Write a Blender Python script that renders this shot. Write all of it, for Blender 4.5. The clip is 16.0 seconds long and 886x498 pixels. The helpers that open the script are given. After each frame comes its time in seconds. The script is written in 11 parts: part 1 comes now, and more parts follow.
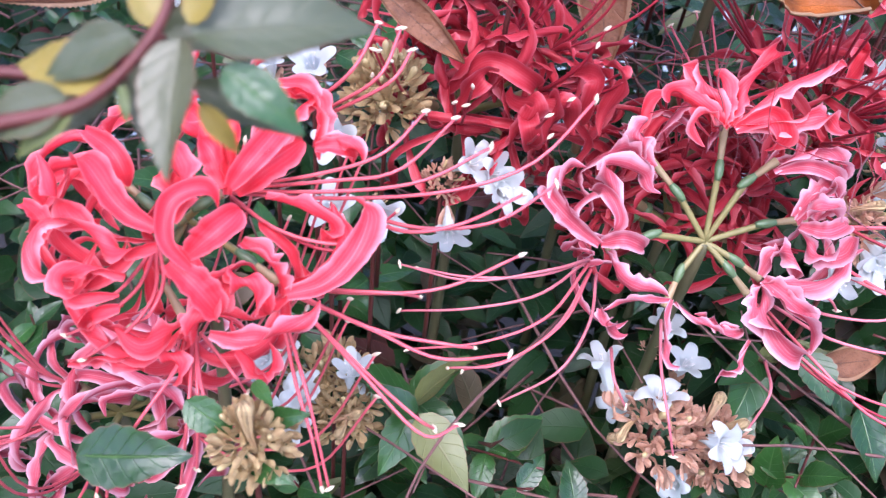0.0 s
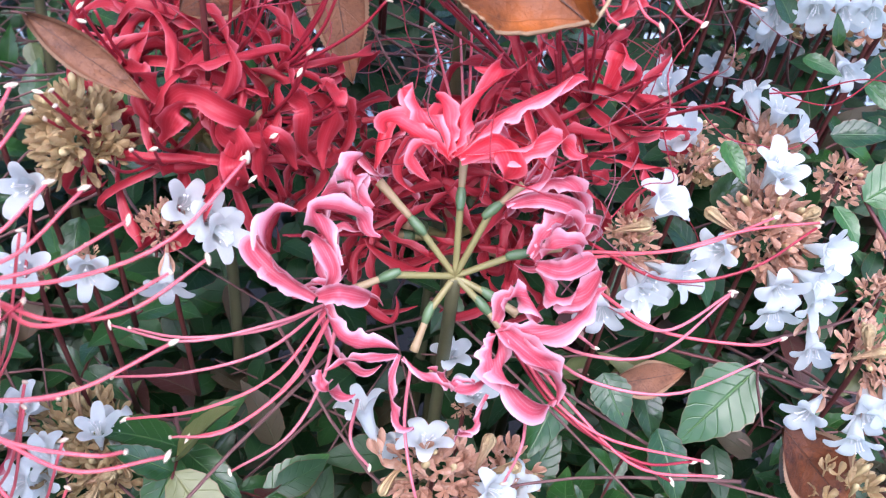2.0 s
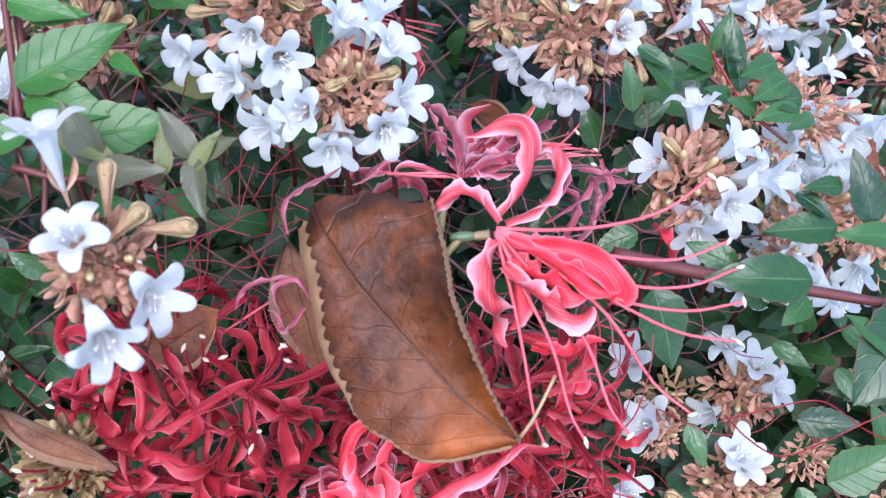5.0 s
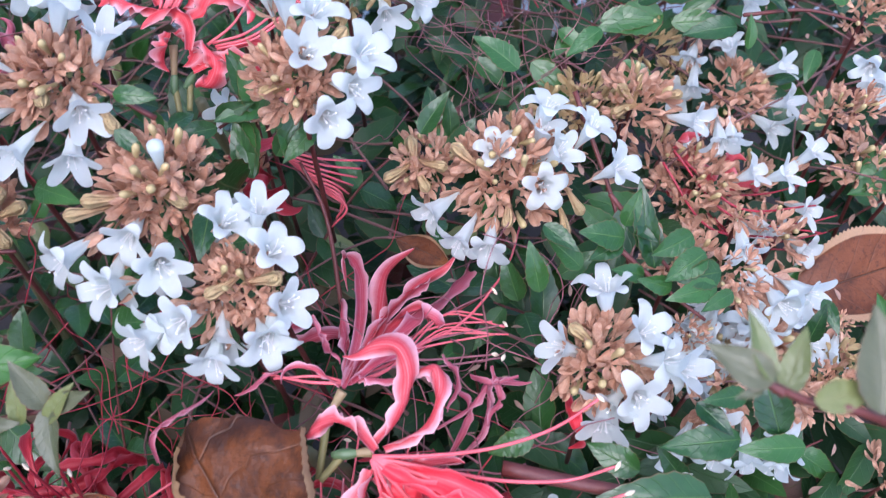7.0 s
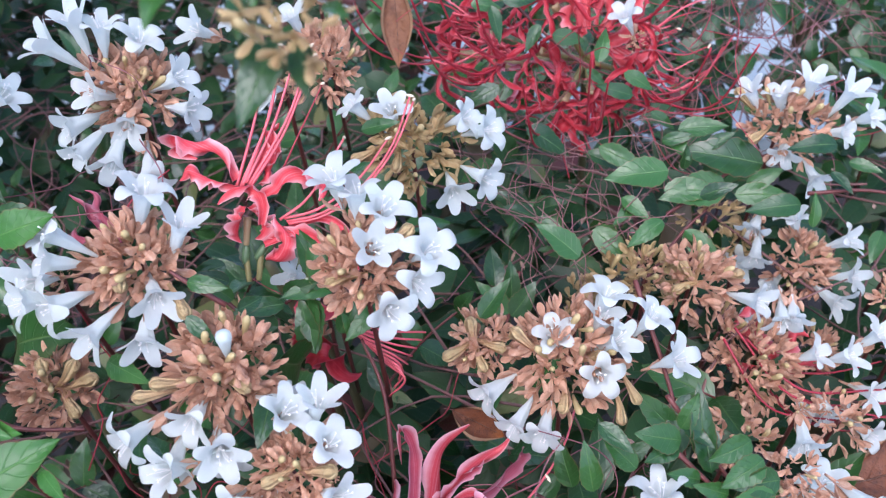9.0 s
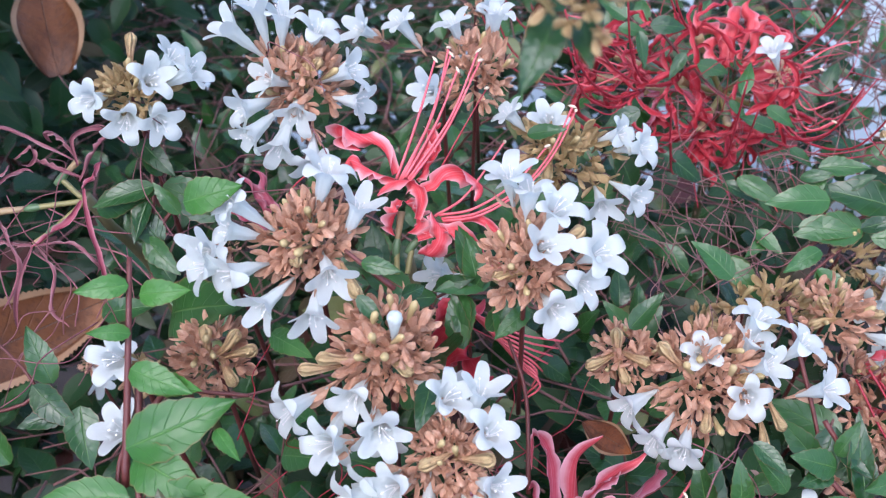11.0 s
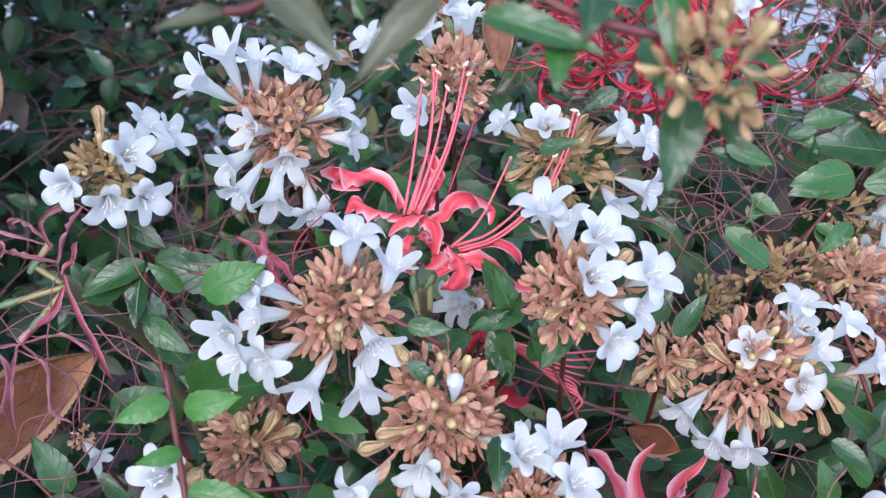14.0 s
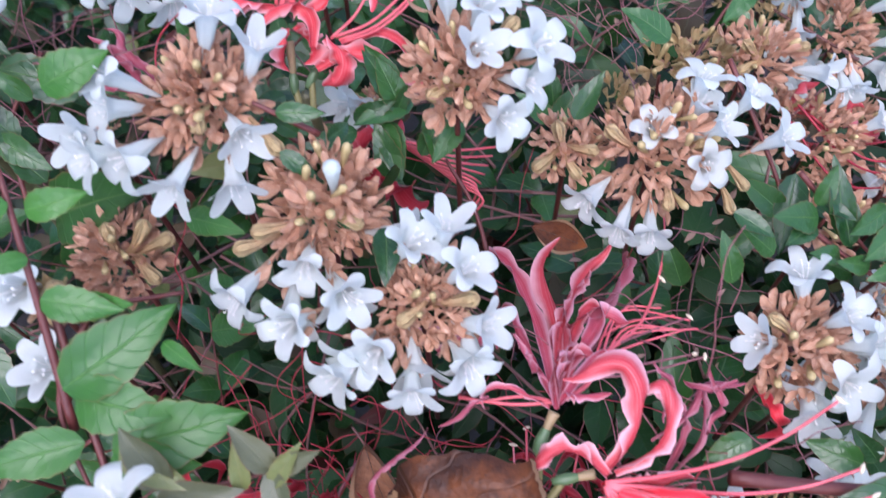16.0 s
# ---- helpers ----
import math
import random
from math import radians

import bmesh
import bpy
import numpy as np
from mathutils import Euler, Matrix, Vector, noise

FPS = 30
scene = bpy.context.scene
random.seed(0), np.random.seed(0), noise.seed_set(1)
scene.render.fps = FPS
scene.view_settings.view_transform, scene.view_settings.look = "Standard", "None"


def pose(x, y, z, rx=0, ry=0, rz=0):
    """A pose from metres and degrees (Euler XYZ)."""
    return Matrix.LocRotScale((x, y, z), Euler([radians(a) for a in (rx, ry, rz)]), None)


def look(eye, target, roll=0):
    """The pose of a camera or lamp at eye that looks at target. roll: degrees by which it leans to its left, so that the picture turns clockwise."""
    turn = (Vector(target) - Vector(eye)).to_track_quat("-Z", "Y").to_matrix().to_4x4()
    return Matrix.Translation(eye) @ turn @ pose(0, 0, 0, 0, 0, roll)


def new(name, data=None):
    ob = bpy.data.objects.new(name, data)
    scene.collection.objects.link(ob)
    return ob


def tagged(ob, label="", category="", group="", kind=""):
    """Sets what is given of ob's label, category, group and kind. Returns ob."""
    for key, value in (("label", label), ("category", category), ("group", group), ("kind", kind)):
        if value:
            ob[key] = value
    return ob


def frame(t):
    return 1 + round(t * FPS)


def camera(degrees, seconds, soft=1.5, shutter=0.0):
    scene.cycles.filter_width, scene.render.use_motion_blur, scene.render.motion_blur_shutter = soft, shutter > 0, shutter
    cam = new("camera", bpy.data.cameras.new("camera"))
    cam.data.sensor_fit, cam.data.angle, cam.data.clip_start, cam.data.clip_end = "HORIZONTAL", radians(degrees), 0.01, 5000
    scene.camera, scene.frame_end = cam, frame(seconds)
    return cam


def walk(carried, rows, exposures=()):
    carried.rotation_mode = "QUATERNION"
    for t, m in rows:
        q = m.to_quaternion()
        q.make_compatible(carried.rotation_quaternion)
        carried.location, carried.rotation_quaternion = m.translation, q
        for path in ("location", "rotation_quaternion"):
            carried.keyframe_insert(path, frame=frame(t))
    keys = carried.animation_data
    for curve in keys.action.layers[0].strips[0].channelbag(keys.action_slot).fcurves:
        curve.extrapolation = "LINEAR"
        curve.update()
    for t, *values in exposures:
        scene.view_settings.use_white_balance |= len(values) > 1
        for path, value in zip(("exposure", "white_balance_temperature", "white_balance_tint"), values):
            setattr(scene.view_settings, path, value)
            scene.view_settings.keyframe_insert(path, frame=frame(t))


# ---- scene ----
# The path: seconds, eye, target, roll.
PATH = [
    (0, (-0.0922, -0.3112, 0.7039), (-0.0652, -0.0574, 0.5464), 7.90),
    (0.5, (-0.0775, -0.3009, 0.7071), (-0.0442, -0.0520, 0.5430), 7.19),
    (1, (-0.0588, -0.2908, 0.7094), (-0.0244, -0.0454, 0.5405), 6.57),
    (1.5, (-0.0422, -0.2811, 0.7123), (-0.0053, -0.0380, 0.5404), 6.35),
    (2, (-0.0357, -0.2799, 0.7167), (0.0045, -0.0375, 0.5446), 6.41),
    (2.5, (-0.0330, -0.2751, 0.7226), (0.0098, -0.0316, 0.5527), 6.68),
    (3, (-0.0279, -0.2646, 0.7427), (0.0124, -0.0240, 0.5680), 6.17),
    (3.5, (-0.0258, -0.2526, 0.7611), (0.0129, -0.0142, 0.5832), 5.33),
    (3.7, (-0.0241, -0.2499, 0.7655), (0.0142, -0.0114, 0.5877), 4.82),
    (5.8, (0.0119, -0.1919, 0.8332), (0.0071, 0.0043, 0.6063), -0.89),
    (6, (0.0156, -0.1883, 0.8349), (0.0098, 0.0085, 0.6086), -1.32),
    (6.5, (0.0236, -0.1791, 0.8388), (0.0175, 0.0184, 0.6131), -1.79),
    (7, (0.0314, -0.1684, 0.8446), (0.0263, 0.0308, 0.6203), -1.92),
    (7.5, (0.0370, -0.1620, 0.8517), (0.0300, 0.0431, 0.6328), -2.98),
    (8, (0.0371, -0.1561, 0.8590), (0.0245, 0.0545, 0.6457), -3.98),
    (8.5, (0.0374, -0.1535, 0.8617), (0.0190, 0.0626, 0.6544), -4.05),
    (9, (0.0319, -0.1548, 0.8632), (0.0075, 0.0647, 0.6602), -2.93),
    (9.5, (0.0276, -0.1562, 0.8655), (-0.0022, 0.0677, 0.6681), -2.09),
    (10, (0.0218, -0.1594, 0.8632), (-0.0130, 0.0682, 0.6708), -1.76),
    (10.2, (0.0183, -0.1614, 0.8591), (-0.0181, 0.0665, 0.6675), -1.50),
    (12.3, (-0.0105, -0.1689, 0.8676), (-0.0579, 0.0496, 0.6676), -0.03),
    (12.5, (-0.0136, -0.1660, 0.8695), (-0.0618, 0.0522, 0.6694), -1.29),
    (13, (-0.0212, -0.1591, 0.8695), (-0.0647, 0.0571, 0.6661), -4.61),
    (13.5, (-0.0249, -0.1515, 0.8694), (-0.0542, 0.0656, 0.6644), -5.43),
    (14, (-0.0236, -0.1445, 0.8678), (-0.0381, 0.0723, 0.6610), -4.94),
    (14.5, (-0.0244, -0.1416, 0.8696), (-0.0294, 0.0762, 0.6633), -5.08),
    (15, (-0.0271, -0.1420, 0.8696), (-0.0282, 0.0762, 0.6637), -5.87),
    (15.5, (-0.0222, -0.1382, 0.8611), (-0.0255, 0.0623, 0.6379), -6.55),
    (16, (-0.0138, -0.1451, 0.8452), (-0.0109, 0.0375, 0.6072), -4.86),
]
cam = camera(50.0, 16.0, soft=1.15, shutter=0.2)
# A small sensor close to its subject: what is nearer or farther than the flower heads turns soft.
cam.data.dof.use_dof, cam.data.dof.focus_distance, cam.data.dof.aperture_fstop = True, 0.25, 32.0
walk(cam, [(t, look(eye, target, roll)) for t, eye, target, roll in PATH], [(0, 2.02, 5600, 25), (2.5, 1.92, 5600, 20), (3.5, 1.86, 5550, 18), (6, 1.61, 5550, 20), (9, 1.57, 5750, 17), (12.5, 1.54, 5750, 18), (16, 1.53, 5700, 20)])
# ---- light ----
world = bpy.data.worlds.new("sky")
scene.world = world
world.use_nodes = True
_n = world.node_tree.nodes
_sky = _n.new("ShaderNodeTexSky")
_sky.sky_type, _sky.sun_disc = "NISHITA", False
_sky.sun_elevation, _sky.sun_rotation = radians(57), radians(192)
_sky.air_density, _sky.dust_density = 1.0, 2.5
_n["Background"].inputs["Strength"].default_value = 0.15
world.node_tree.links.new(_sky.outputs[0], _n["Background"].inputs["Color"])
sun = new("sun", bpy.data.lights.new("sun", "SUN"))
sun.data.energy, sun.data.angle, sun.data.color = 1.1, radians(60), (1.0, 0.95, 0.93)
# The light comes over the camera's shoulder, high and from behind.
sun.matrix_world = look((-0.3, -1.4, 2.6), (0, 0, 0))

# ---- materials ----


class Nodes:
    """A small node writer for one material."""

    def __init__(self, name, roughness=0.5, sub=0.0):
        self.mat = bpy.data.materials.new(name)
        self.mat.use_nodes = True
        self.t = self.mat.node_tree
        self.b = self.t.nodes["Principled BSDF"]
        self.b.inputs["Roughness"].default_value = roughness

    def add(self, kind, **props):
        n = self.t.nodes.new(kind)
        for k, v in props.items():
            if k == "operation":
                n.operation = v
            elif k == "blend":
                n.data_type, n.blend_type = "RGBA", v
        return n

    def link(self, a, b):
        self.t.links.new(a, b)

    def math(self, op, a, b=None, c=None):
        n = self.add("ShaderNodeMath", operation=op)
        for i, v in enumerate((a, b, c)):
            if v is None:
                continue
            if isinstance(v, (int, float)):
                n.inputs[i].default_value = v
            else:
                self.link(v, n.inputs[i])
        return n.outputs[0]

    def mix(self, f, a, b, blend="MIX"):
        n = self.add("ShaderNodeMix", blend=blend)
        for i, v in ((0, f), (6, a), (7, b)):
            if isinstance(v, (int, float)):
                n.inputs[i].default_value = v
            elif isinstance(v, tuple):
                n.inputs[i].default_value = (*v, 1)
            else:
                self.link(v, n.inputs[i])
        return n.outputs[2]

    def noise(self, scale, detail=3.0, rough=0.6, coord="Object"):
        tc = self.add("ShaderNodeTexCoord")
        n = self.add("ShaderNodeTexNoise")
        n.inputs["Scale"].default_value = scale
        n.inputs["Detail"].default_value = detail
        n.inputs["Roughness"].default_value = rough
        self.link(tc.outputs[coord], n.inputs["Vector"])
        return n.outputs["Fac"]

    def step(self, v, lo, hi):
        n = self.add("ShaderNodeMapRange")
        n.interpolation_type = "SMOOTHSTEP"
        self.link(v, n.inputs["Value"])
        n.inputs["From Min"].default_value, n.inputs["From Max"].default_value = lo, hi
        return n.outputs[0]

    def uv(self):
        n = self.add("ShaderNodeUVMap")
        s = self.add("ShaderNodeSeparateXYZ")
        self.link(n.outputs[0], s.inputs[0])
        return s.outputs[0], s.outputs[1]

    def random(self):
        return self.add("ShaderNodeObjectInfo").outputs["Random"]

    def island(self):
        return self.add("ShaderNodeNewGeometry").outputs["Random Per Island"]

    def bump(self, h, strength=0.3, dist=0.001):
        n = self.add("ShaderNodeBump")
        n.inputs["Strength"].default_value, n.inputs["Distance"].default_value = strength, dist
        self.link(h, n.inputs["Height"])
        self.link(n.outputs[0], self.b.inputs["Normal"])

    def done(self, color, thin=0.0):
        """Base colour, and the share of light that a thin blade lets through."""
        self.link(color, self.b.inputs["Base Color"])
        if thin:
            tr = self.add("ShaderNodeBsdfTranslucent")
            self.link(color, tr.inputs["Color"])
            mx = self.add("ShaderNodeMixShader")
            mx.inputs[0].default_value = thin
            self.link(self.b.outputs[0], mx.inputs[1])
            self.link(tr.outputs[0], mx.inputs[2])
            self.link(mx.outputs[0], self.t.nodes["Material Output"].inputs["Surface"])
        return self.mat


def make_white():
    m = Nodes("white_petal", 0.55)
    u, v = m.uv()
    c = m.mix(m.noise(9, 3), (0.635, 0.69, 0.665), (0.69, 0.74, 0.715))
    c = m.mix(m.math("MULTIPLY", m.step(v, 0.45, 0.0), 0.16), c, (0.80, 0.74, 0.68))
    m.bump(m.math("ADD", m.noise(30, 3), m.math("MULTIPLY", m.math("SINE", m.math("MULTIPLY", u, 220.0)), 0.15)), 0.1, 0.004)
    return m.done(c, 0.55)


def make_bud():
    m = Nodes("cream_bud", 0.55)
    u, v = m.uv()
    c = m.mix(m.random(), (0.50, 0.33, 0.15), (0.62, 0.38, 0.22))
    c = m.mix(m.step(v, 0.3, 1.0), c, (0.60, 0.45, 0.22))
    c = m.mix(m.math("MULTIPLY", m.step(m.noise(5, 4), 0.45, 0.7), 0.5), c, (0.42, 0.22, 0.11))
    m.bump(m.math("ADD", m.noise(9, 4), m.math("MULTIPLY", m.math("SINE", m.math("MULTIPLY", u, 9.0)), 0.25)), 0.6, 0.06)
    return m.done(c, 0.2)


def make_sepal(name, a, b, tip):
    m = Nodes(name, 0.42)
    u, v = m.uv()
    r = m.random()
    c = m.mix(r, a, b)
    c = m.mix(m.math("MULTIPLY", m.step(m.noise(3, 4), 0.35, 0.75), 0.8), c, tip)
    c = m.mix(m.math("MULTIPLY", m.step(m.noise(14, 3), 0.6, 0.75), 0.2), c, (0.26, 0.11, 0.06))
    c = m.mix(m.math("MULTIPLY", m.step(m.math("ABSOLUTE", u), 0.14, 0.0), 0.35), c, (0.42, 0.22, 0.12))
    m.bump(m.noise(22, 3), 0.35, 0.03)
    return m.done(c, 0.25)


def make_leaf(name, dark, light, vein, rough=0.32, edge=(0.25, 0.07, 0.05), island=False, gloss=0.52):
    """Glossy blade: midrib and side veins paler, the margin reddish."""
    m = Nodes(name, rough)
    u, v = m.uv()
    au = m.math("ABSOLUTE", u)
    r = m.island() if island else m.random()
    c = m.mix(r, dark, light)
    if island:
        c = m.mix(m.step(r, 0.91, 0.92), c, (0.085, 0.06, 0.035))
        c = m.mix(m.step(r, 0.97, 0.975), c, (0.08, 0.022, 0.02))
    c = m.mix(m.math("MULTIPLY", m.step(m.noise(5, 4), 0.4, 0.7), 0.3), c, light)
    mid = m.step(au, 0.07, 0.0)
    w = m.math("FRACT", m.math("MULTIPLY", m.math("SUBTRACT", v, m.math("MULTIPLY", au, 0.22)), 7.0))
    side = m.step(m.math("ABSOLUTE", m.math("SUBTRACT", w, 0.5)), 0.07, 0.0)
    veins = m.math("MAXIMUM", mid, m.math("MULTIPLY", side, 0.2))
    c = m.mix(m.math("MULTIPLY", veins, 0.36), c, vein)
    c = m.mix(m.math("MULTIPLY", m.step(au, 0.93, 1.0), 0.35), c, edge)
    m.bump(m.math("ADD", m.math("MULTIPLY", veins, -1.0), m.math("MULTIPLY", m.noise(3.5, 2), 0.6)), 0.32, 0.0026)
    m.b.inputs["Specular IOR Level"].default_value = gloss
    return m.done(c, 0.12)


def make_tepal(name, core, core2, margin, width):
    """A lily's strap-shaped tepal: pale crisped margin, deeper middle, faint lengthwise lines."""
    m = Nodes(name, 0.46)
    m.b.inputs["Specular IOR Level"].default_value = 0.35
    u, v = m.uv()
    au = m.math("ABSOLUTE", u)
    c = m.mix(m.noise(120, 3), core, core2)
    lines = m.math("FRACT", m.math("MULTIPLY", u, 4.0))
    c = m.mix(m.math("MULTIPLY", m.step(lines, 0.45, 0.0), 0.13), c, margin)
    e = m.step(m.math("ADD", au, m.math("MULTIPLY", m.noise(160, 2), 0.3)), 1.02 - width, 1.38 - width * 0.25)
    c = m.mix(m.math("MULTIPLY", e, 0.9), c, margin)
    c = m.mix(m.math("MULTIPLY", m.step(au, 0.1, 0.0), 0.12), c, margin)
    m.bump(m.noise(350, 3), 0.3, 0.0006)
    return m.done(c, 0.28)


def make_plain(name, a, b, rough, scale, bump=0.3, thin=0.0):
    m = Nodes(name, rough)
    c = m.mix(m.noise(scale, 4), a, b)
    c = m.mix(m.math("MULTIPLY", m.random(), 0.35), c, b)
    m.bump(m.noise(scale * 3, 3), bump, 0.0006)
    return m.done(c, thin)


def make_dead(name, a, b, dark, tip, lean=0.2, rim=0.75):
    """A dry leaf: leathery, blotched, with a dark midrib and raised side veins."""
    m = Nodes(name, 0.42)
    m.b.inputs["Specular IOR Level"].default_value = 0.22
    u, v = m.uv()
    au = m.math("ABSOLUTE", u)
    c = m.mix(m.noise(3.2, 5, 0.65), a, b)
    c = m.mix(m.step(m.math("ADD", m.noise(2.3, 6, 0.7), m.math("MULTIPLY", v, -0.22)), 0.34, 0.56), c, dark)
    c = m.mix(m.math("MULTIPLY", m.step(m.noise(34, 3), 0.56, 0.66), 0.55), c, dark)
    c = m.mix(m.math("MULTIPLY", m.step(m.math("ADD", v, m.noise(4, 3)), 1.2, 1.6), 0.7), c, tip)
    w = m.math("FRACT", m.math("MULTIPLY", m.math("SUBTRACT", v, m.math("ADD", m.math("MULTIPLY", au, lean), m.math("MULTIPLY", m.noise(3, 2), 0.12))), 8.0))
    side = m.step(m.math("ABSOLUTE", m.math("SUBTRACT", w, 0.5)), 0.05, 0.0)
    mid = m.step(au, 0.035, 0.0)
    veins = m.math("MAXIMUM", mid, m.math("MULTIPLY", side, 0.3))
    c = m.mix(m.math("MULTIPLY", veins, 0.7), c, (0.05, 0.025, 0.015))
    c = m.mix(m.math("MULTIPLY", m.math("MULTIPLY", m.step(au, 0.8, 0.84), m.step(v, 0.0, 0.25)), rim), c, (0.42, 0.27, 0.16))
    m.bump(m.math("ADD", m.math("MULTIPLY", veins, -0.5), m.math("MULTIPLY", m.noise(11, 5), 0.8)), 0.35, 0.004)
    return m.done(c, 0.08)


def make_ground(name, a, b, scale, rough=0.9):
    m = Nodes(name, rough)
    c = m.mix(m.noise(scale, 6, 0.7), a, b)
    c = m.mix(m.math("MULTIPLY", m.noise(scale * 9, 3), 0.4), c, a)
    m.bump(m.noise(scale * 12, 5), 0.6, 0.004)
    return m.done(c)


WHITE = make_white()
BUD = make_bud()
YOUNG_BUD = make_plain("yellow_green_bud", (0.38, 0.31, 0.12), (0.50, 0.38, 0.2), 0.5, 4, 0.1, 0.15)
SEPAL = make_sepal("rust_sepal", (0.59, 0.33, 0.21), (0.44, 0.215, 0.13), (0.67, 0.46, 0.33))
SEPAL_PALE = make_sepal("olive_sepal", (0.42, 0.29, 0.13), (0.36, 0.24, 0.11), (0.5, 0.4, 0.2))
SEPAL_LITTER = make_plain("dry_sepal", (0.22, 0.13, 0.09), (0.36, 0.23, 0.17), 0.7, 300, 0.2, 0.15)
GREEN = make_leaf("green_leaf", (0.007, 0.034, 0.008), (0.030, 0.098, 0.018), (0.15, 0.24, 0.08), rough=0.28, gloss=0.5)
BRIGHT = make_leaf("bright_green_leaf", (0.026, 0.10, 0.016), (0.046, 0.15, 0.023), (0.16, 0.29, 0.09), rough=0.36, gloss=0.42)
# Darker copy of the green leaf: shade of the depth put into the colour.
GREEN_STUFF = make_leaf("shade_darkened_leaf", (0.006, 0.026, 0.007), (0.020, 0.064, 0.015), (0.05, 0.09, 0.03), rough=0.42, island=True, gloss=0.3)
YOUNG = make_leaf("young_leaf", (0.09, 0.12, 0.036), (0.15, 0.16, 0.05), (0.2, 0.17, 0.08), rough=0.4)
YELLOW_LEAF = make_leaf("yellow_green_leaf", (0.20, 0.17, 0.03), (0.30, 0.20, 0.045), (0.3, 0.2, 0.08), rough=0.42)
GREY_LEAF = make_leaf("grey_green_leaf", (0.055, 0.07, 0.032), (0.092, 0.095, 0.048), (0.12, 0.125, 0.07), rough=0.42)
STEM = make_plain("red_brown_stem", (0.06, 0.012, 0.011), (0.115, 0.026, 0.02), 0.55, 200)
TWIG = make_plain("brown_twig", (0.075, 0.03, 0.026), (0.16, 0.075, 0.064), 0.75, 180)
RED = make_tepal("red_tepal", (0.70, 0.022, 0.042), (0.80, 0.062, 0.088), (0.85, 0.30, 0.34), 0.22)
RED_PALE = make_tepal("pale_edged_red_tepal", (0.68, 0.024, 0.045), (0.78, 0.075, 0.10), (0.85, 0.45, 0.50), 0.34)
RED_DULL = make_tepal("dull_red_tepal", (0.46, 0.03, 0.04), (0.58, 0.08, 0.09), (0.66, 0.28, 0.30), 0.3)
CORAL = make_tepal("coral_tepal", (0.60, 0.028, 0.045), (0.72, 0.09, 0.11), (0.84, 0.50, 0.52), 0.42)
WILTED = make_tepal("wilted_tepal", (0.20, 0.06, 0.075), (0.30, 0.11, 0.125), (0.36, 0.2, 0.21), 0.3)
# Shade on lilies set back in the shrub is put into this red.
SHADED_RED = make_tepal("shaded_red_tepal", (0.30, 0.011, 0.021), (0.47, 0.033, 0.047), (0.58, 0.15, 0.18), 0.18)
STRIPED = make_tepal("striped_tepal", (0.42, 0.022, 0.036), (0.55, 0.065, 0.08), (0.78, 0.48, 0.51), 0.42)
PINK = make_tepal("pink_tepal", (0.41, 0.034, 0.062), (0.53, 0.092, 0.128), (0.77, 0.49, 0.54), 0.42)
FADED = make_tepal("faded_tepal", (0.26, 0.04, 0.07), (0.36, 0.08, 0.11), (0.45, 0.22, 0.26), 0.35)
FILAMENT = make_plain("red_filament", (0.57, 0.05, 0.075), (0.69, 0.16, 0.18), 0.4, 60, 0.1, 0.15)
PALE_FILAMENT = make_plain("pink_filament", (0.50, 0.09, 0.12), (0.60, 0.21, 0.23), 0.4, 60, 0.1, 0.15)
# Crimson stamens, darkened to carry the shade that the deeper ones lie in.
DARK_FILAMENT = make_plain("crimson_shaded_filament", (0.22, 0.008, 0.02), (0.34, 0.024, 0.04), 0.45, 60, 0.1, 0.1)
FADED_FILAMENT = make_plain("faded_filament", (0.15, 0.045, 0.055), (0.26, 0.10, 0.11), 0.6, 120, 0.1, 0.1)
WITHERED_THREAD = make_plain("withered_pink_thread", (0.17, 0.075, 0.07), (0.27, 0.14, 0.13), 0.6, 120, 0.1, 0.1)
ANTHER = make_plain("cream_anther", (0.52, 0.40, 0.27), (0.66, 0.56, 0.41), 0.8, 400)
STAMEN = make_plain("white_stamen", (0.8, 0.8, 0.8), (0.86, 0.84, 0.8), 0.6, 300, 0.1, 0.2)
PEDICEL = make_plain("yellow_green_pedicel", (0.16, 0.165, 0.05), (0.27, 0.225, 0.09), 0.45, 90, 0.15, 0.1)
SCAPE = make_plain("dull_green_scape", (0.05, 0.07, 0.025), (0.12, 0.10, 0.05), 0.5, 90, 0.15)
OVARY = make_plain("green_ovary", (0.045, 0.10, 0.045), (0.11, 0.17, 0.07), 0.4, 160, 0.15)
OVARY_TOP = make_plain("pale_pink_tube", (0.27, 0.23, 0.10), (0.38, 0.25, 0.14), 0.45, 120, 0.1, 0.15)
DEAD = make_dead("brown_dry_leaf", (0.095, 0.030, 0.013), (0.17, 0.056, 0.020), (0.036, 0.014, 0.009), (0.30, 0.098, 0.022))
DEAD_CURLED = make_dead("curled_dry_leaf", (0.075, 0.023, 0.008), (0.155, 0.050, 0.015), (0.028, 0.011, 0.007), (0.38, 0.105, 0.016), -0.22, 0.0)
DEAD_TAN = make_dead("orange_tan_dry_leaf", (0.085, 0.031, 0.012), (0.14, 0.056, 0.021), (0.05, 0.02, 0.011), (0.36, 0.17, 0.08))
DEAD_PALE = make_dead("tan_dry_leaf", (0.16, 0.068, 0.034), (0.25, 0.118, 0.064), (0.08, 0.035, 0.02), (0.30, 0.13, 0.06))
RIM = make_plain("pale_leaf_underside", (0.13, 0.07, 0.03), (0.25, 0.145, 0.07), 0.7, 7, 0.8, 0.05)
MIDRIB = make_plain("dark_midrib", (0.04, 0.02, 0.014), (0.09, 0.04, 0.022), 0.5, 60)
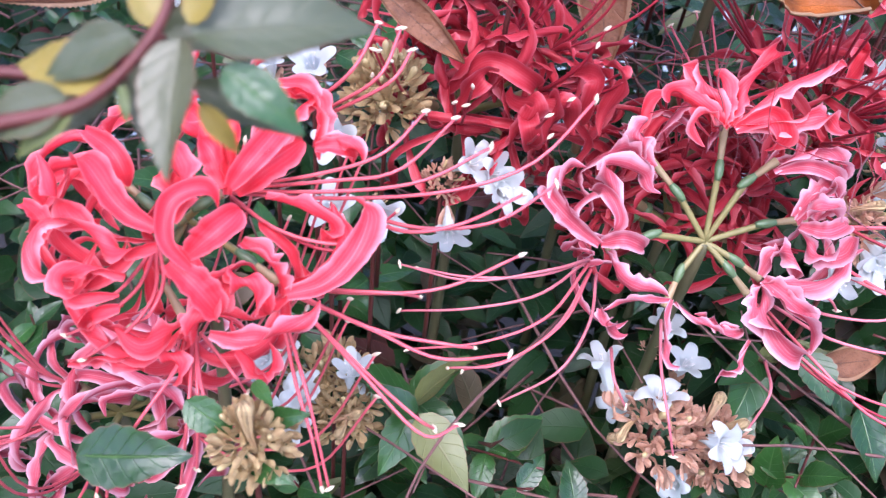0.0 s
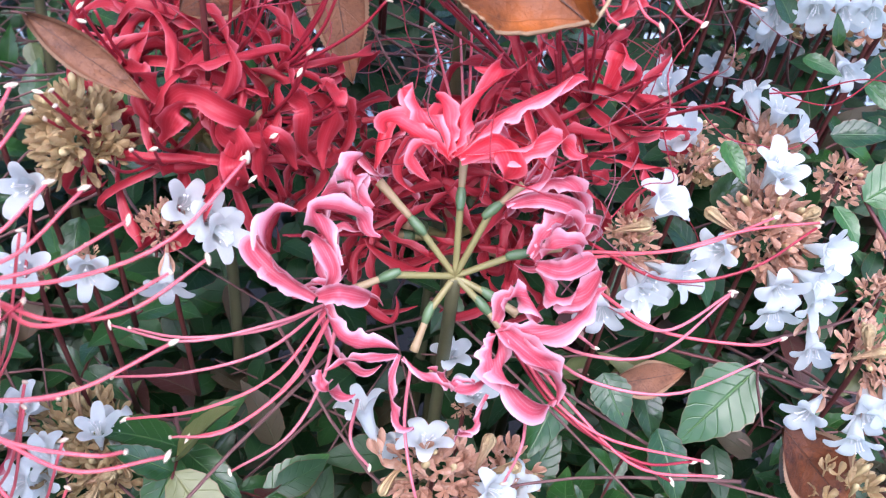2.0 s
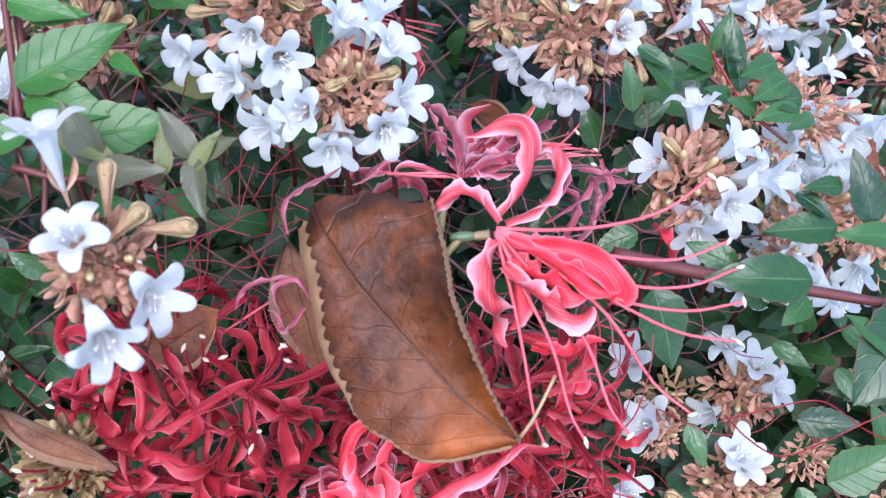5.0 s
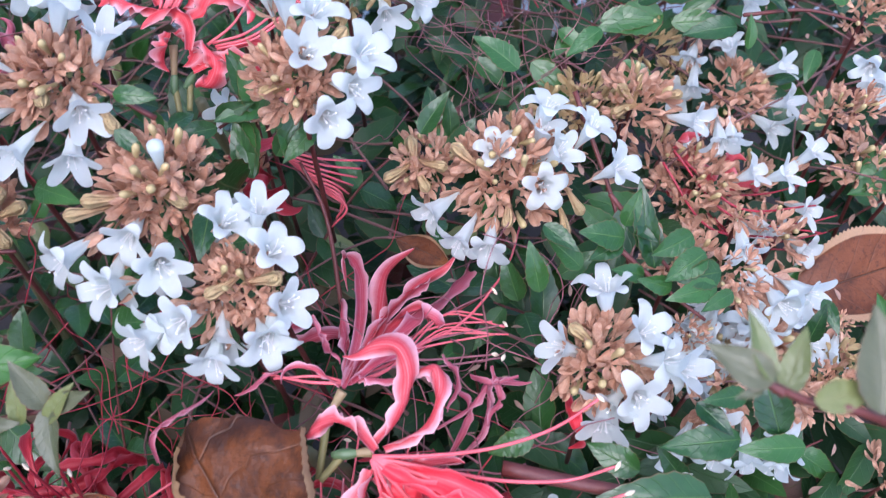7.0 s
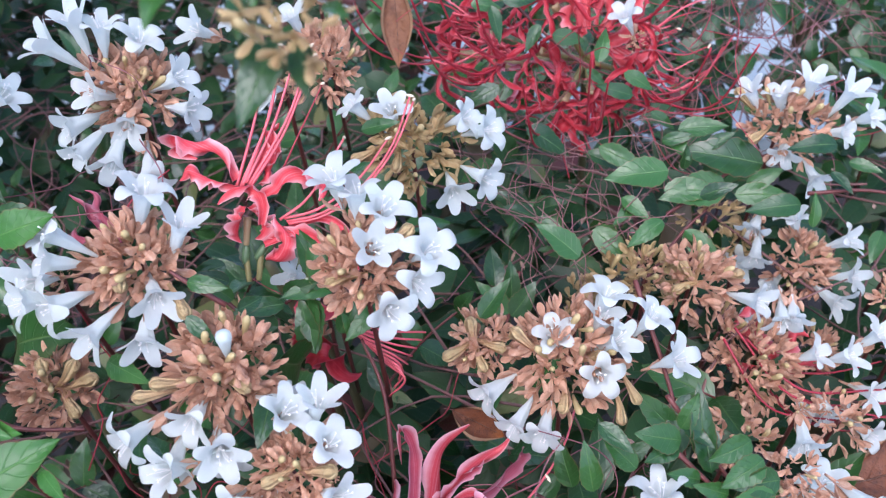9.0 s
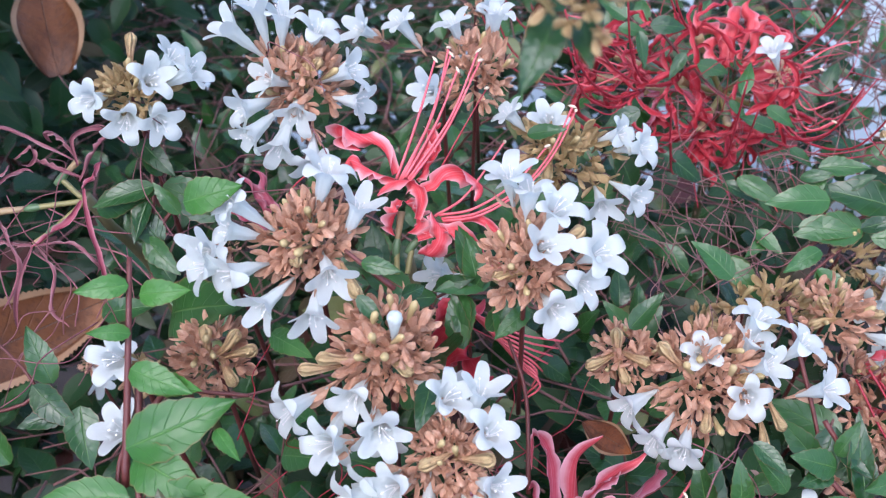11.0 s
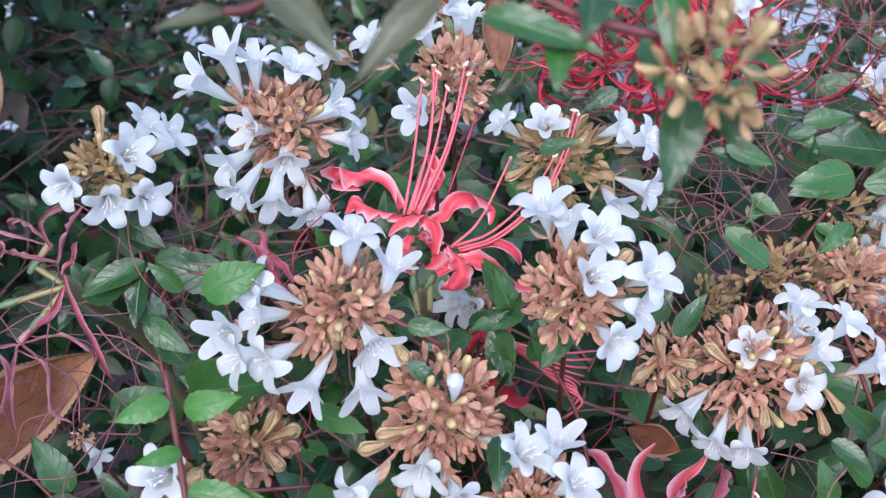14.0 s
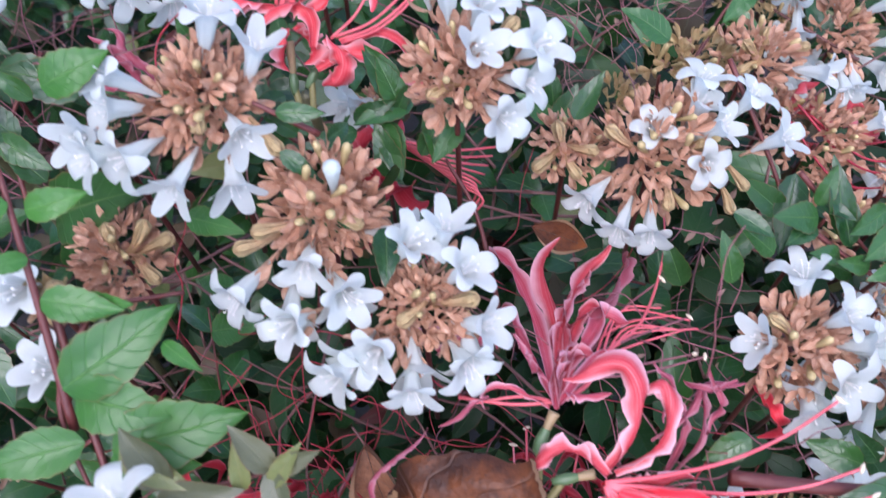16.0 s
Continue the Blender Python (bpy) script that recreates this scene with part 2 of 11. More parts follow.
SOIL = make_ground("soil", (0.016, 0.011, 0.009), (0.04, 0.028, 0.021), 14)
PAVING = make_ground("paving", (0.22, 0.26, 0.27), (0.30, 0.34, 0.35), 20)

# ---- meshes ----


def mesh(name, verts, faces, material, uvs=None, smooth=True):
    me = bpy.data.meshes.new(name)
    me.from_pydata([tuple(v) for v in verts], [], faces)
    if uvs is not None:
        layer = me.uv_layers.new(name="UVMap")
        idx = np.empty(len(me.loops), dtype=np.int32)
        me.loops.foreach_get("vertex_index", idx)
        layer.data.foreach_set("uv", np.asarray(uvs, dtype=np.float32)[idx].ravel())
    if smooth:
        me.polygons.foreach_set("use_smooth", [True] * len(me.polygons))
    for mt in material if isinstance(material, (list, tuple)) else [material]:
        me.materials.append(mt)
    me.update()
    return me


def part(name, me, parent, m=None, label=""):
    """One mesh as a part under a thing or under a part; m: its place in the world."""
    ob = new(name, me)
    ob.parent = parent
    if m is not None:
        ob.matrix_basis = (world_of(parent).inverted() @ m) if parent else m
    if label:
        ob["label"] = label
    return ob


def world_of(ob):
    """The world matrix of a thing without waiting for the scene to update."""
    m = ob.matrix_basis.copy()
    while ob.parent:
        ob = ob.parent
        m = ob.matrix_basis @ m
    return m


def thing(name, at, label, category, group=""):
    ob = new(name)
    ob.empty_display_size = 0.01
    ob.matrix_basis = Matrix.Translation(at)
    return tagged(ob, label, category, group)


def facing(at, along, normal, s=1.0):
    """A pose at a point: its y axis goes along, its z axis as near to normal as may be."""
    y = Vector(along).normalized()
    z = Vector(normal)
    z = z - y * z.dot(y)
    if z.length < 1e-6:
        z = y.orthogonal()
    z.normalize()
    x = y.cross(z)
    return Matrix.Translation(at) @ Matrix((x, y, z)).transposed().to_4x4() @ Matrix.Scale(s, 4)


def spline(points, n):
    """n + 1 points along a smooth curve through the given ones."""
    p = [Vector(q) for q in points]
    if len(p) == 2:
        return [p[0].lerp(p[1], i / n) for i in range(n + 1)]
    p = [p[0] * 2 - p[1]] + p + [p[-1] * 2 - p[-2]]
    out = []
    k = len(p) - 3
    for i in range(n + 1):
        s = min(i / n * k, k - 1e-6)
        j, t = int(s), s - int(s)
        a, b, c, d = p[j : j + 4]
        out.append(0.5 * (2 * b + (c - a) * t + (2 * a - 5 * b + 4 * c - d) * t * t + (3 * b - a - 3 * c + d) * t**3))
    return out


def tube(points, r0, r1, sides=6, bulge=None):
    """Vertices, faces and uvs of a tapered round rod along a curve, closed at both ends."""
    v, f, uv = [], [], []
    n = len(points)
    side = None
    for i, p in enumerate(points):
        d = (points[min(i + 1, n - 1)] - points[max(i - 1, 0)]).normalized()
        side = d.orthogonal() if side is None else side - d * side.dot(d)
        side.normalize()
        up = d.cross(side)
        t = i / (n - 1)
        r = r0 + (r1 - r0) * t
        if bulge:
            r *= bulge(t)
        for k in range(sides):
            a = 2 * math.pi * k / sides
            v.append(p + (side * math.cos(a) + up * math.sin(a)) * r)
            uv.append((math.cos(a), t))
    for i in range(n - 1):
        for k in range(sides):
            a, b = i * sides + k, i * sides + (k + 1) % sides
            f.append((a, b, b + sides, a + sides))
    f.append(tuple(range(sides))[::-1])
    f.append(tuple(range((n - 1) * sides, n * sides)))
    return v, f, uv


def rod(name, points, r0, r1, material, parent, n=10, sides=6, bulge=None, label=""):
    o = world_of(parent).translation
    v, f, uv = tube(spline([Vector(p) - o for p in points], n), r0, r1, sides, bulge)
    return part(name, mesh(name, v, f, material, uv), parent, Matrix.Translation(o), label)


def blade_data(rnd, length=1.0, width=0.5, nu=12, nv=3, teeth=0.03, fold=0.25, droop=0.2, wave=0.02, peak=0.38, blunt=0.0):
    """A leaf blade along +y, its face towards +z: folded on its midrib, toothed, drooping."""
    v, uv, f = [], [], []
    cols = 2 * nv + 1
    tw = rnd.uniform(-0.25, 0.25)
    bend = rnd.uniform(-0.08, 0.08)
    ph = rnd.uniform(0, 6)
    for i in range(nu + 1):
        t = i / nu
        tt = blunt + (1 - blunt) * t
        w = (math.sin(math.pi * min(1, tt ** (math.log(0.5) / math.log(peak)))) ** 0.85) * width / 2 + 0.004 * length
        if t > peak and peak <= 0.5 and not blunt:
            w = (1 - ((t - peak) / (1 - peak)) ** 1.6) * width / 2 + 0.003 * length
        for k in range(cols):
            s = (k - nv) / nv
            ww = w * (1 + (teeth * 2.2 if (i % 2) else -teeth * 0.6) * (abs(s) > 0.99) * (0 < i < nu))
            x = s * ww
            z = fold * abs(x) - droop * length * t * t + wave * length * math.sin(9 * t + ph) * abs(s) + tw * x * t
            v.append((x + bend * length * t * t, t * length, z))
            uv.append((s, t))
    for i in range(nu):
        for k in range(cols - 1):
            a = i * cols + k
            f.append((a, a + 1, a + cols + 1, a + cols))
    return v, f, uv


def thick(v, f, uv, d):
    """A second skin below the first, so that a blade has its thickness."""
    n = len(v)
    low = [(p[0], p[1], p[2] - d) for p in v]
    return list(v) + low, f + [tuple(n + i for i in q)[::-1] for q in f], list(uv) + list(uv)


def corolla_data(rnd, reach=0.47, flare=0.14, wide=0.15, tilt=0.12):
    """A funnel flower along +y: a slender tube that widens to a throat, and five oblong lobes that spread."""
    v, uv, f = [], [], []
    seg = 60
    prof = [(0.0, 0.03), (0.1, 0.042), (0.22, 0.055), (0.36, 0.085), (0.5, 0.42 * flare + 0.045), (0.64, 0.72 * flare), (0.76, 0.88 * flare), (0.86, flare)]
    size = [rnd.uniform(0.85, 1.1) for _ in range(5)]
    bend = [rnd.uniform(-0.12, 0.2) for _ in range(5)]
    broad = [rnd.uniform(0.85, 1.15) for _ in range(5)]
    for y, r in prof:
        for k in range(seg):
            a = 2 * math.pi * k / seg
            rr = r * (1 + 0.07 * math.cos(5 * a))
            v.append((rr * math.cos(a), y, rr * math.sin(a)))
            uv.append((k / seg, y * 0.6))
    rings = 7
    for j in range(1, rings + 1):
        s = j / rings
        for k in range(seg):
            a = 2 * math.pi * k / seg
            q = k * 5 / seg
            lobe = int(q + 0.5) % 5
            off = abs((q + 0.5) % 1 - 0.5)
            phi = max(0.02, off * 2 * math.pi / 5)
            tip = reach * size[lobe] * (1 - 0.5 * phi * phi)
            edge = wide * broad[lobe] / math.sin(phi)
            rmax = max(flare * 1.06, (tip**-3.2 + edge**-3.2) ** (-1 / 3.2))
            rr = flare + (rmax - flare) * s
            out = (rr - flare) / (reach - flare)
            y = 0.84 + 0.3 * math.sin(min(1.57, out * 1.7)) - (0.06 + tilt + bend[lobe]) * out**2 * 0.75
            y += 0.035 * out * (1 - (off * 3.2) ** 2)
            v.append((rr * math.cos(a), y, rr * math.sin(a)))
            uv.append((k / seg, 0.6 + 0.4 * s))
    rows = len(prof) + rings
    for i in range(rows - 1):
        for k in range(seg):
            a, b = i * seg + k, i * seg + (k + 1) % seg
            f.append((a, b, b + seg, a + seg))
    f.append(tuple(range(seg))[::-1])
    return v, f, uv


def join(chunks):
    """Several (verts, faces, uvs) as one."""
    v, f, uv = [], [], []
    for a, b, c in chunks:
        o = len(v)
        v += [tuple(p) for p in a]
        f += [tuple(o + i for i in q) for q in b]
        uv += list(c)
    return v, f, uv


def ball(c, r, along, stretch=1.0, sides=6, rings=5):
    pts = [Vector(c) + Vector(along).normalized() * r * stretch * (2 * i / rings - 1) for i in range(rings + 1)]
    return tube(pts, r, r, sides, lambda t: max(0.12, math.sin(math.pi * (0.06 + 0.88 * t))))


rng = random.Random(7)
COROLLAS = []
for _i in range(8):
    _v, _f, _uv = corolla_data(rng, rng.uniform(0.55, 0.61), rng.uniform(0.17, 0.21), rng.uniform(0.175, 0.2), rng.uniform(-0.1, 0.32))
    COROLLAS.append(mesh("corolla", _v, _f, WHITE, _uv))
STAMENS = []
for _i in range(3):
    _c = []
    for _k in range(5):
        _a = 2 * math.pi * _k / 5 + rng.uniform(-0.4, 0.4)
        _e = Vector((math.cos(_a) * 0.12, rng.uniform(0.9, 1.08), math.sin(_a) * 0.12 - 0.05))
        _c.append(tube(spline([(0, 0.5, 0), (math.cos(_a) * 0.06, 0.8, math.sin(_a) * 0.06), _e], 5), 0.008, 0.006, 4))
        _c.append(ball(_e, 0.018, (math.cos(_a), 0.3, math.sin(_a)), 1.5, 5, 4))
    _v, _f, _uv = join(_c)
    STAMENS.append(mesh("stamen_tuft", _v, _f, STAMEN, _uv))
BUDS, BUDS_WHITE = [], []
for _i in range(3):
    _c = spline([(0, 0, 0), (rng.uniform(-0.04, 0.04), 0.5, 0.02), (rng.uniform(-0.08, 0.08), 1, rng.uniform(-0.06, 0.06))], 12)
    _v, _f, _uv = tube(_c, 0.075, 0.17, 10, lambda t: 0.6 + 0.65 * t**1.2 if t < 0.82 else (0.6 + 0.65 * 0.79) * max(0.05, 1 - ((t - 0.82) / 0.185) ** 2) ** 0.5)
    BUDS.append(mesh("bud", _v, _f, BUD, _uv))
    BUDS_WHITE.append(mesh("bud", _v, _f, WHITE, _uv))
GREEN_BUDS = []
for _i in range(2):
    _v, _f, _uv = tube(spline([(0, -0.3, 0), (0.02, 0.4, 0), (0.06 * _i, 1, 0.03)], 9), 0.13, 0.2, 8, lambda t: 0.5 + 0.5 * t if t < 0.75 else max(0.08, 0.875 * (1 - ((t - 0.75) / 0.26) ** 2) ** 0.5))
    GREEN_BUDS.append(mesh("green_bud", _v, _f, YOUNG_BUD, _uv))


def sepal_data(length, width, droop):
    """A spoon-shaped sepal along +y: narrow at its foot, broad and round near its end, hollowed."""
    v, f, uv = [], [], []
    for i in range(9):
        t = i / 8
        w = width / 2 * (0.3 + 0.7 * math.sin(math.pi / 2 * t / 0.66) ** 1.4 if t < 0.66 else max(0.1, 1 - ((t - 0.66) / 0.345) ** 2) ** 0.5)
        for k in range(5):
            q = (k - 2) / 2
            v.append((q * w, t * length, 0.55 * w * q * q - droop * length * t * t))
            uv.append((q, t))
    for i in range(8):
        for k in range(4):
            a = i * 5 + k
            f.append((a, a + 1, a + 6, a + 5))
    return v, f, uv


def calyx_data(rnd, n):
    """A small fruit on its stalk with a crown of n spoon-shaped sepals, along +y."""
    out = [tube(spline([(0, -0.5, 0), (0, 0.05, 0)], 4), 0.05, 0.09, 5)]
    for k in range(n):
        a = 2 * math.pi * (k + rnd.uniform(-0.2, 0.2)) / n
        v, f, uv = sepal_data(rnd.uniform(0.8, 1.1), rnd.uniform(0.32, 0.44), rnd.uniform(-0.25, 0.4))
        tilt = rnd.uniform(0.3, 1.0)
        m = Matrix.Rotation(a, 4, "Y") @ Matrix.Rotation(tilt, 4, "X")
        out.append(([m @ Vector(p) for p in v], f, uv))
    return join(out)


CALYXES, CALYXES_PALE = [], []
for _i in range(6):
    _v, _f, _uv = calyx_data(rng, (5, 4, 5, 3, 4, 2)[_i])
    CALYXES.append(mesh("calyx", _v, _f, SEPAL, _uv))
    CALYXES_PALE.append(mesh("calyx", _v, _f, SEPAL_PALE, _uv))


def leaf_meshes(material, n, **kw):
    out = []
    for _ in range(n):
        v, f, uv = thick(*blade_data(rng, 1.0, rng.uniform(0.44, 0.56), 14, 2, **kw), 0.012)
        out.append(mesh("leaf", v, f, material, uv))
    return out


LEAVES = leaf_meshes(GREEN, 8)
LEAVES_BRIGHT = leaf_meshes(BRIGHT, 4)
LEAVES_YOUNG = leaf_meshes(YOUNG, 3, teeth=0.02)
LEAVES_GREY = leaf_meshes(GREY_LEAF, 3, teeth=0.02, fold=0.4)

LEAVES_YELLOW = leaf_meshes(YELLOW_LEAF, 2, teeth=0.02)
# A shoot's tip: grey-green, green and yellowish leaves in turn.
LEAVES_SHOOT = [LEAVES[2], LEAVES_GREY[0], LEAVES_GREY[1], LEAVES_GREY[2], LEAVES_YELLOW[0], LEAVES_GREY[0], LEAVES_YELLOW[1], LEAVES_YELLOW[0], LEAVES_YOUNG[0], LEAVES_YELLOW[1], LEAVES_YOUNG[1]]

# ---- builders of things ----


def flower(parent, base, mouth, kind=0, roll=0.0):
    """One white funnel flower from its base to the middle of its mouth."""
    b, m = Vector(base), Vector(mouth)
    L = (m - b).length * 1.06
    wide = 0.0125 * (0.93 + 0.14 * ((kind * 7) % 10) / 10)
    up = Vector((math.sin(roll), 0.2, math.cos(roll)))
    pose_ = facing(b, m - b, up) @ Matrix.Diagonal((wide, L, wide, 1))
    ob = part("flower", COROLLAS[kind % len(COROLLAS)], parent, pose_)
    part("stamen_tuft", STAMENS[kind % 3], ob, pose_)
    return ob


def flower_cluster(at, out, radius, flowers=(), buds=(), n=24, pale=False, label="", white_buds=(), root=(0, 0, -1), stalk=True):
    """A head of small calyxes round a stalk, with its flowers and buds. out: the way that it faces."""
    rnd = random.Random(int(abs(at[0] * 7919 + at[1] * 104729 + at[2] * 1299709) * 1000) % 99991)
    head = thing("flower_cluster", at, label or "white abelia flower cluster with rust-brown sepals on its stem", "flower", "abelia flower clusters")
    c, o = Vector(at), Vector(out).normalized()
    side = o.orthogonal().normalized()
    up = o.cross(side)
    if stalk:
        rod("stalk", [c - o * radius * 0.2, c - o * radius * 0.8 + Vector(root) * 0.01, c + Vector(root) * 0.05 - o * 0.03], 0.0006, 0.0008, STEM, head, 6, 5)
    meshes = CALYXES_PALE if pale else CALYXES
    n = int(n * 1.25)
    for k in range(n):
        a = k * 2.39996 + rnd.uniform(-0.3, 0.3)
        q = math.sqrt((k + 0.5) / n)
        p = c + (side * math.cos(a) + up * math.sin(a)) * radius * q * 0.85 + o * radius * (0.75 * (1 - q * q) - 0.25 + rnd.uniform(-0.28, 0.28))
        d = (p - (c - o * radius * 0.75)).normalized() + Vector((rnd.uniform(-1, 1), rnd.uniform(-1, 1), rnd.uniform(-1, 1))) * 0.42
        part("calyx", meshes[rnd.randrange(6)], head, facing(p, d, (rnd.uniform(-1, 1), rnd.uniform(-1, 1), rnd.uniform(-1, 1)), min(1.0, radius / 0.011) * rnd.uniform(0.0042, 0.0062)))
    for k in range(max(3, n // 9)):
        a, q = k * 2.4 + 0.7, rnd.uniform(0.2, 0.95)
        p = c + (side * math.cos(a) + up * math.sin(a)) * radius * q * 0.8 + o * radius * (0.8 * (1 - q * q) - 0.1)
        d = (p - (c - o * radius)).normalized() + Vector((rnd.uniform(-1, 1), rnd.uniform(-1, 1), rnd.uniform(-1, 1))) * 0.4
        part("green_bud", GREEN_BUDS[k % 2], head, facing(p, d, (0.3, 0, 1), min(1.0, radius / 0.011) * rnd.uniform(0.0045, 0.0068)))
    for i, (b, m) in enumerate(flowers):
        flower(head, b, m, rnd.randrange(18), rnd.uniform(-3, 3))
        part("calyx", meshes[rnd.randrange(6)], head, facing(Vector(b), Vector(m) - Vector(b), (rnd.uniform(-1, 1), 0, 1), 0.0062))
    for b, m in buds:
        b, m = Vector(b), Vector(m)
        part("bud", BUDS[rnd.randrange(3)], head, facing(b, m - b, (rnd.uniform(-1, 1), 0, 1), (m - b).length), "cream flower bud")
    for b, m in white_buds:
        b, m = Vector(b), Vector(m)
        part("bud", BUDS_WHITE[rnd.randrange(3)], head, facing(b, m - b, (rnd.uniform(-1, 1), 0, 1), (m - b).length) @ Matrix.Diagonal((1.25, 1.2, 1.25, 1)), "half-open white bud")
    return head


def leaf(parent, base, tip, normal, width=1.0, kind=0, meshes=None, name="leaf"):
    b, t = Vector(base), Vector(tip)
    m = facing(b, t - b, normal, (t - b).length) @ Matrix.Diagonal((width, 1, 1, 1))
    meshes = meshes or LEAVES
    return part(name, meshes[kind % len(meshes)], parent, m)


def shrub_branch(points, leaves=(), r=0.0006, label="", pairs=0, size=0.026, young=0.0, seed=0, meshes=None):
    """A red-brown twig with leaves: those given as (base, tip, normal, width), and pairs along it."""
    rnd = random.Random(seed)
    tw = thing("shrub_branch", points[0], label or "red-brown abelia twig with glossy green leaves", "branch", "abelia branches")
    rod("stem", points, r, r * 0.6, STEM, tw, max(6, 4 * len(points)), 6)
    for i, (b, t, n, w) in enumerate(leaves):
        leaf(tw, b, t, n, w, seed + i, meshes)
    pts = spline(points, 40)
    for i in range(pairs):
        k = int(40 * (i + 0.6) / pairs)
        d = (pts[min(40, k + 1)] - pts[max(0, k - 1)]).normalized()
        a = (i % 2) * math.pi / 2 + rnd.uniform(-0.4, 0.4)
        s = d.orthogonal().normalized()
        s = s * math.cos(a) + d.cross(s) * math.sin(a)
        for sign in (1, -1):
            along = s * sign + d * rnd.uniform(0.3, 0.8) + Vector((0, 0, -0.15))
            L = size * rnd.uniform(0.75, 1.2)
            nrm = Vector((rnd.uniform(-0.5, 0.5), -0.45 + rnd.uniform(-0.4, 0.4), 1))
            ms = LEAVES_YOUNG if rnd.random() < young else LEAVES
            leaf(tw, pts[k], pts[k] + along.normalized() * L, nrm, rnd.uniform(0.85, 1.15), rnd.randrange(8), ms)
    return tw


def ribbon(points, width, n=22, curl=0.35, crisp=0.12, seed=0, normal=(0, -0.6, 0.8), peak=0.55):
    """A strap along a curve, channelled along its middle, with wavy margins: a tepal's shape."""
    rnd = random.Random(seed)
    p = spline(points, n)
    v, f, uv = [], [], []
    cols = 7
    ph = rnd.uniform(0, 6)
    ph2 = rnd.uniform(0, 6)
    nz = Vector(normal)
    hook = sum((p[i + 1] - p[i]).length for i in range(n)) * rnd.uniform(0.06, 0.16)
    sway = rnd.uniform(-0.8, 0.8)
    for i, c in enumerate(p):
        t = i / n
        d = (p[min(i + 1, n)] - p[max(i - 1, 0)]).normalized()
        x = d.cross(nz)
        x = x.normalized() if x.length > 1e-4 else d.orthogonal().normalized()
        z = x.cross(d)
        roll = sway * math.sin(2.6 * t + ph)
        x, z = x * math.cos(roll) + z * math.sin(roll), z * math.cos(roll) - x * math.sin(roll)
        c = c - z * hook * max(0, (t - 0.72) / 0.28) ** 2
        nz = nz * 0.35 + z * 0.65
        w = width / 2 * (0.42 + 0.58 * math.sin(math.pi * min(1, t ** (math.log(0.5) / math.log(peak)))) ** 0.8) if t < peak else width / 2 * max(0.1, 1 - ((t - peak) / (1.02 - peak)) ** 3.2)
        for k in range(cols):
            s = (k - 3) / 3
            wav = 1.5 * crisp * width * math.sin(t * 26 + 1.6 * math.sin(t * 9 + ph2) + (ph if s < 0 else ph2)) * abs(s) ** 2 * math.sin(math.pi * min(1, t * 1.15))
            v.append(c + x * (s * w * (1 - 0.12 * curl * abs(s))) + z * (1.7 * curl * w * s * s + wav))
            uv.append((s, t))
    for i in range(n):
        for k in range(cols - 1):
            a = i * cols + k
            f.append((a, a + 1, a + cols + 1, a + cols))
    return v, f, uv


def tepal(parent, points, width, material, seed=0, normal=(0, -0.6, 0.8), curl=0.35, crisp=0.12, n=22):
    o = world_of(parent).translation
    v, f, uv = ribbon([Vector(q) - o for q in points], width, n, curl, crisp, seed, normal)
    return part("tepal", mesh("tepal", v, f, material, uv), parent, Matrix.Translation(o))


def filament(parent, points, material, r=0.00055, anther=True, seed=0):
    """A long thin stamen that arches out of the throat, with an oblong anther on its tip."""
    ob = rod("stamen", points, r, r * 0.65, material, parent, 16, 5)
    if anther:
        rnd = random.Random(seed)
        e, d = Vector(points[-1]), Vector((rnd.uniform(-1, 1), rnd.uniform(-1, 1), rnd.uniform(-0.5, 1))).normalized()
        v, f, uv = ball((0, 0, 0), 0.0005, (0, 1, 0), 2.5, 6, 6)
        part("anther", mesh("anther", v, f, ANTHER, uv), ob, facing(e, d, (0, 0, 1)), "cream anther")
    return ob


def floret(lily, hub, throat, seed=0, size=0.042, material=None, thread=None, tepals=6, stamens=7, up=(0, 0, 1), reach=0.075, lift=0.035, anthers=True, back=0.75, stalk=True):
    """One flower of a spider lily: pedicel, ovary, six recurved tepals, long arching stamens."""
    rnd = random.Random(seed)
    h, t = Vector(hub), Vector(throat)
    ax = (t - h).normalized()
    f = lily
    if stalk:
        rod("pedicel", [h, h.lerp(t, 0.62)], 0.0011, 0.0013, PEDICEL, f, 6, 7)
        rod("ovary", [h.lerp(t, 0.58), h.lerp(t, 0.76)], 0.0021, 0.0021, OVARY, f, 8, 8, lambda s: 0.6 + 0.55 * math.sin(math.pi * s))
        rod("tube", [h.lerp(t, 0.72), t], 0.0015, 0.0019, OVARY_TOP, f, 6, 8)
    s = ax.orthogonal().normalized()
    s2 = ax.cross(s)
    for k in range(tepals):
        a = 2 * math.pi * (k + rnd.uniform(-0.15, 0.15)) / max(tepals, 1)
        r = s * math.cos(a) + s2 * math.sin(a)
        L = size * rnd.uniform(0.85, 1.1)
        pts = [t, t + ax * L * 0.22 + r * L * 0.2, t + ax * L * 0.2 + r * L * 0.55, t - ax * L * 0.12 * back + r * L * 0.72, t - ax * L * 0.36 * back + r * L * rnd.uniform(0.5, 0.75)]
        slim = 0.78 if material is SHADED_RED else 1.0
        pts = [pts[0]] + [p + Vector((rnd.uniform(-1, 1), rnd.uniform(-1, 1), rnd.uniform(-1, 1))) * L * (0.1 if slim < 1 else 0.05) for p in pts[1:]]
        tepal(f, pts, size * slim * rnd.uniform(0.09, 0.135), material or RED, seed * 11 + k, r * -0.3 + ax, 0.5, 0.16 + 0.5 * (1 - slim))
    u = Vector(up)
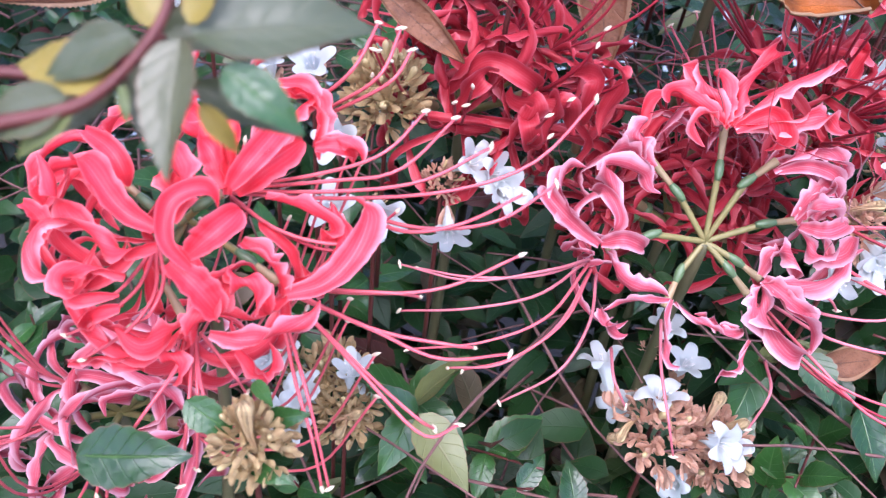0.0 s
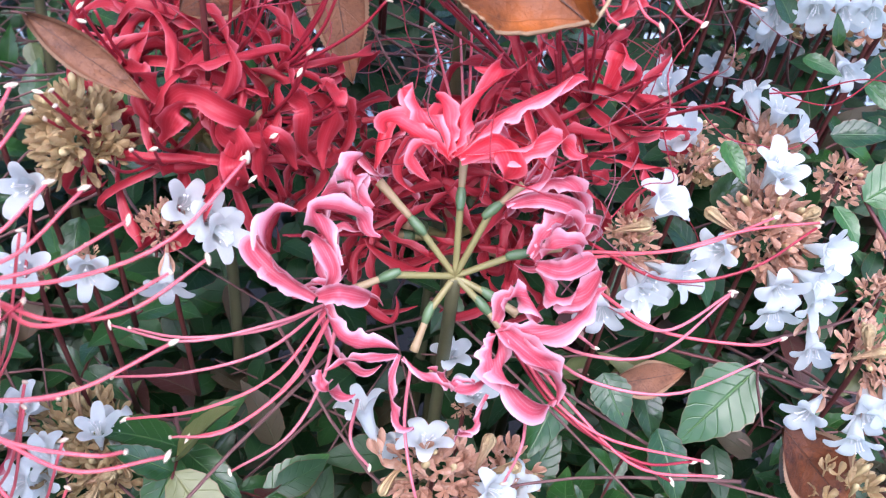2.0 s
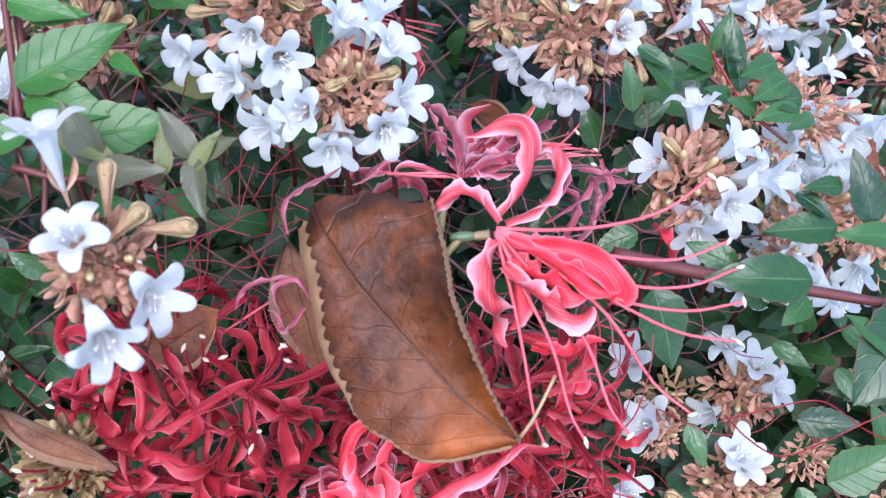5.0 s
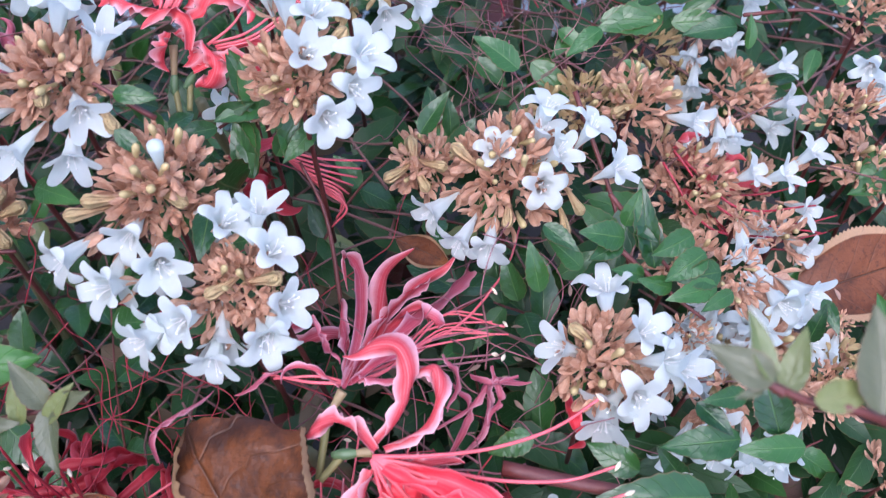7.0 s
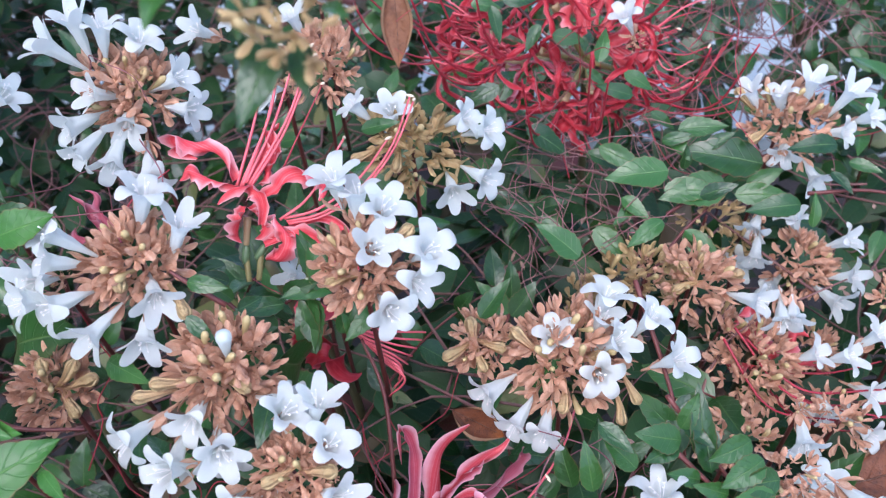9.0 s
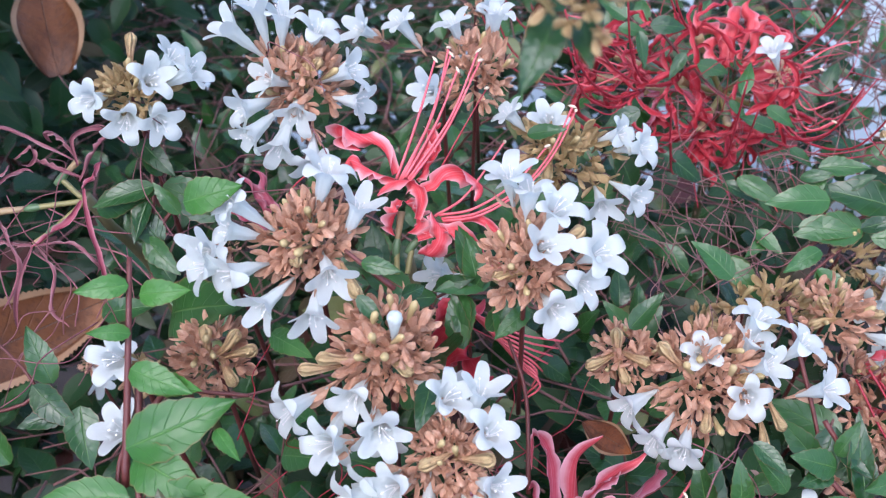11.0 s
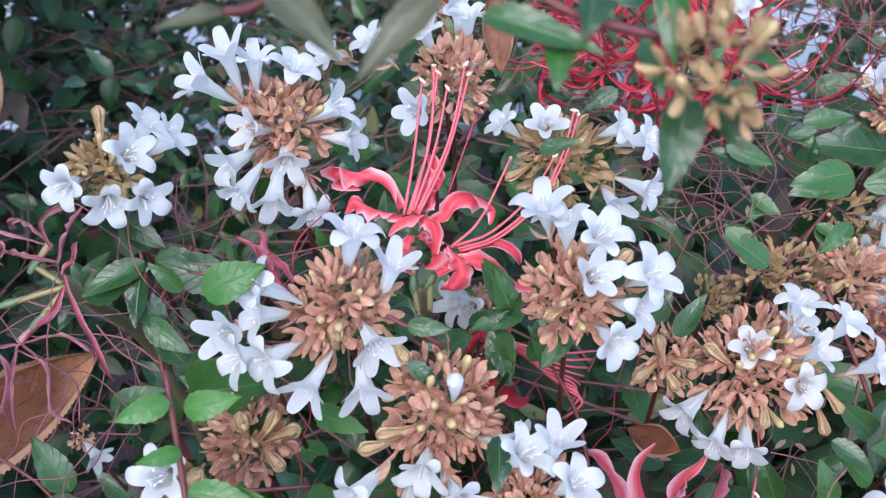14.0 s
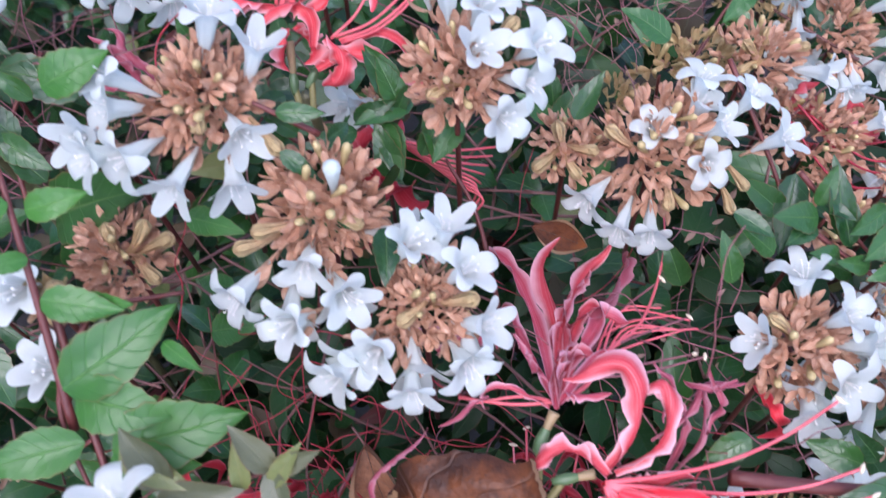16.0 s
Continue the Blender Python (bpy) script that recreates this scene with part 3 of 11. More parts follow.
    for k in range(stamens):
        j = Vector((rnd.uniform(-1, 1), rnd.uniform(-1, 1), rnd.uniform(-1, 1))) * 0.22
        d = (ax + j).normalized()
        R = reach * rnd.uniform(0.8, 1.1)
        pts = [t, t + d * R * 0.35 - u * lift * 0.12, t + d * R * 0.75 + u * lift * 0.15, t + d * R + u * lift * rnd.uniform(0.7, 1.2)]
        filament(f, pts, thread or FILAMENT, 0.00052, anthers and rnd.random() < 0.8, seed * 17 + k)
    return f


def pedicel(lily, hub, ovary, throat):
    """A flower stalk with its swollen green ovary and the pale tube above it."""
    h, o, t = Vector(hub), Vector(ovary), Vector(throat)
    d = (t - o).normalized()
    rod("pedicel", [h, h.lerp(o, 0.5), o], 0.0008, 0.0009, PEDICEL, lily, 8, 7)
    rod("ovary", [o - d * 0.0025, o + d * 0.0032], 0.00115, 0.00115, OVARY, lily, 8, 8, lambda s: 0.6 + 0.5 * math.sin(math.pi * s))
    rod("tube", [o + d * 0.0024, t], 0.0008, 0.0012, OVARY_TOP, lily, 6, 8)


def spider_lily(hub, label, scape=0.45):
    lily = thing("spider_lily", hub, label, "flower", "spider lilies")
    h = Vector(hub)
    rod("scape", [h, h + Vector((0.004, 0.03, -0.1)), h + Vector((0.0, 0.05, -scape))], 0.0017, 0.0022, SCAPE, lily, 10, 8)
    return lily


def tangle(at, spread, n, material, label, seed=0, length=0.045):
    """Withered stamens, thin and bent every way, where a lily has faded."""
    rnd = random.Random(seed)
    c = Vector(at)
    ob = thing("withered_stamens", at, label, "flower")
    for _ in range(n):
        a = c + Vector((rnd.gauss(0, 1), rnd.gauss(0, 1), rnd.gauss(0, 0.6))) * spread
        d = Vector((rnd.uniform(-1, 1), rnd.uniform(-1, 0.6), rnd.uniform(-0.7, 0.9))).normalized()
        pts = [a]
        for _k in range(5):
            d = (d + Vector((rnd.uniform(-1, 1), rnd.uniform(-1, 1), rnd.uniform(-0.8, 0.8))) * 0.75).normalized()
            pts.append(pts[-1] + d * length * 0.22 * rnd.uniform(0.6, 1.2))
        rod("stamen", pts, 0.0002, 0.00013, material, ob, 24, 4)
    return ob


def dry_leaf(base, tip, normal, width, material, label, curl=0.5, seed=0, peak=0.5, blunt=0.0, shear=0.0, bow=0.0, drift=0.0):
    """A fallen leaf: toothed margin turned up, blade curled along its length."""
    rnd = random.Random(seed)
    b, t = Vector(base), Vector(tip)
    L = (t - b).length
    v, f, uv = blade_data(rnd, 1.0, width, 80, 10, 0.02, 0.0, curl * 0.3, 0.012, peak, blunt)
    out = []
    for (x, y, z), (s, tt) in zip(v, uv):
        z += curl * (abs(x) ** 2) * 1.6 + 0.02 * math.sin(7 * y + 3 * x) + 0.015 * math.sin(13 * x - 5 * y)
        rim = max(0, abs(s) - 0.76) / 0.24 * (min(1, tt * 4) if blunt > 0.2 else 1)
        z += 0.11 * rim * curl * (0.8 + 0.3 * math.sin(9 * y + (2 if s > 0 else 0)))
        x *= 1 - 0.10 * rim * curl
        y += shear * x * (1 - tt) + (0.012 * math.sin(34 * x) + 0.008 * math.sin(71 * x)) * (1 - tt) ** 6 * (blunt > 0.2)
        x += bow * math.sin(math.pi * tt) + (1 - s * s) * drift * ((1 - tt) ** 2 - 0.35 * math.sin(math.pi * tt))
        out.append((x, y, z))
    mid = [Vector((x, y, z + 0.002)) for (x, y, z), (q, _) in zip(out, uv) if abs(q) < 1e-6]
    v, f, uv = thick(out, f, uv, 0.006)
    pose_ = facing(b, t - b, normal, L)
    ob = thing("dry_leaf", b, label, "leaf")
    part("blade", mesh("blade", v, f, material, uv), ob, pose_)
    v, f, uv = tube(mid[::2], 0.0035, 0.0016, 5)
    part("midrib", mesh("midrib", v, f, MIDRIB, uv), ob, pose_)
    if blunt > 0.2:
        return ob
    v, f, uv = tube(spline([mid[0], mid[0] + Vector((0.02, -0.06, 0.0)), mid[0] + Vector((0.05, -0.12, -0.02))], 5), 0.007, 0.009, 5)
    part("petiole", mesh("petiole", v, f, TWIG, uv), ob, pose_)
    return ob


def along(table, t):
    """A value read off a short table of (place, value) by straight lines."""
    for (a, p), (b, q) in zip(table, table[1:]):
        if t <= b:
            return p + (q - p) * max(0.0, (t - a) / (b - a))
    return table[-1][1]


def curled_leaf(base, top, normal, label):
    """A large fallen leaf seen into its hollow: its foot low, its far end rolled back, its margins turned up."""
    b, t = Vector(base), Vector(top)
    L = (t - b).length
    # Half widths and the midrib's place, as shares of the length, from the foot upwards.
    left = [(0, 0.02), (0.06, 0.20), (0.12, 0.30), (0.34, 0.388), (0.57, 0.372), (0.83, 0.29), (1.0, 0.25)]
    right = [(0, 0.02), (0.14, 0.036), (0.4, 0.092), (0.63, 0.137), (0.86, 0.205), (1.0, 0.225)]
    rib = [(0, 0.0), (0.22, 0.078), (0.53, 0.132), (0.72, 0.160), (1.0, 0.17)]
    rows, half = 70, 10
    v, f, uv, mid, edge = [], [], [], [], {-1: [], 1: []}
    for i in range(rows + 1):
        s = i / rows
        wl, wr, m = along(left, s), along(right, s), along(rib, s)
        for k in range(-half, half + 1):
            q = k / half
            x = -m + (wl - m) * q if q < 0 else -m + (wr + m) * q
            end = 1.07 if x < -0.1 else 1.07 - 0.6 * (x + 0.1)
            end += 0.05 * math.sin(math.pi * min(1, max(0, (x + 0.25) / 0.42))) + 0.012 * math.sin(31 * x) + 0.008 * math.sin(67 * x)
            y = s * end
            a = abs(q)
            tooth = 0.006 * (i % 2) * (a > 0.99)
            z = 0.13 * a**2.4 * math.sin(math.pi * min(1, 0.15 + s * 0.8)) + 0.05 * math.sin(math.pi * s)
            z += 0.010 * math.sin(11 * y + 6 * x) * (1 - a) + 0.006 * math.sin(52 * (y + 0.3 * abs(x + m))) * (0.3 + a) * (s > 0.1)
            z -= 1.6 * max(0, s - 0.9) ** 1.5
            p = (x + (tooth if q > 0 else -tooth * (s < 0.4)), y, z)
            v.append(p)
            uv.append((q, 1 - s))
            if k == 0:
                mid.append(Vector(p) + Vector((0, 0, 0.002)))
            if abs(k) == half:
                edge[1 if k > 0 else -1].append(Vector(p))
    cols = 2 * half + 1
    for i in range(rows):
        for k in range(cols - 1):
            a = i * cols + k
            f.append((a, a + 1, a + cols + 1, a + cols))
    y = (t - b).normalized()
    n = Vector(normal)
    n = (n - y * n.dot(y)).normalized()
    pose_ = Matrix.Translation(b) @ Matrix((y.cross(n), y, n)).transposed().to_4x4() @ Matrix.Scale(L, 4)
    ob = thing("dry_leaf", b, label, "leaf")
    v, f, uv = thick(v, f, uv, 0.006)
    part("blade", mesh("blade", v, f, DEAD_CURLED, uv), ob, pose_)
    for side in (-1, 1):
        v, f, uv = [], [], []
        for i, p in enumerate(edge[side]):
            s = i / rows
            w = 0.052 * min(1, max(0, s - 0.32) / 0.4) if side < 0 else 0.016 + 0.03 * math.sin(math.pi * s)
            w = max(0.004, w * (1 + 0.10 * math.sin(17 * s)))
            tooth = (0.016 if i % 3 == 0 else 0.0) * (w > 0.01)
            for k in range(4):
                q = k / 3
                fold = math.sin(q * 1.45)
                x = p.x - side * (w * (q**1.3) + tooth * (k == 3)) * (1 if side < 0 else 0.15)
                v.append((x, p.y + 0.012 * q * (k == 3), p.z + 0.004 + fold * w * (0.8 if side < 0 else 1.0)))
                uv.append((q, s))
        for i in range(rows):
            for k in range(3):
                a = i * 4 + k
                f.append((a, a + 1, a + 5, a + 4))
        v, f, uv = thick(v, f, uv, 0.004)
        part("rim", mesh("rim", v, f, RIM, uv), ob, pose_, "pale toothed rim turned up")
    v, f, uv = tube(mid[:-6:2], 0.0038, 0.0015, 5)
    part("midrib", mesh("midrib", v, f, MIDRIB, uv), ob, pose_)
    v, f, uv = tube(spline([mid[0], mid[0] + Vector((0.10, 0.04, 0.0)), mid[0] + Vector((0.24, 0.12, -0.03))], 8), 0.008, 0.007, 6)
    part("petiole", mesh("petiole", v, f, OVARY_TOP, uv), ob, pose_, "thin pinkish leaf stalk")
    return ob


# ---- the things ----
flower_cluster((-0.0772, 0.0615, 0.7201), (0.1082, -0.5718, 0.8132), 0.0123,
    flowers=[((-0.0781, 0.0593, 0.7194), (-0.0841, 0.0527, 0.7249)),
             ((-0.0763, 0.0585, 0.7182), (-0.0751, 0.0482, 0.7165)),
             ((-0.0681, 0.0590, 0.7168), (-0.0579, 0.0559, 0.7180)),
             ((-0.0718, 0.0611, 0.7199), (-0.0610, 0.0605, 0.7260)),
             ((-0.0774, 0.0555, 0.7152), (-0.0788, 0.0414, 0.7093)),
             ((-0.0820, 0.0563, 0.7171), (-0.0902, 0.0466, 0.7179)),
             ((-0.0806, 0.0549, 0.7153), (-0.0875, 0.0410, 0.7125)),
             ((-0.0876, 0.0628, 0.7254), (-0.0958, 0.0586, 0.7367)),
             ((-0.0865, 0.0641, 0.7266), (-0.0886, 0.0638, 0.7414)),
             ((-0.0831, 0.0645, 0.7262), (-0.0818, 0.0653, 0.7394)),
             ((-0.0758, 0.0662, 0.7264), (-0.0714, 0.0653, 0.7359)),
             ((-0.0719, 0.0521, 0.7103), (-0.0692, 0.0409, 0.7048))],
    buds=[((-0.0755, 0.0551, 0.7188), (-0.0745, 0.0587, 0.7277)), ((-0.0742, 0.0569, 0.7204), (-0.0707, 0.0606, 0.7288))],
    n=35, pale=False, label='abelia head of rust-brown sepals with open white funnel flowers')
flower_cluster((-0.1166, 0.0360, 0.7269), (0.1082, -0.5718, 0.8132), 0.0085,
    flowers=[((-0.1145, 0.0361, 0.7279), (-0.1069, 0.0328, 0.7344)),
             ((-0.1081, 0.0377, 0.7281), (-0.0981, 0.0390, 0.7340)),
             ((-0.1103, 0.0390, 0.7301), (-0.1038, 0.0408, 0.7372)),
             ((-0.1203, 0.0339, 0.7270), (-0.1224, 0.0246, 0.7312)),
             ((-0.1159, 0.0337, 0.7257), (-0.1125, 0.0238, 0.7256)),
             ((-0.1110, 0.0342, 0.7250), (-0.1039, 0.0265, 0.7247))],
    buds=[((-0.1149, 0.0371, 0.7336), (-0.1151, 0.0406, 0.7426))],
    n=25, pale=True, label='abelia head of rust-brown sepals with open white funnel flowers')
flower_cluster((-0.0563, -0.0011, 0.7164), (0.1082, -0.5718, 0.8132), 0.0106,
    flowers=[((-0.0534, -0.0037, 0.7145), (-0.0484, -0.0129, 0.7139)),
             ((-0.0638, -0.0077, 0.7125), (-0.0723, -0.0172, 0.7151)),
             ((-0.0642, -0.0030, 0.7177), (-0.0729, -0.0057, 0.7278)),
             ((-0.0660, -0.0044, 0.7166), (-0.0739, -0.0093, 0.7219)),
             ((-0.0585, -0.0093, 0.7096), (-0.0634, -0.0198, 0.7088)),
             ((-0.0529, -0.0087, 0.7090), (-0.0515, -0.0188, 0.7061)),
             ((-0.0556, 0.0010, 0.7200), (-0.0520, 0.0042, 0.7328)),
             ((-0.0484, -0.0022, 0.7149), (-0.0441, 0.0007, 0.7255)),
             ((-0.0716, -0.0100, 0.7119), (-0.0788, -0.0161, 0.7156))],
    buds=[((-0.0598, -0.0039, 0.7202), (-0.0559, -0.0121, 0.7156)), ((-0.0475, -0.0071, 0.7139), (-0.0419, -0.0144, 0.7099))],
    n=41, pale=False, label='abelia head of rust-brown sepals with open white funnel flowers')
flower_cluster((-0.0350, -0.0168, 0.6981), (0.1082, -0.5718, 0.8132), 0.0124,
    flowers=[((-0.0379, -0.0226, 0.6939), (-0.0397, -0.0328, 0.6957)),
             ((-0.0471, -0.0263, 0.6922), (-0.0542, -0.0368, 0.6934)),
             ((-0.0426, -0.0282, 0.6891), (-0.0435, -0.0381, 0.6879)),
             ((-0.0363, -0.0253, 0.6907), (-0.0332, -0.0363, 0.6890)),
             ((-0.0281, -0.0217, 0.6927), (-0.0191, -0.0255, 0.6952))],
    buds=[((-0.0441, -0.0245, 0.6979), (-0.0525, -0.0297, 0.6994)), ((-0.0402, -0.0225, 0.6991), (-0.0490, -0.0271, 0.7014)), ((-0.0359, -0.0205, 0.7002), (-0.0272, -0.0248, 0.6988))],
    n=54, pale=False, label='large abelia head of rust-brown sepals with a half-open white bud', white_buds=[((-0.0326, -0.0197, 0.7033), (-0.0319, -0.0215, 0.7117))])
flower_cluster((-0.0176, -0.0362, 0.6853), (-0.0102, -0.4766, 0.8791), 0.0086,
    flowers=[((-0.0218, -0.0295, 0.6916), (-0.0171, -0.0308, 0.7009)),
             ((-0.0138, -0.0303, 0.6911), (-0.0107, -0.0283, 0.7010)),
             ((-0.0126, -0.0341, 0.6883), (-0.0068, -0.0361, 0.6968)),
             ((-0.0117, -0.0399, 0.6839), (-0.0040, -0.0451, 0.6888)),
             ((-0.0127, -0.0428, 0.6817), (-0.0086, -0.0521, 0.6843)),
             ((-0.0204, -0.0439, 0.6807), (-0.0208, -0.0547, 0.6805)),
             ((-0.0270, -0.0400, 0.6836), (-0.0327, -0.0478, 0.6847)),
             ((-0.0235, -0.0413, 0.6827), (-0.0279, -0.0491, 0.6880)),
             ((-0.0282, -0.0417, 0.6822), (-0.0362, -0.0516, 0.6844)),
             ((-0.0389, -0.0360, 0.6863), (-0.0441, -0.0430, 0.6922)),
             ((-0.0345, -0.0300, 0.6910), (-0.0311, -0.0395, 0.6940))],
    buds=[((-0.0149, -0.0368, 0.6899), (-0.0221, -0.0435, 0.6891)), ((-0.0150, -0.0388, 0.6884), (-0.0056, -0.0403, 0.6919))],
    n=38, pale=False, label='abelia head of rust-brown sepals with open white funnel flowers')
flower_cluster((-0.0056, 0.0043, 0.7099), (0.0058, -0.5654, 0.8248), 0.0103,
    flowers=[((-0.0045, 0.0049, 0.7119), (-0.0007, -0.0001, 0.7204)),
             ((-0.0060, 0.0097, 0.7169), (-0.0062, 0.0126, 0.7268)),
             ((-0.0017, 0.0101, 0.7173), (0.0014, 0.0071, 0.7268)),
             ((0.0066, 0.0047, 0.7116), (0.0124, 0.0009, 0.7195)),
             ((0.0019, 0.0027, 0.7097), (0.0096, -0.0033, 0.7122)),
             ((-0.0011, -0.0009, 0.7059), (0.0037, -0.0099, 0.7086)),
             ((-0.0097, 0.0127, 0.7201), (-0.0115, 0.0129, 0.7305))],
    buds=[((0.0008, 0.0036, 0.7149), (0.0072, 0.0059, 0.7222)), ((-0.0030, 0.0003, 0.7115), (-0.0123, -0.0041, 0.7121))],
    n=38, pale=False, label='abelia head of rust-brown sepals with open white funnel flowers')
flower_cluster((-0.0016, 0.0739, 0.6945), (0.0058, -0.5654, 0.8248), 0.0135,
    flowers=[((-0.0062, 0.0766, 0.6987), (-0.0064, 0.0725, 0.7084)),
             ((0.0134, 0.0749, 0.6967), (0.0229, 0.0705, 0.7028)),
             ((0.0078, 0.0767, 0.6986), (0.0161, 0.0736, 0.7047)),
             ((0.0134, 0.0687, 0.6903), (0.0225, 0.0601, 0.6917)),
             ((0.0092, 0.0674, 0.6890), (0.0126, 0.0575, 0.6887)),
             ((-0.0124, 0.0769, 0.6991), (-0.0189, 0.0770, 0.7063))],
    buds=[((-0.0040, 0.0728, 0.6991), (0.0051, 0.0688, 0.6999)), ((-0.0099, 0.0700, 0.6963), (-0.0180, 0.0636, 0.6947)), ((-0.0048, 0.0709, 0.6971), (-0.0046, 0.0615, 0.6925)), ((-0.0057, 0.0745, 0.7008), (-0.0047, 0.0783, 0.7098))],
    n=38, pale=True, label='abelia head of tan sepals and closed cream buds')
flower_cluster((0.0448, 0.0133, 0.6707), (0.0058, -0.5654, 0.8248), 0.0160,
    flowers=[((0.0423, 0.0128, 0.6717), (0.0411, 0.0107, 0.6819)),
             ((0.0510, 0.0106, 0.6693), (0.0533, 0.0023, 0.6753)),
             ((0.0500, 0.0148, 0.6736), (0.0540, 0.0163, 0.6830)),
             ((0.0524, 0.0187, 0.6777), (0.0553, 0.0209, 0.6874)),
             ((0.0620, 0.0164, 0.6751), (0.0669, 0.0166, 0.6842)),
             ((0.0498, 0.0131, 0.6719), (0.0582, 0.0098, 0.6807)),
             ((0.0665, 0.0108, 0.6693), (0.0733, 0.0079, 0.6770)),
             ((0.0318, 0.0087, 0.6676), (0.0233, 0.0012, 0.6667)),
             ((0.0367, 0.0052, 0.6638), (0.0310, -0.0051, 0.6621)),
             ((0.0410, 0.0041, 0.6627), (0.0386, -0.0069, 0.6612))],
    buds=[((0.0442, 0.0062, 0.6692), (0.0438, -0.0024, 0.6652)), ((0.0573, 0.0044, 0.6671), (0.0597, -0.0038, 0.6637)), ((0.0591, 0.0075, 0.6703), (0.0633, 0.0000, 0.6676)), ((0.0382, 0.0106, 0.6737), (0.0294, 0.0121, 0.6804)), ((0.0460, 0.0091, 0.6721), (0.0543, 0.0085, 0.6765))],
    n=60, pale=False, label='abelia head of rust-brown sepals with open white funnel flowers')
flower_cluster((0.0221, 0.0178, 0.6693), (0.0058, -0.5654, 0.8248), 0.0088,
    flowers=[],
    buds=[((0.0202, 0.0158, 0.6730), (0.0286, 0.0117, 0.6737)), ((0.0202, 0.0157, 0.6729), (0.0125, 0.0090, 0.6710)), ((0.0204, 0.0157, 0.6729), (0.0232, 0.0074, 0.6693)), ((0.0211, 0.0131, 0.6702), (0.0183, 0.0174, 0.6796))],
    n=28, pale=False, label='abelia head of tan sepals and closed cream buds')
flower_cluster((0.0867, 0.0636, 0.6520), (0.0564, -0.5763, 0.8153), 0.0121,
    flowers=[((0.0954, 0.0602, 0.6487), (0.1047, 0.0526, 0.6526))],
    buds=[((0.0860, 0.0597, 0.6538), (0.0877, 0.0636, 0.6629)), ((0.0876, 0.0588, 0.6525), (0.0800, 0.0603, 0.6603)), ((0.0917, 0.0610, 0.6545), (0.1005, 0.0598, 0.6573)), ((0.0882, 0.0598, 0.6536), (0.0785, 0.0546, 0.6544))],
    n=28, pale=False, label='abelia head of tan sepals and closed cream buds')
flower_cluster((0.1086, 0.0507, 0.6247), (0.0564, -0.5763, 0.8153), 0.0154,
    flowers=[((0.1192, 0.0521, 0.6264), (0.1259, 0.0498, 0.6335)),
             ((0.1291, 0.0528, 0.6261), (0.1362, 0.0495, 0.6330)),
             ((0.1190, 0.0668, 0.6424), (0.1183, 0.0572, 0.6395)),
             ((0.1150, 0.0665, 0.6426), (0.1146, 0.0558, 0.6395)),
             ((0.1194, 0.0459, 0.6198), (0.1228, 0.0362, 0.6195)),
             ((0.1266, 0.0465, 0.6195), (0.1298, 0.0367, 0.6193)),
             ((0.1374, 0.0485, 0.6204), (0.1435, 0.0416, 0.6237)),
             ((0.1376, 0.0412, 0.6124), (0.1428, 0.0323, 0.6144)),
             ((0.1389, 0.0560, 0.6284), (0.1449, 0.0550, 0.6378))],
    buds=[],
    n=41, pale=False, label='abelia head of rust-brown sepals with open white funnel flowers')
flower_cluster((0.1326, 0.0998, 0.6239), (0.0564, -0.5763, 0.8153), 0.0125,
    flowers=[((0.1381, 0.1037, 0.6288), (0.1465, 0.0993, 0.6371)),
             ((0.1404, 0.0967, 0.6210), (0.1484, 0.0913, 0.6272)),
             ((0.1348, 0.0952, 0.6201), (0.1423, 0.0833, 0.6211)),
             ((0.1169, 0.1075, 0.6356), (0.1138, 0.0951, 0.6305)),
             ((0.1177, 0.1117, 0.6400), (0.1132, 0.1036, 0.6362)),
             ((0.1300, 0.1058, 0.6321), (0.1271, 0.1063, 0.6422))],
    buds=[],
    n=28, pale=False, label='abelia head of rust-brown sepals with open white funnel flowers')
flower_cluster((0.1231, 0.1276, 0.6667), (0.0564, -0.5763, 0.8153), 0.0158,
    flowers=[((0.1149, 0.1275, 0.6691), (0.1086, 0.1291, 0.6789)),
             ((0.1218, 0.1271, 0.6678), (0.1190, 0.1287, 0.6788)),
             ((0.1286, 0.1298, 0.6700), (0.1298, 0.1304, 0.6823)),
             ((0.1366, 0.1282, 0.6673), (0.1424, 0.1263, 0.6806)),
             ((0.1233, 0.1234, 0.6637), (0.1206, 0.1135, 0.6618)),
             ((0.1290, 0.1185, 0.6577), (0.1324, 0.1091, 0.6552)),
             ((0.1347, 0.1250, 0.6640), (0.1419, 0.1192, 0.6683)),
             ((0.1444, 0.1277, 0.6658), (0.1511, 0.1234, 0.6725))],
    buds=[((0.1172, 0.1232, 0.6686), (0.1097, 0.1151, 0.6659)), ((0.1112, 0.1260, 0.6724), (0.1035, 0.1271, 0.6796))],
    n=35, pale=False, label='abelia head of rust-brown sepals with open white funnel flowers')
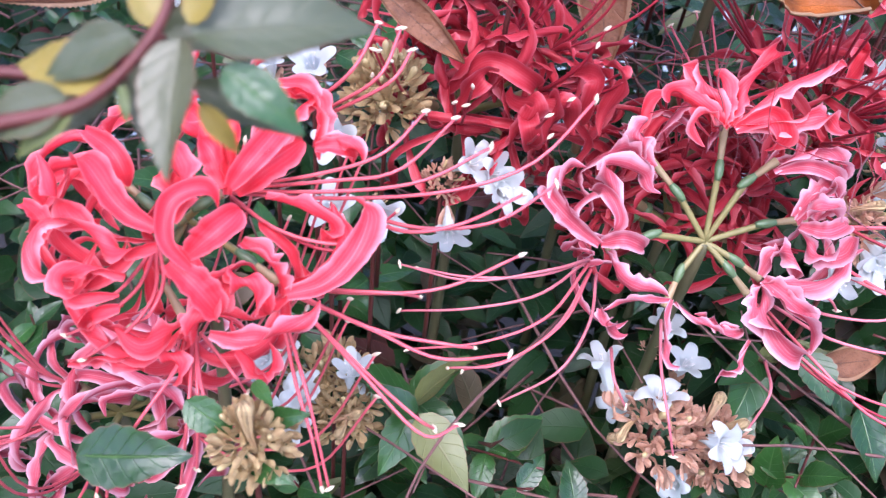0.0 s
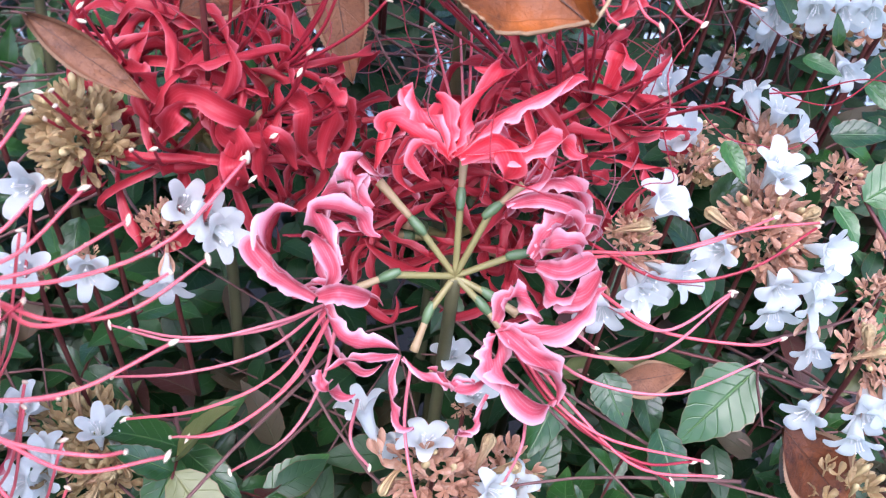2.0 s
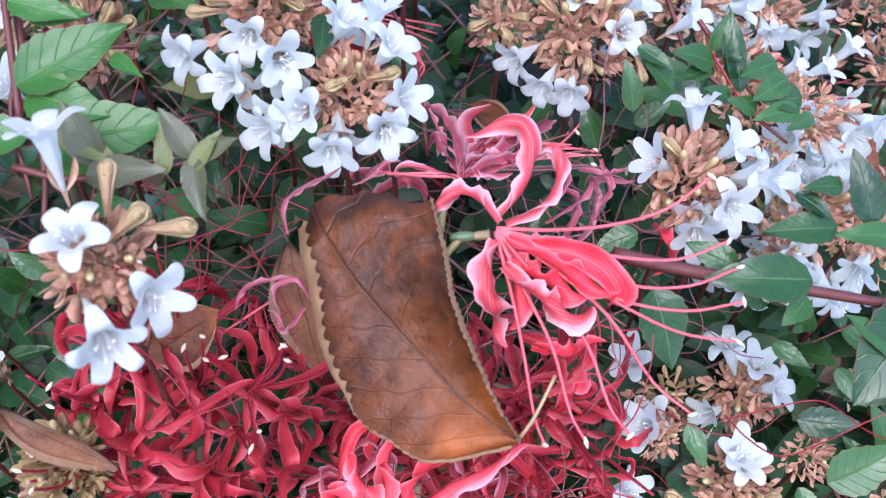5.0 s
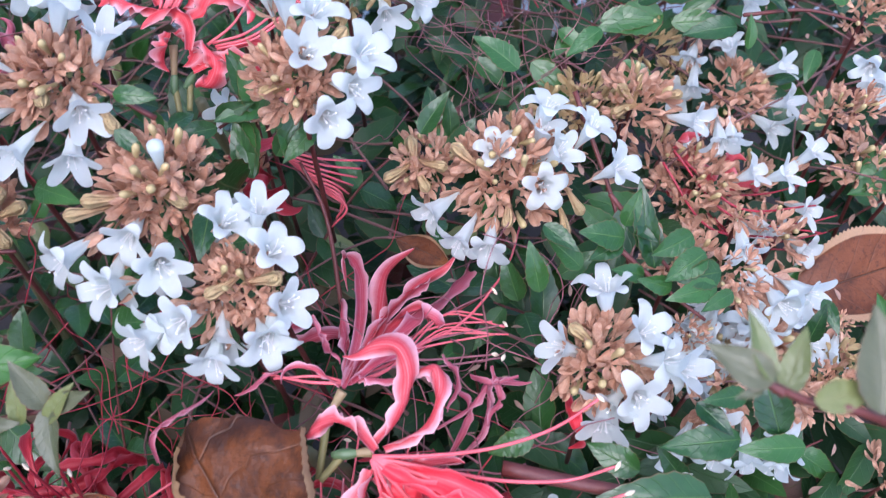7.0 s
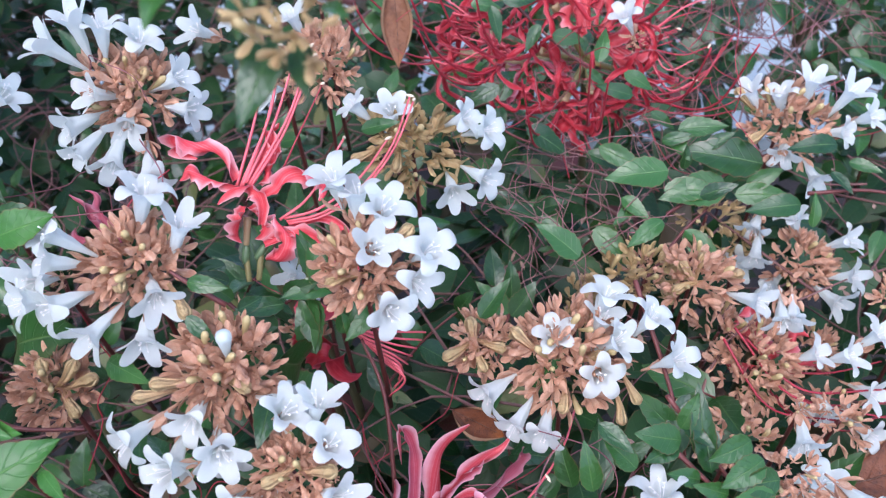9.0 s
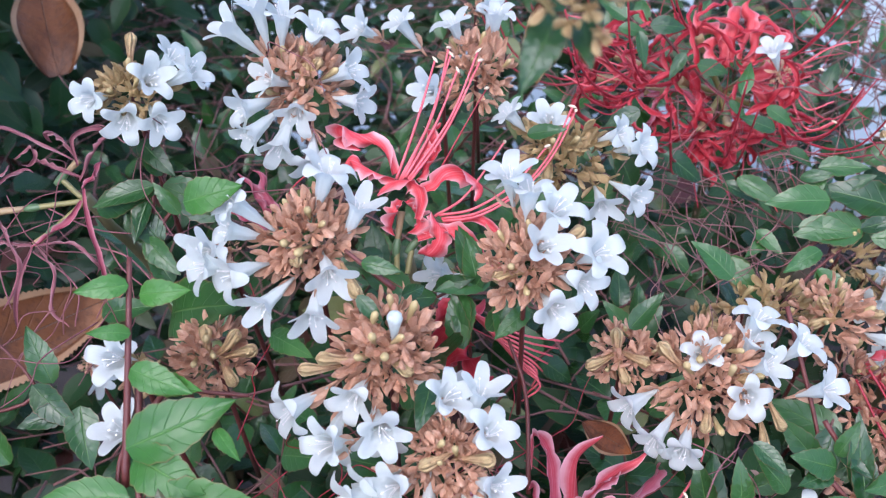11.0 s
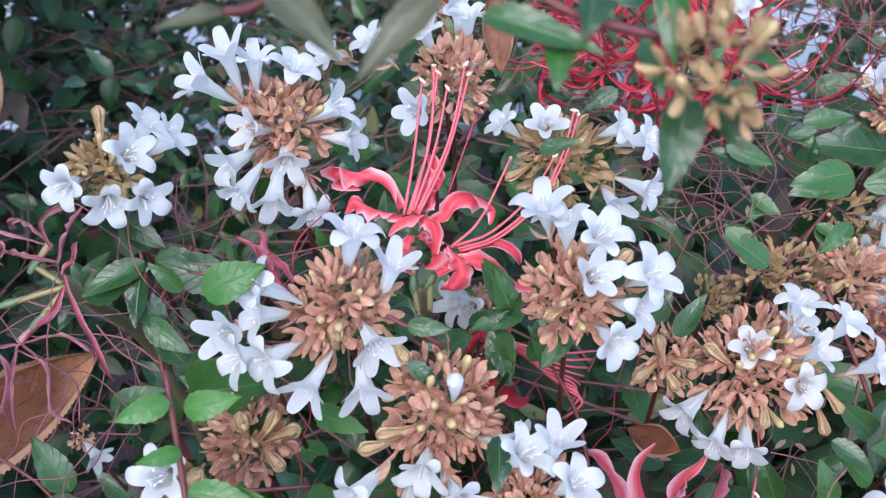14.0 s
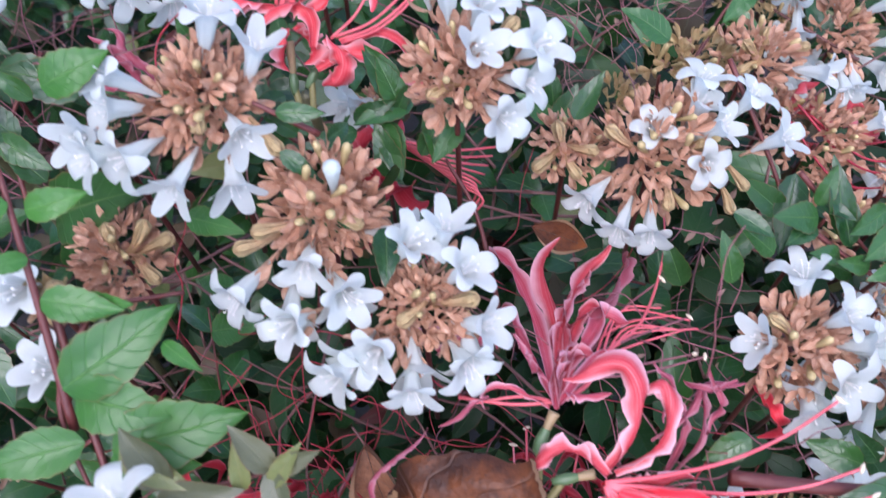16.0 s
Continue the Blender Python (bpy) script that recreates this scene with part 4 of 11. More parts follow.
flower_cluster((0.0634, -0.0408, 0.6610), (0.0109, -0.5146, 0.8574), 0.0109,
    flowers=[((0.0615, -0.0405, 0.6626), (0.0532, -0.0424, 0.6688)),
             ((0.0653, -0.0351, 0.6672), (0.0643, -0.0316, 0.6784)),
             ((0.0685, -0.0385, 0.6642), (0.0736, -0.0409, 0.6730)),
             ((0.0688, -0.0453, 0.6583), (0.0715, -0.0537, 0.6640)),
             ((0.0645, -0.0468, 0.6571), (0.0629, -0.0571, 0.6578)),
             ((0.0706, -0.0416, 0.6615), (0.0789, -0.0461, 0.6681)),
             ((0.0729, -0.0424, 0.6608), (0.0819, -0.0481, 0.6675))],
    buds=[((0.0627, -0.0423, 0.6650), (0.0564, -0.0389, 0.6727))],
    n=38, pale=False, label='abelia head of rust-brown sepals with open white funnel flowers')
flower_cluster((0.1160, -0.0085, 0.6218), (0.0109, -0.5146, 0.8574), 0.0116,
    flowers=[((0.1131, -0.0044, 0.6267), (0.1147, -0.0019, 0.6375)),
             ((0.1140, -0.0081, 0.6234), (0.1044, -0.0077, 0.6259)),
             ((0.1077, -0.0142, 0.6183), (0.0984, -0.0202, 0.6166)),
             ((0.1205, -0.0078, 0.6236), (0.1248, -0.0073, 0.6339)),
             ((0.1222, -0.0097, 0.6220), (0.1292, -0.0140, 0.6294)),
             ((0.1206, -0.0228, 0.6106), (0.1195, -0.0355, 0.6089)),
             ((0.1148, -0.0066, 0.6247), (0.1110, -0.0078, 0.6344))],
    buds=[],
    n=28, pale=False, label='abelia head of rust-brown sepals with open white funnel flowers')
flower_cluster((-0.0596, -0.0945, 0.6887), (0.0109, -0.5146, 0.8574), 0.0088,
    flowers=[((-0.0602, -0.0945, 0.6901), (-0.0609, -0.0985, 0.6998)),
             ((-0.0620, -0.0994, 0.6859), (-0.0525, -0.1162, 0.6909)),
             ((-0.0542, -0.0981, 0.6868), (-0.0469, -0.1049, 0.6901)),
             ((-0.0654, -0.0858, 0.6977), (-0.0671, -0.0828, 0.7099))],
    buds=[((-0.0513, -0.0928, 0.6954), (-0.0407, -0.0949, 0.6979)), ((-0.0569, -0.0913, 0.6967), (-0.0560, -0.0863, 0.7057)), ((-0.0571, -0.0949, 0.6936), (-0.0486, -0.0922, 0.7004))],
    n=41, pale=False, label='abelia head of rust-brown sepals with open white funnel flowers')
flower_cluster((-0.0822, -0.0133, 0.6826), (0.1082, -0.5718, 0.8132), 0.0103,
    flowers=[],
    buds=[((-0.0805, -0.0164, 0.6849), (-0.0737, -0.0128, 0.6924)), ((-0.0790, -0.0149, 0.6861), (-0.0729, -0.0219, 0.6824)), ((-0.0781, -0.0158, 0.6849), (-0.0684, -0.0147, 0.6891)), ((-0.0807, -0.0172, 0.6841), (-0.0830, -0.0136, 0.6936))],
    n=28, pale=False, label='abelia head of tan sepals and closed cream buds')
flower_cluster((-0.0896, -0.0326, 0.6951), (0.1082, -0.5718, 0.8132), 0.0040,
    flowers=[((-0.0906, -0.0315, 0.6981), (-0.0919, -0.0381, 0.7061)),
             ((-0.0869, -0.0429, 0.6849), (-0.0897, -0.0475, 0.6939))],
    buds=[((-0.0926, -0.0382, 0.6958), (-0.0848, -0.0348, 0.7028)), ((-0.0926, -0.0344, 0.6998), (-0.0846, -0.0401, 0.6970))],
    n=12, pale=True, label='small abelia head beside an upright twig with white flowers')
flower_cluster((0.0905, -0.0535, 0.5929), (-0.0900, -0.6311, 0.7704), 0.0097,
    flowers=[((0.0885, -0.0521, 0.5960), (0.0841, -0.0484, 0.6090)),
             ((0.0917, -0.0525, 0.5962), (0.0918, -0.0538, 0.6066)),
             ((0.0917, -0.0541, 0.5940), (0.0981, -0.0590, 0.6016)),
             ((0.0868, -0.0563, 0.5900), (0.0784, -0.0618, 0.5931))],
    buds=[],
    n=25, pale=False, label='abelia head of rust-brown sepals with open white funnel flowers')
flower_cluster((0.0818, -0.0836, 0.5876), (-0.0900, -0.6311, 0.7704), 0.0112,
    flowers=[((0.0792, -0.0790, 0.5950), (0.0802, -0.0819, 0.6050)),
             ((0.0437, -0.0819, 0.5833), (0.0531, -0.0853, 0.5938)),
             ((0.0894, -0.0887, 0.5841), (0.0930, -0.0976, 0.5883)),
             ((0.0864, -0.0919, 0.5791), (0.0911, -0.1016, 0.5814)),
             ((0.0812, -0.0918, 0.5781), (0.0810, -0.1024, 0.5785)),
             ((0.0732, -0.0874, 0.5824), (0.0647, -0.0930, 0.5848))],
    buds=[((0.0390, -0.0849, 0.5834), (0.0473, -0.0892, 0.5853)), ((0.0843, -0.0877, 0.5894), (0.0916, -0.0889, 0.5953)), ((0.0718, -0.0875, 0.5870), (0.0621, -0.0863, 0.5924))],
    n=38, pale=False, label='abelia head of rust-brown sepals with open white funnel flowers')
flower_cluster((0.0865, -0.0837, 0.5831), (-0.0871, -0.6445, 0.7597), 0.0089,
    flowers=[((0.0939, -0.0976, 0.5668), (0.0924, -0.1074, 0.5627)),
             ((0.0980, -0.1095, 0.5509), (0.0901, -0.1161, 0.5492)),
             ((0.0830, -0.0898, 0.5755), (0.0818, -0.1011, 0.5704)),
             ((0.0880, -0.0891, 0.5775), (0.0915, -0.1027, 0.5755)),
             ((0.0920, -0.0863, 0.5824), (0.0956, -0.0954, 0.5861)),
             ((0.0813, -0.0773, 0.5929), (0.0829, -0.0831, 0.6015))],
    buds=[((0.0861, -0.0860, 0.5867), (0.0933, -0.0881, 0.5915))],
    n=25, pale=False, label='abelia head of rust-brown sepals with open white funnel flowers')
flower_cluster((0.0402, -0.0982, 0.5914), (-0.0871, -0.6445, 0.7597), 0.0061,
    flowers=[((0.0400, -0.1021, 0.5875), (0.0416, -0.1125, 0.5878)),
             ((0.0426, -0.1024, 0.5878), (0.0499, -0.1117, 0.5906)),
             ((0.0320, -0.1042, 0.5830), (0.0306, -0.1143, 0.5807)),
             ((0.0417, -0.0951, 0.5978), (0.0454, -0.1008, 0.6058)),
             ((0.0387, -0.1028, 0.5863), (0.0384, -0.1133, 0.5858))],
    buds=[((0.0340, -0.0999, 0.5946), (0.0419, -0.1025, 0.5988))],
    n=16, pale=False, label='abelia head of rust-brown sepals with open white funnel flowers')
flower_cluster((-0.0713, -0.0909, 0.5876), (-0.0871, -0.6445, 0.7597), 0.0055,
    flowers=[((-0.0693, -0.0900, 0.5910), (-0.0640, -0.0963, 0.5974)),
             ((-0.0647, -0.0914, 0.5900), (-0.0583, -0.0980, 0.5950)),
             ((-0.0697, -0.0953, 0.5834), (-0.0690, -0.1038, 0.5792)),
             ((-0.0614, -0.0926, 0.5890), (-0.0557, -0.1007, 0.5923))],
    buds=[],
    n=16, pale=False, label='abelia head of rust-brown sepals with open white funnel flowers')
flower_cluster((-0.0879, -0.0860, 0.6094), (-0.0871, -0.6445, 0.7597), 0.0107,
    flowers=[],
    buds=[((-0.0841, -0.0886, 0.6136), (-0.0917, -0.0935, 0.6110))],
    n=48, pale=True, label='abelia head of olive-tan sepals without flowers')
flower_cluster((-0.0961, -0.0880, 0.5160), (-0.0871, -0.6445, 0.7597), 0.0122,
    flowers=[((-0.1005, -0.0896, 0.5144), (-0.1049, -0.0981, 0.5189)),
             ((-0.0952, -0.0888, 0.5168), (-0.0879, -0.0929, 0.5232)),
             ((-0.1069, -0.0841, 0.5208), (-0.1121, -0.0896, 0.5282)),
             ((-0.1034, -0.0925, 0.5097), (-0.1071, -0.1022, 0.5115)),
             ((-0.1083, -0.0876, 0.5156), (-0.1143, -0.0925, 0.5227))],
    buds=[((-0.0898, -0.0943, 0.5154), (-0.0838, -0.1019, 0.5121)), ((-0.0929, -0.0967, 0.5114), (-0.0911, -0.1047, 0.5065)), ((-0.0977, -0.0881, 0.5224), (-0.0994, -0.0852, 0.5323))],
    n=35, pale=True, label='abelia head of rust-brown sepals with open white funnel flowers')
flower_cluster((-0.0049, -0.1187, 0.5315), (-0.0871, -0.6445, 0.7597), 0.0121,
    flowers=[((0.0041, -0.1210, 0.5319), (0.0094, -0.1288, 0.5366)),
             ((-0.0186, -0.1149, 0.5356), (-0.0235, -0.1108, 0.5491)),
             ((-0.0072, -0.1175, 0.5343), (-0.0077, -0.1180, 0.5448))],
    buds=[((-0.0127, -0.1189, 0.5364), (-0.0190, -0.1250, 0.5325)), ((0.0052, -0.1213, 0.5368), (0.0081, -0.1190, 0.5469)), ((0.0075, -0.1222, 0.5360), (0.0158, -0.1241, 0.5414))],
    n=35, pale=False, label='abelia head of rust-brown sepals with open white funnel flowers')
flower_cluster((-0.1087, -0.1780, 0.5753), (-0.0732, -0.6679, 0.7406), 0.0078,
    flowers=[],
    buds=[((-0.1076, -0.1820, 0.5767), (-0.1110, -0.1796, 0.5864))],
    n=32, pale=True, label='abelia head of tan sepals with few leaves')
flower_cluster((-0.0917, -0.0989, 0.5118), (-0.0732, -0.6679, 0.7406), 0.0098,
    flowers=[((-0.1000, -0.0974, 0.5144), (-0.1052, -0.1018, 0.5223)),
             ((-0.0913, -0.0961, 0.5181), (-0.0910, -0.0977, 0.5285)),
             ((-0.1054, -0.0989, 0.5110), (-0.1110, -0.1056, 0.5169)),
             ((-0.1104, -0.0907, 0.5229), (-0.1168, -0.0962, 0.5292))],
    buds=[((-0.0949, -0.1029, 0.5124), (-0.0860, -0.1043, 0.5184)), ((-0.0903, -0.1011, 0.5161), (-0.0934, -0.1083, 0.5108))],
    n=22, pale=True, label='abelia head of rust-brown sepals with open white funnel flowers')
flower_cluster((0.0161, -0.1095, 0.5174), (-0.0732, -0.6679, 0.7406), 0.0115,
    flowers=[((0.0105, -0.1135, 0.5120), (0.0022, -0.1199, 0.5126)),
             ((0.0167, -0.1116, 0.5161), (0.0171, -0.1164, 0.5254)),
             ((-0.0080, -0.1001, 0.5292), (-0.0160, -0.1068, 0.5304))],
    buds=[((0.0196, -0.1125, 0.5207), (0.0249, -0.1193, 0.5177)), ((-0.0067, -0.1091, 0.5211), (-0.0167, -0.1124, 0.5205))],
    n=25, pale=False, label='abelia head of rust-brown sepals with open white funnel flowers')
flower_cluster((-0.0323, 0.1033, 0.7044), (0.1082, -0.5718, 0.8132), 0.0125,
    flowers=[((-0.0278, 0.1090, 0.7109), (-0.0269, 0.1093, 0.7230)),
             ((-0.0504, 0.1033, 0.7101), (-0.0572, 0.1015, 0.7207)),
             ((-0.0376, 0.1064, 0.7105), (-0.0407, 0.1062, 0.7195)),
             ((-0.0630, 0.1028, 0.7124), (-0.0693, 0.0975, 0.7190))],
    buds=[],
    n=35, pale=False, label='abelia head of rust-brown sepals with open white funnel flowers')
flower_cluster((0.0030, -0.0518, 0.8067), (0.0058, -0.5654, 0.8248), 0.0072,
    flowers=[],
    buds=[],
    n=13, pale=True, label='abelia tip with tan sepals and a yellowing leaf', stalk=False)
flower_cluster((-0.0275, 0.0447, 0.6661), (0.1082, -0.5718, 0.8132), 0.0038,
    flowers=[((-0.0275, 0.0439, 0.6668), (-0.0347, 0.0385, 0.6721))],
    buds=[],
    n=8, pale=False, label='single white abelia flower on a thin twig')
flower_cluster((-0.1748, 0.0578, 0.5860), (0.1082, -0.5718, 0.8132), 0.0049,
    flowers=[((-0.1744, 0.0572, 0.5867), (-0.1671, 0.0497, 0.5860))],
    buds=[],
    n=8, pale=False, label='single white abelia flower on a thin twig')
flower_cluster((-0.1061, -0.0830, 0.6098), (-0.0871, -0.6445, 0.7597), 0.0028,
    flowers=[((-0.1058, -0.0839, 0.6102), (-0.1069, -0.0912, 0.6178))],
    buds=[],
    n=8, pale=False, label='single white abelia flower on a thin twig')
flower_cluster((-0.0984, -0.0826, 0.5939), (-0.0871, -0.6445, 0.7597), 0.0029,
    flowers=[((-0.0981, -0.0835, 0.5944), (-0.0998, -0.0930, 0.5985))],
    buds=[],
    n=8, pale=False, label='single white abelia flower on a thin twig')
flower_cluster((-0.0881, -0.0934, 0.5808), (-0.0871, -0.6445, 0.7597), 0.0029,
    flowers=[((-0.0879, -0.0942, 0.5814), (-0.0860, -0.1044, 0.5831))],
    buds=[],
    n=8, pale=False, label='single white abelia flower on a thin twig')
flower_cluster((-0.0991, -0.0955, 0.5755), (-0.0871, -0.6445, 0.7597), 0.0029,
    flowers=[((-0.0989, -0.0963, 0.5761), (-0.1001, -0.1031, 0.5841))],
    buds=[],
    n=8, pale=False, label='single white abelia flower on a thin twig')
flower_cluster((-0.1208, -0.0440, 0.5916), (-0.0732, -0.6679, 0.7406), 0.0036,
    flowers=[((-0.1207, -0.0449, 0.5920), (-0.1215, -0.0494, 0.6015))],
    buds=[],
    n=8, pale=False, label='single white abelia flower on a thin twig')
flower_cluster((-0.1436, -0.0164, 0.5930), (-0.0732, -0.6679, 0.7406), 0.0039,
    flowers=[((-0.1434, -0.0173, 0.5934), (-0.1459, -0.0244, 0.6007))],
    buds=[],
    n=8, pale=False, label='single white abelia flower on a thin twig')
flower_cluster((-0.0399, 0.0848, 0.7058), (0.0058, -0.5654, 0.8248), 0.0036,
    flowers=[((-0.0398, 0.0839, 0.7064), (-0.0433, 0.0757, 0.7119))],
    buds=[],
    n=8, pale=False, label='single white abelia flower on a thin twig')
flower_cluster((-0.0369, 0.1303, 0.7113), (0.0058, -0.5654, 0.8248), 0.0040,
    flowers=[((-0.0369, 0.1294, 0.7118), (-0.0303, 0.1231, 0.7169))],
    buds=[],
    n=8, pale=False, label='single white abelia flower on a thin twig')
flower_cluster((-0.0815, 0.0062, 0.7014), (0.0058, -0.5654, 0.8248), 0.0029,
    flowers=[((-0.0812, 0.0055, 0.7022), (-0.0847, -0.0024, 0.7081))],
    buds=[],
    n=8, pale=False, label='single white abelia flower on a thin twig')
flower_cluster((-0.0257, 0.0478, 0.6649), (0.0109, -0.5146, 0.8574), 0.0037,
    flowers=[((-0.0256, 0.0469, 0.6655), (-0.0302, 0.0384, 0.6695))],
    buds=[],
    n=8, pale=False, label='single white abelia flower on a thin twig')
flower_cluster((0.0008, -0.0811, 0.5319), (-0.0871, -0.6445, 0.7597), 0.0035,
    flowers=[((0.0007, -0.0818, 0.5326), (0.0025, -0.0838, 0.5427))],
    buds=[],
    n=8, pale=False, label='single white abelia flower on a thin twig')
flower_cluster((0.0074, -0.0872, 0.5246), (-0.0871, -0.6445, 0.7597), 0.0035,
    flowers=[((0.0072, -0.0880, 0.5253), (0.0087, -0.0914, 0.5351))],
    buds=[],
    n=8, pale=False, label='single white abelia flower on a thin twig')
flower_cluster((0.0709, 0.1496, 0.6856), (0.1097, -0.7547, 0.6468), 0.0040,
    flowers=[((0.0703, 0.1497, 0.6873), (0.0659, 0.1475, 0.6979))],
    n=8, label='single white abelia flower before red lilies')
flower_cluster((-0.0206, -0.0376, 0.6823), (-0.0900, -0.6311, 0.7704), 0.0029,
    flowers=[((-0.0206, -0.0386, 0.6827), (-0.0195, -0.0487, 0.6802))],
    buds=[],
    n=8, pale=False, label='single white abelia flower on a thin twig')
flower_cluster((-0.0089, -0.0381, 0.6842), (-0.0900, -0.6311, 0.7704), 0.0029,
    flowers=[((-0.0090, -0.0391, 0.6845), (-0.0083, -0.0492, 0.6820))],
    buds=[],
    n=8, pale=False, label='single white abelia flower on a thin twig')
flower_cluster((0.1090, 0.0136, 0.6510), (-0.0900, -0.6311, 0.7704), 0.0039,
    flowers=[((0.1086, 0.0127, 0.6514), (0.1090, 0.0026, 0.6486))],
    buds=[],
    n=8, pale=False, label='single white abelia flower on a thin twig')
flower_cluster((0.0714, -0.0434, 0.6589), (-0.0900, -0.6311, 0.7704), 0.0031,
    flowers=[((0.0710, -0.0443, 0.6593), (0.0641, -0.0522, 0.6588))],
    buds=[],
    n=8, pale=False, label='single white abelia flower on a thin twig')
flower_cluster((0.1146, 0.0075, 0.6076), (-0.0900, -0.6311, 0.7704), 0.0041,
    flowers=[((0.1142, 0.0067, 0.6081), (0.1083, -0.0011, 0.6043))],
    buds=[],
    n=8, pale=False, label='single white abelia flower on a thin twig')
flower_cluster((0.1221, 0.0112, 0.6142), (-0.0900, -0.6311, 0.7704), 0.0041,
    flowers=[((0.1217, 0.0104, 0.6147), (0.1228, 0.0002, 0.6100))],
    buds=[],
    n=8, pale=False, label='single white abelia flower on a thin twig')
flower_cluster((0.1463, 0.0052, 0.6113), (-0.0900, -0.6311, 0.7704), 0.0041,
    flowers=[((0.1458, 0.0044, 0.6118), (0.1421, -0.0036, 0.6058))],
    buds=[],
    n=8, pale=False, label='single white abelia flower on a thin twig')
flower_cluster((0.0956, -0.0077, 0.6000), (-0.0900, -0.6311, 0.7704), 0.0040,
    flowers=[((0.0952, -0.0085, 0.6005), (0.0874, -0.0155, 0.6000))],
    buds=[],
    n=8, pale=False, label='single white abelia flower on a thin twig')
flower_cluster((0.0954, -0.0390, 0.6406), (-0.1290, -0.7947, 0.5931), 0.0075,
    flowers=[((0.0910, -0.0391, 0.6362), (0.0829, -0.0515, 0.6314)),
             ((0.0948, -0.0386, 0.6377), (0.0945, -0.0491, 0.6370)),
             ((0.0987, -0.0394, 0.6374), (0.0936, -0.0521, 0.6328)),
             ((0.1017, -0.0404, 0.6368), (0.1019, -0.0530, 0.6334)),
             ((0.0910, -0.0382, 0.6374), (0.0941, -0.0466, 0.6403))],
    buds=[],
    n=14, label='abelia head with white funnel flowers beside a thick red stem')
flower_cluster((0.1121, -0.0399, 0.6431), (-0.1290, -0.7947, 0.5931), 0.0075,
    flowers=[((0.1154, -0.0415, 0.6383), (0.1081, -0.0541, 0.6333)),
             ((0.1170, -0.0409, 0.6394), (0.1096, -0.0507, 0.6382)),
             ((0.0995, -0.0326, 0.6467), (0.0897, -0.0334, 0.6570))],
    buds=[],
    n=12, label='abelia head with white funnel flowers beside a thick red stem')
flower_cluster((0.0978, -0.0205, 0.6659), (-0.1290, -0.7947, 0.5931), 0.0075,
    flowers=[((0.0972, -0.0213, 0.6614), (0.0860, -0.0317, 0.6585)),
             ((0.1003, -0.0207, 0.6628), (0.0905, -0.0283, 0.6640)),
             ((0.1018, -0.0218, 0.6617), (0.1038, -0.0340, 0.6592)),
             ((0.1049, -0.0203, 0.6644), (0.1082, -0.0300, 0.6656)),
             ((0.1079, -0.0197, 0.6659), (0.1141, -0.0289, 0.6684))],
    buds=[],
    n=16, label='abelia head with white funnel flowers beside a thick red stem')
flower_cluster((0.0627, -0.0634, 0.6008), (-0.1290, -0.7947, 0.5931), 0.0075,
    flowers=[((0.0589, -0.0550, 0.6079), (0.0540, -0.0591, 0.6148)),
             ((0.0634, -0.0647, 0.5959), (0.0592, -0.0690, 0.6027))],
    buds=[],
    n=10, label='abelia head with white funnel flowers beside a thick red stem')
lily_front = spider_lily((-0.1298, -0.1291, 0.5933), 'large red spider lily with recurved tepals and long stamens', 0.45)
tepal(lily_front, [(-0.1185, -0.1442, 0.6088), (-0.1183, -0.1404, 0.6184), (-0.1165, -0.1342, 0.6268), (-0.1116, -0.1302, 0.6282)], 0.0045, RED, 921, (-0.1110, -0.8297, 0.5470), 0.50, 0.12)
tepal(lily_front, [(-0.1186, -0.1431, 0.6106), (-0.1228, -0.1394, 0.6191), (-0.1311, -0.1310, 0.6231)], 0.0049, RED, 922, (-0.1110, -0.8297, 0.5470), 0.50, 0.12)
tepal(lily_front, [(-0.1166, -0.1426, 0.6117), (-0.1102, -0.1408, 0.6196), (-0.1055, -0.1363, 0.6259), (-0.1016, -0.1330, 0.6260)], 0.0047, RED, 923, (-0.1110, -0.8297, 0.5470), 0.50, 0.12)
tepal(lily_front, [(-0.1323, -0.1322, 0.6243), (-0.1253, -0.1351, 0.6250), (-0.1180, -0.1300, 0.6272)], 0.0038, RED_PALE, 924, (-0.1110, -0.8297, 0.5470), 0.50, 0.12)
tepal(lily_front, [(-0.1104, -0.1322, 0.6287), (-0.1034, -0.1357, 0.6286), (-0.1007, -0.1393, 0.6166)], 0.0038, RED_PALE, 925, (-0.1110, -0.8297, 0.5470), 0.50, 0.12)
tepal(lily_front, [(-0.1281, -0.1312, 0.6267), (-0.1260, -0.1297, 0.6330), (-0.1254, -0.1237, 0.6352)], 0.0030, RED_PALE, 926, (-0.1110, -0.8297, 0.5470), 0.50, 0.12)
tepal(lily_front, [(-0.1350, -0.1384, 0.6144), (-0.1308, -0.1428, 0.6123), (-0.1286, -0.1432, 0.6050)], 0.0053, RED, 927, (-0.1110, -0.8297, 0.5470), 0.50, 0.12)
tepal(lily_front, [(-0.1008, -0.1389, 0.6205), (-0.0956, -0.1416, 0.6213), (-0.0915, -0.1403, 0.6170)], 0.0036, RED_PALE, 928, (-0.1110, -0.8297, 0.5470), 0.50, 0.12)
tepal(lily_front, [(-0.1157, -0.1314, 0.6289), (-0.1143, -0.1305, 0.6343), (-0.1145, -0.1245, 0.6362)], 0.0026, RED_PALE, 929, (-0.1110, -0.8297, 0.5470), 0.50, 0.12)
tepal(lily_front, [(-0.1147, -0.1426, 0.6120), (-0.1126, -0.1399, 0.6204), (-0.1094, -0.1337, 0.6234)], 0.0036, RED_PALE, 930, (-0.1110, -0.8297, 0.5470), 0.50, 0.12)
